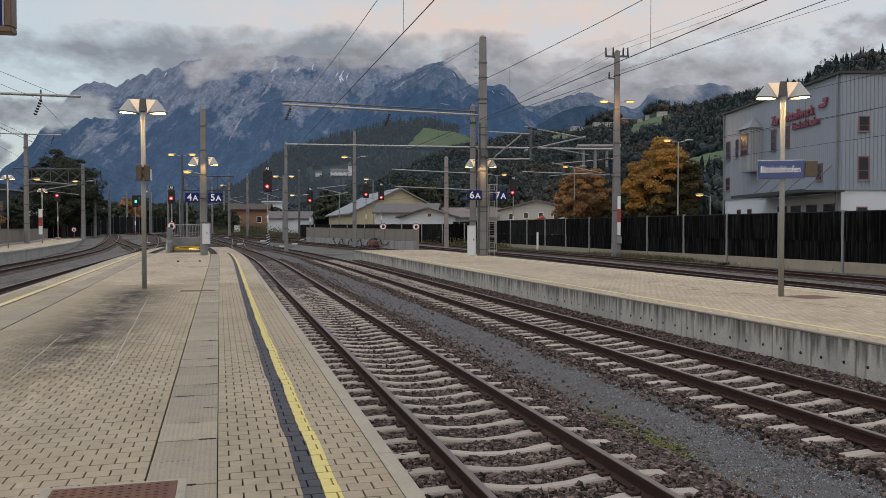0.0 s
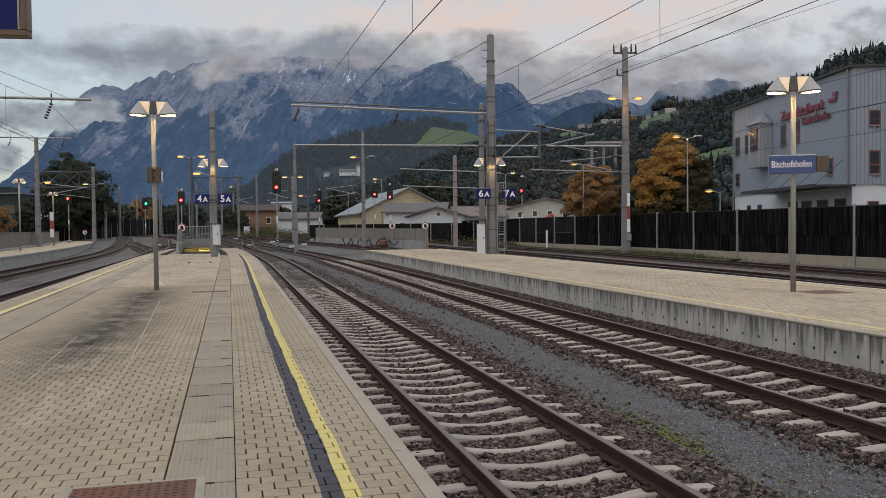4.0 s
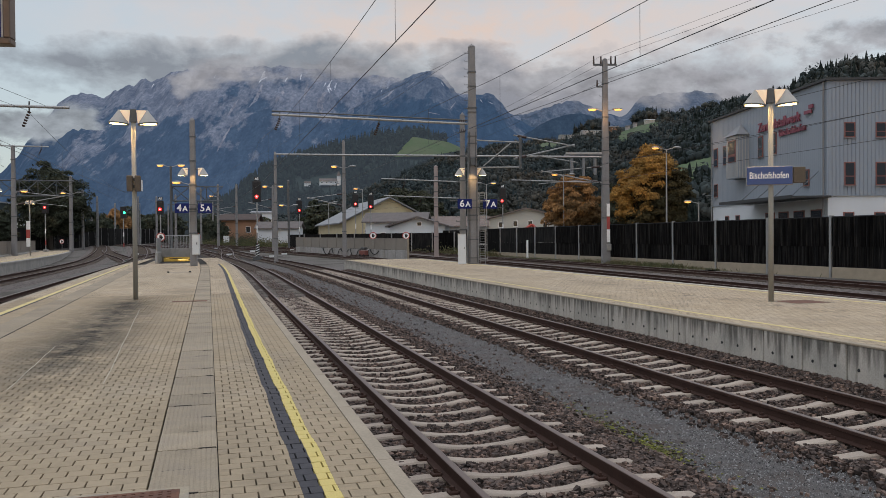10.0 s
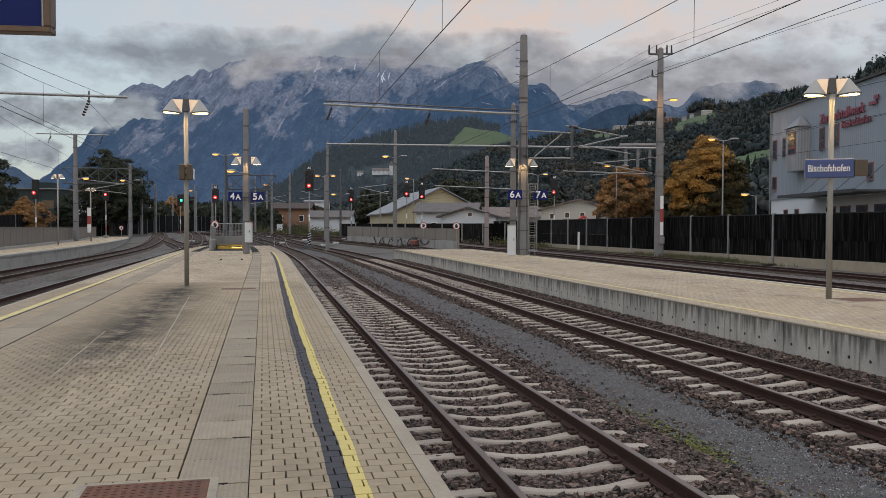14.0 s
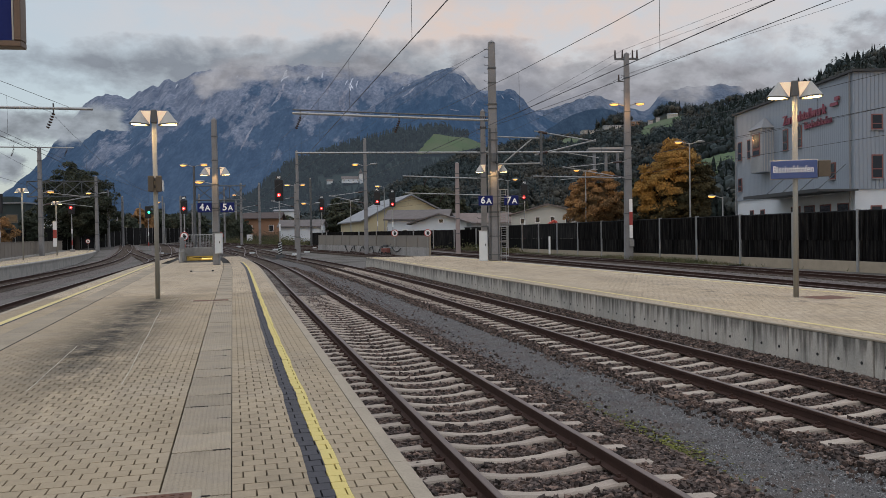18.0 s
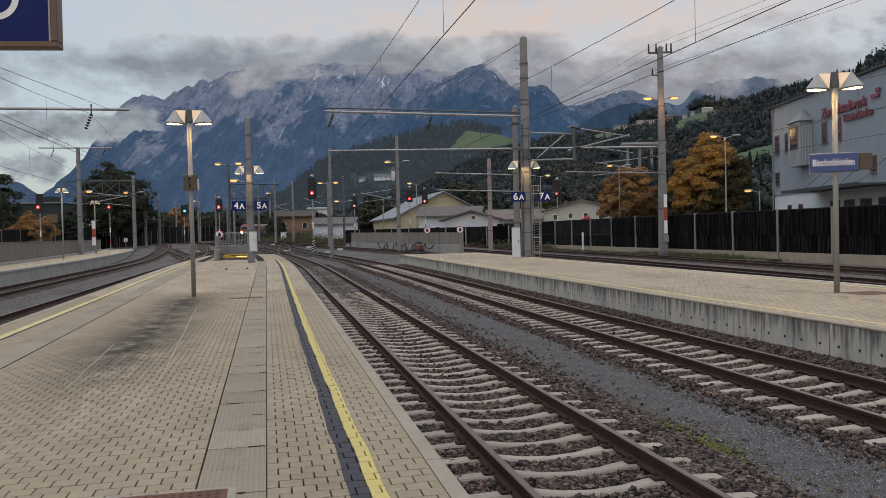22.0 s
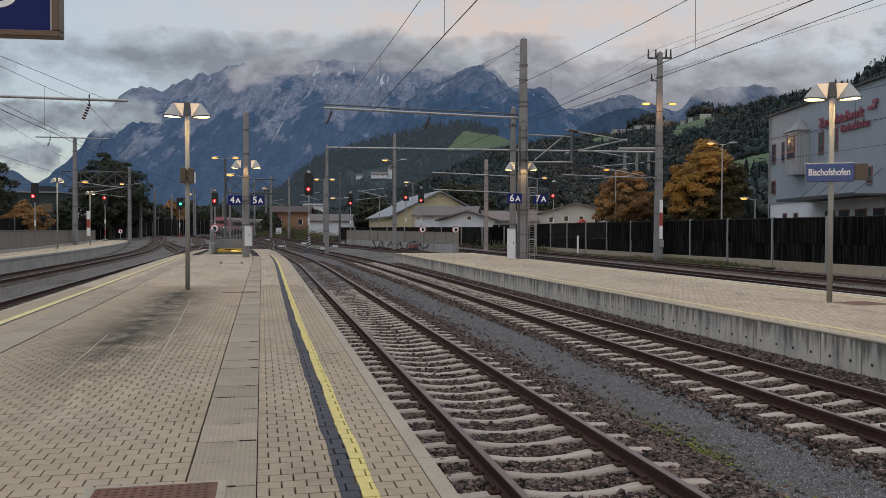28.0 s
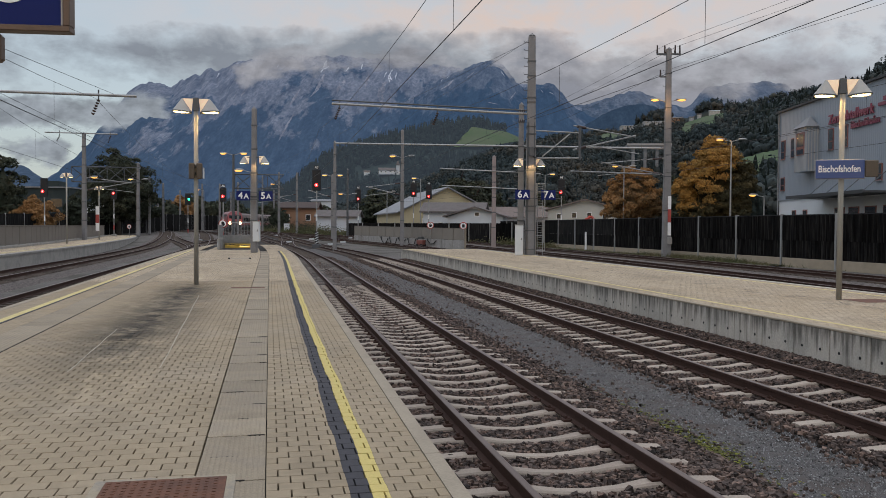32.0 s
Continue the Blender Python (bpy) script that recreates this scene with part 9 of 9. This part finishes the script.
scatter_stones("ballast_stones", [(1.28, 4.55, 4.2, 12, 1050), (1.28, 4.6, 12, 22, 560), (1.28, 4.7, 22, 46, 330), (1.0, 4.9, 46, 66, 170), (4.55, 4.85, 4.5, 14, 640), (4.85, 5.10, 5, 14, 260), (5.10, 5.35, 5, 14, 60), (4.65, 5.1, 14, 30, 240), (4.8, 6.4, 30, 60, 30),
                                  (5.85, 6.25, 6, 16, 120), (6.2, 8.8, 5.5, 16, 640), (6.15, 8.8, 16, 30, 320), (6.3, 8.9, 30, 50, 220), (6.0, 8.9, 50, 66, 130), (8.78, 9.45, 7, 18, 900), (8.78, 9.6, 18, 32, 460), (8.9, 9.8, 32, 58, 200)], "loose brown-grey broken ballast stones between the rails", bed_z, (0.016, 0.040), sleepers=True)
scatter_stones("path_stones", [(4.8, 5.1, 5, 14, 150), (5.1, 5.4, 5, 14, 30), (4.9, 5.35, 14, 24, 70), (5.35, 6.6, 14, 24, 7), (4.9, 5.5, 24, 60, 30), (5.5, 6.8, 24, 60, 7)], "brown-grey stones strewn over the edge of a grit path", lambda x, y: -0.842 + 0.050 * (x - 4.95), (0.012, 0.030))
scatter_stones("grit_stones", [(4.7, 6.6, 5, 9, 1700), (4.8, 6.7, 9, 14, 900), (5.0, 6.9, 14, 24, 420), (5.2, 7.2, 24, 36, 120)], "pale and dark grit on the service path", lambda x, y: -0.847 + 0.048 * (x - 4.95), (0.004, 0.010), GRIT_STONE)
shr = np.random.default_rng(2)
verts, faces = [], []
for q in range(2100):
    x, y = (4.86 + shr.normal() * 0.13, 8.5 + shr.normal() * 0.25) if q < 1100 else (4.92 + shr.normal() * 0.20, 9.3 + shr.normal() * 1.1)
    s = shr.uniform(0.016, 0.034)
    n = len(verts)
    z = -0.862 + shr.uniform(0, 0.04)
    a = shr.uniform(0, 3.14)
    verts += [(x - s * math.cos(a), y - s * math.sin(a), z), (x + s * math.sin(a), y - s * math.cos(a), z + 0.01), (x + s * math.cos(a), y + s * math.sin(a), z + 0.004), (x - s * math.sin(a), y + s * math.cos(a), z + 0.014)]
    faces.append((n, n + 1, n + 2, n + 3))
tagged(raw("moss_patch", verts, faces, MOSS), "yellow-green moss patch beside the grit path", "moss", kind="stuff")


# ---- what moves ----
def motions():
    """The train rolls in round the far curve and slows."""
    # seconds, distance of the locomotive's front from the line's near end
    front = [(0, 475), (5, 392), (10, 308), (15, 222), (18, 170), (20.5, 132.5), (21.5, 118), (23, 98), (24.5, 87), (26, 77.5), (28.5, 63.5), (30, 55), (32, 45)]
    for ob, gap, length in ((LOCO, 0.0, 18.5), (COACH[0], 19.3, 26.0), (COACH[1], 46.1, 26.0), (COACH[2], 72.9, 26.0)):
        rows = []
        for t, s in front:
            s = min(s + gap, TS[-1] - length - 0.5)
            a, b = on_course(s), on_course(s + length)
            rz = math.degrees(math.atan2(-(b.x - a.x), b.y - a.y))
            tilt = math.degrees(math.atan2(rail_z(b.y) - rail_z(a.y), length))
            rows.append((t, pose(a.x, a.y, rail_z(a.y), tilt, 0, rz)))
        walk(ob, rows)


motions()
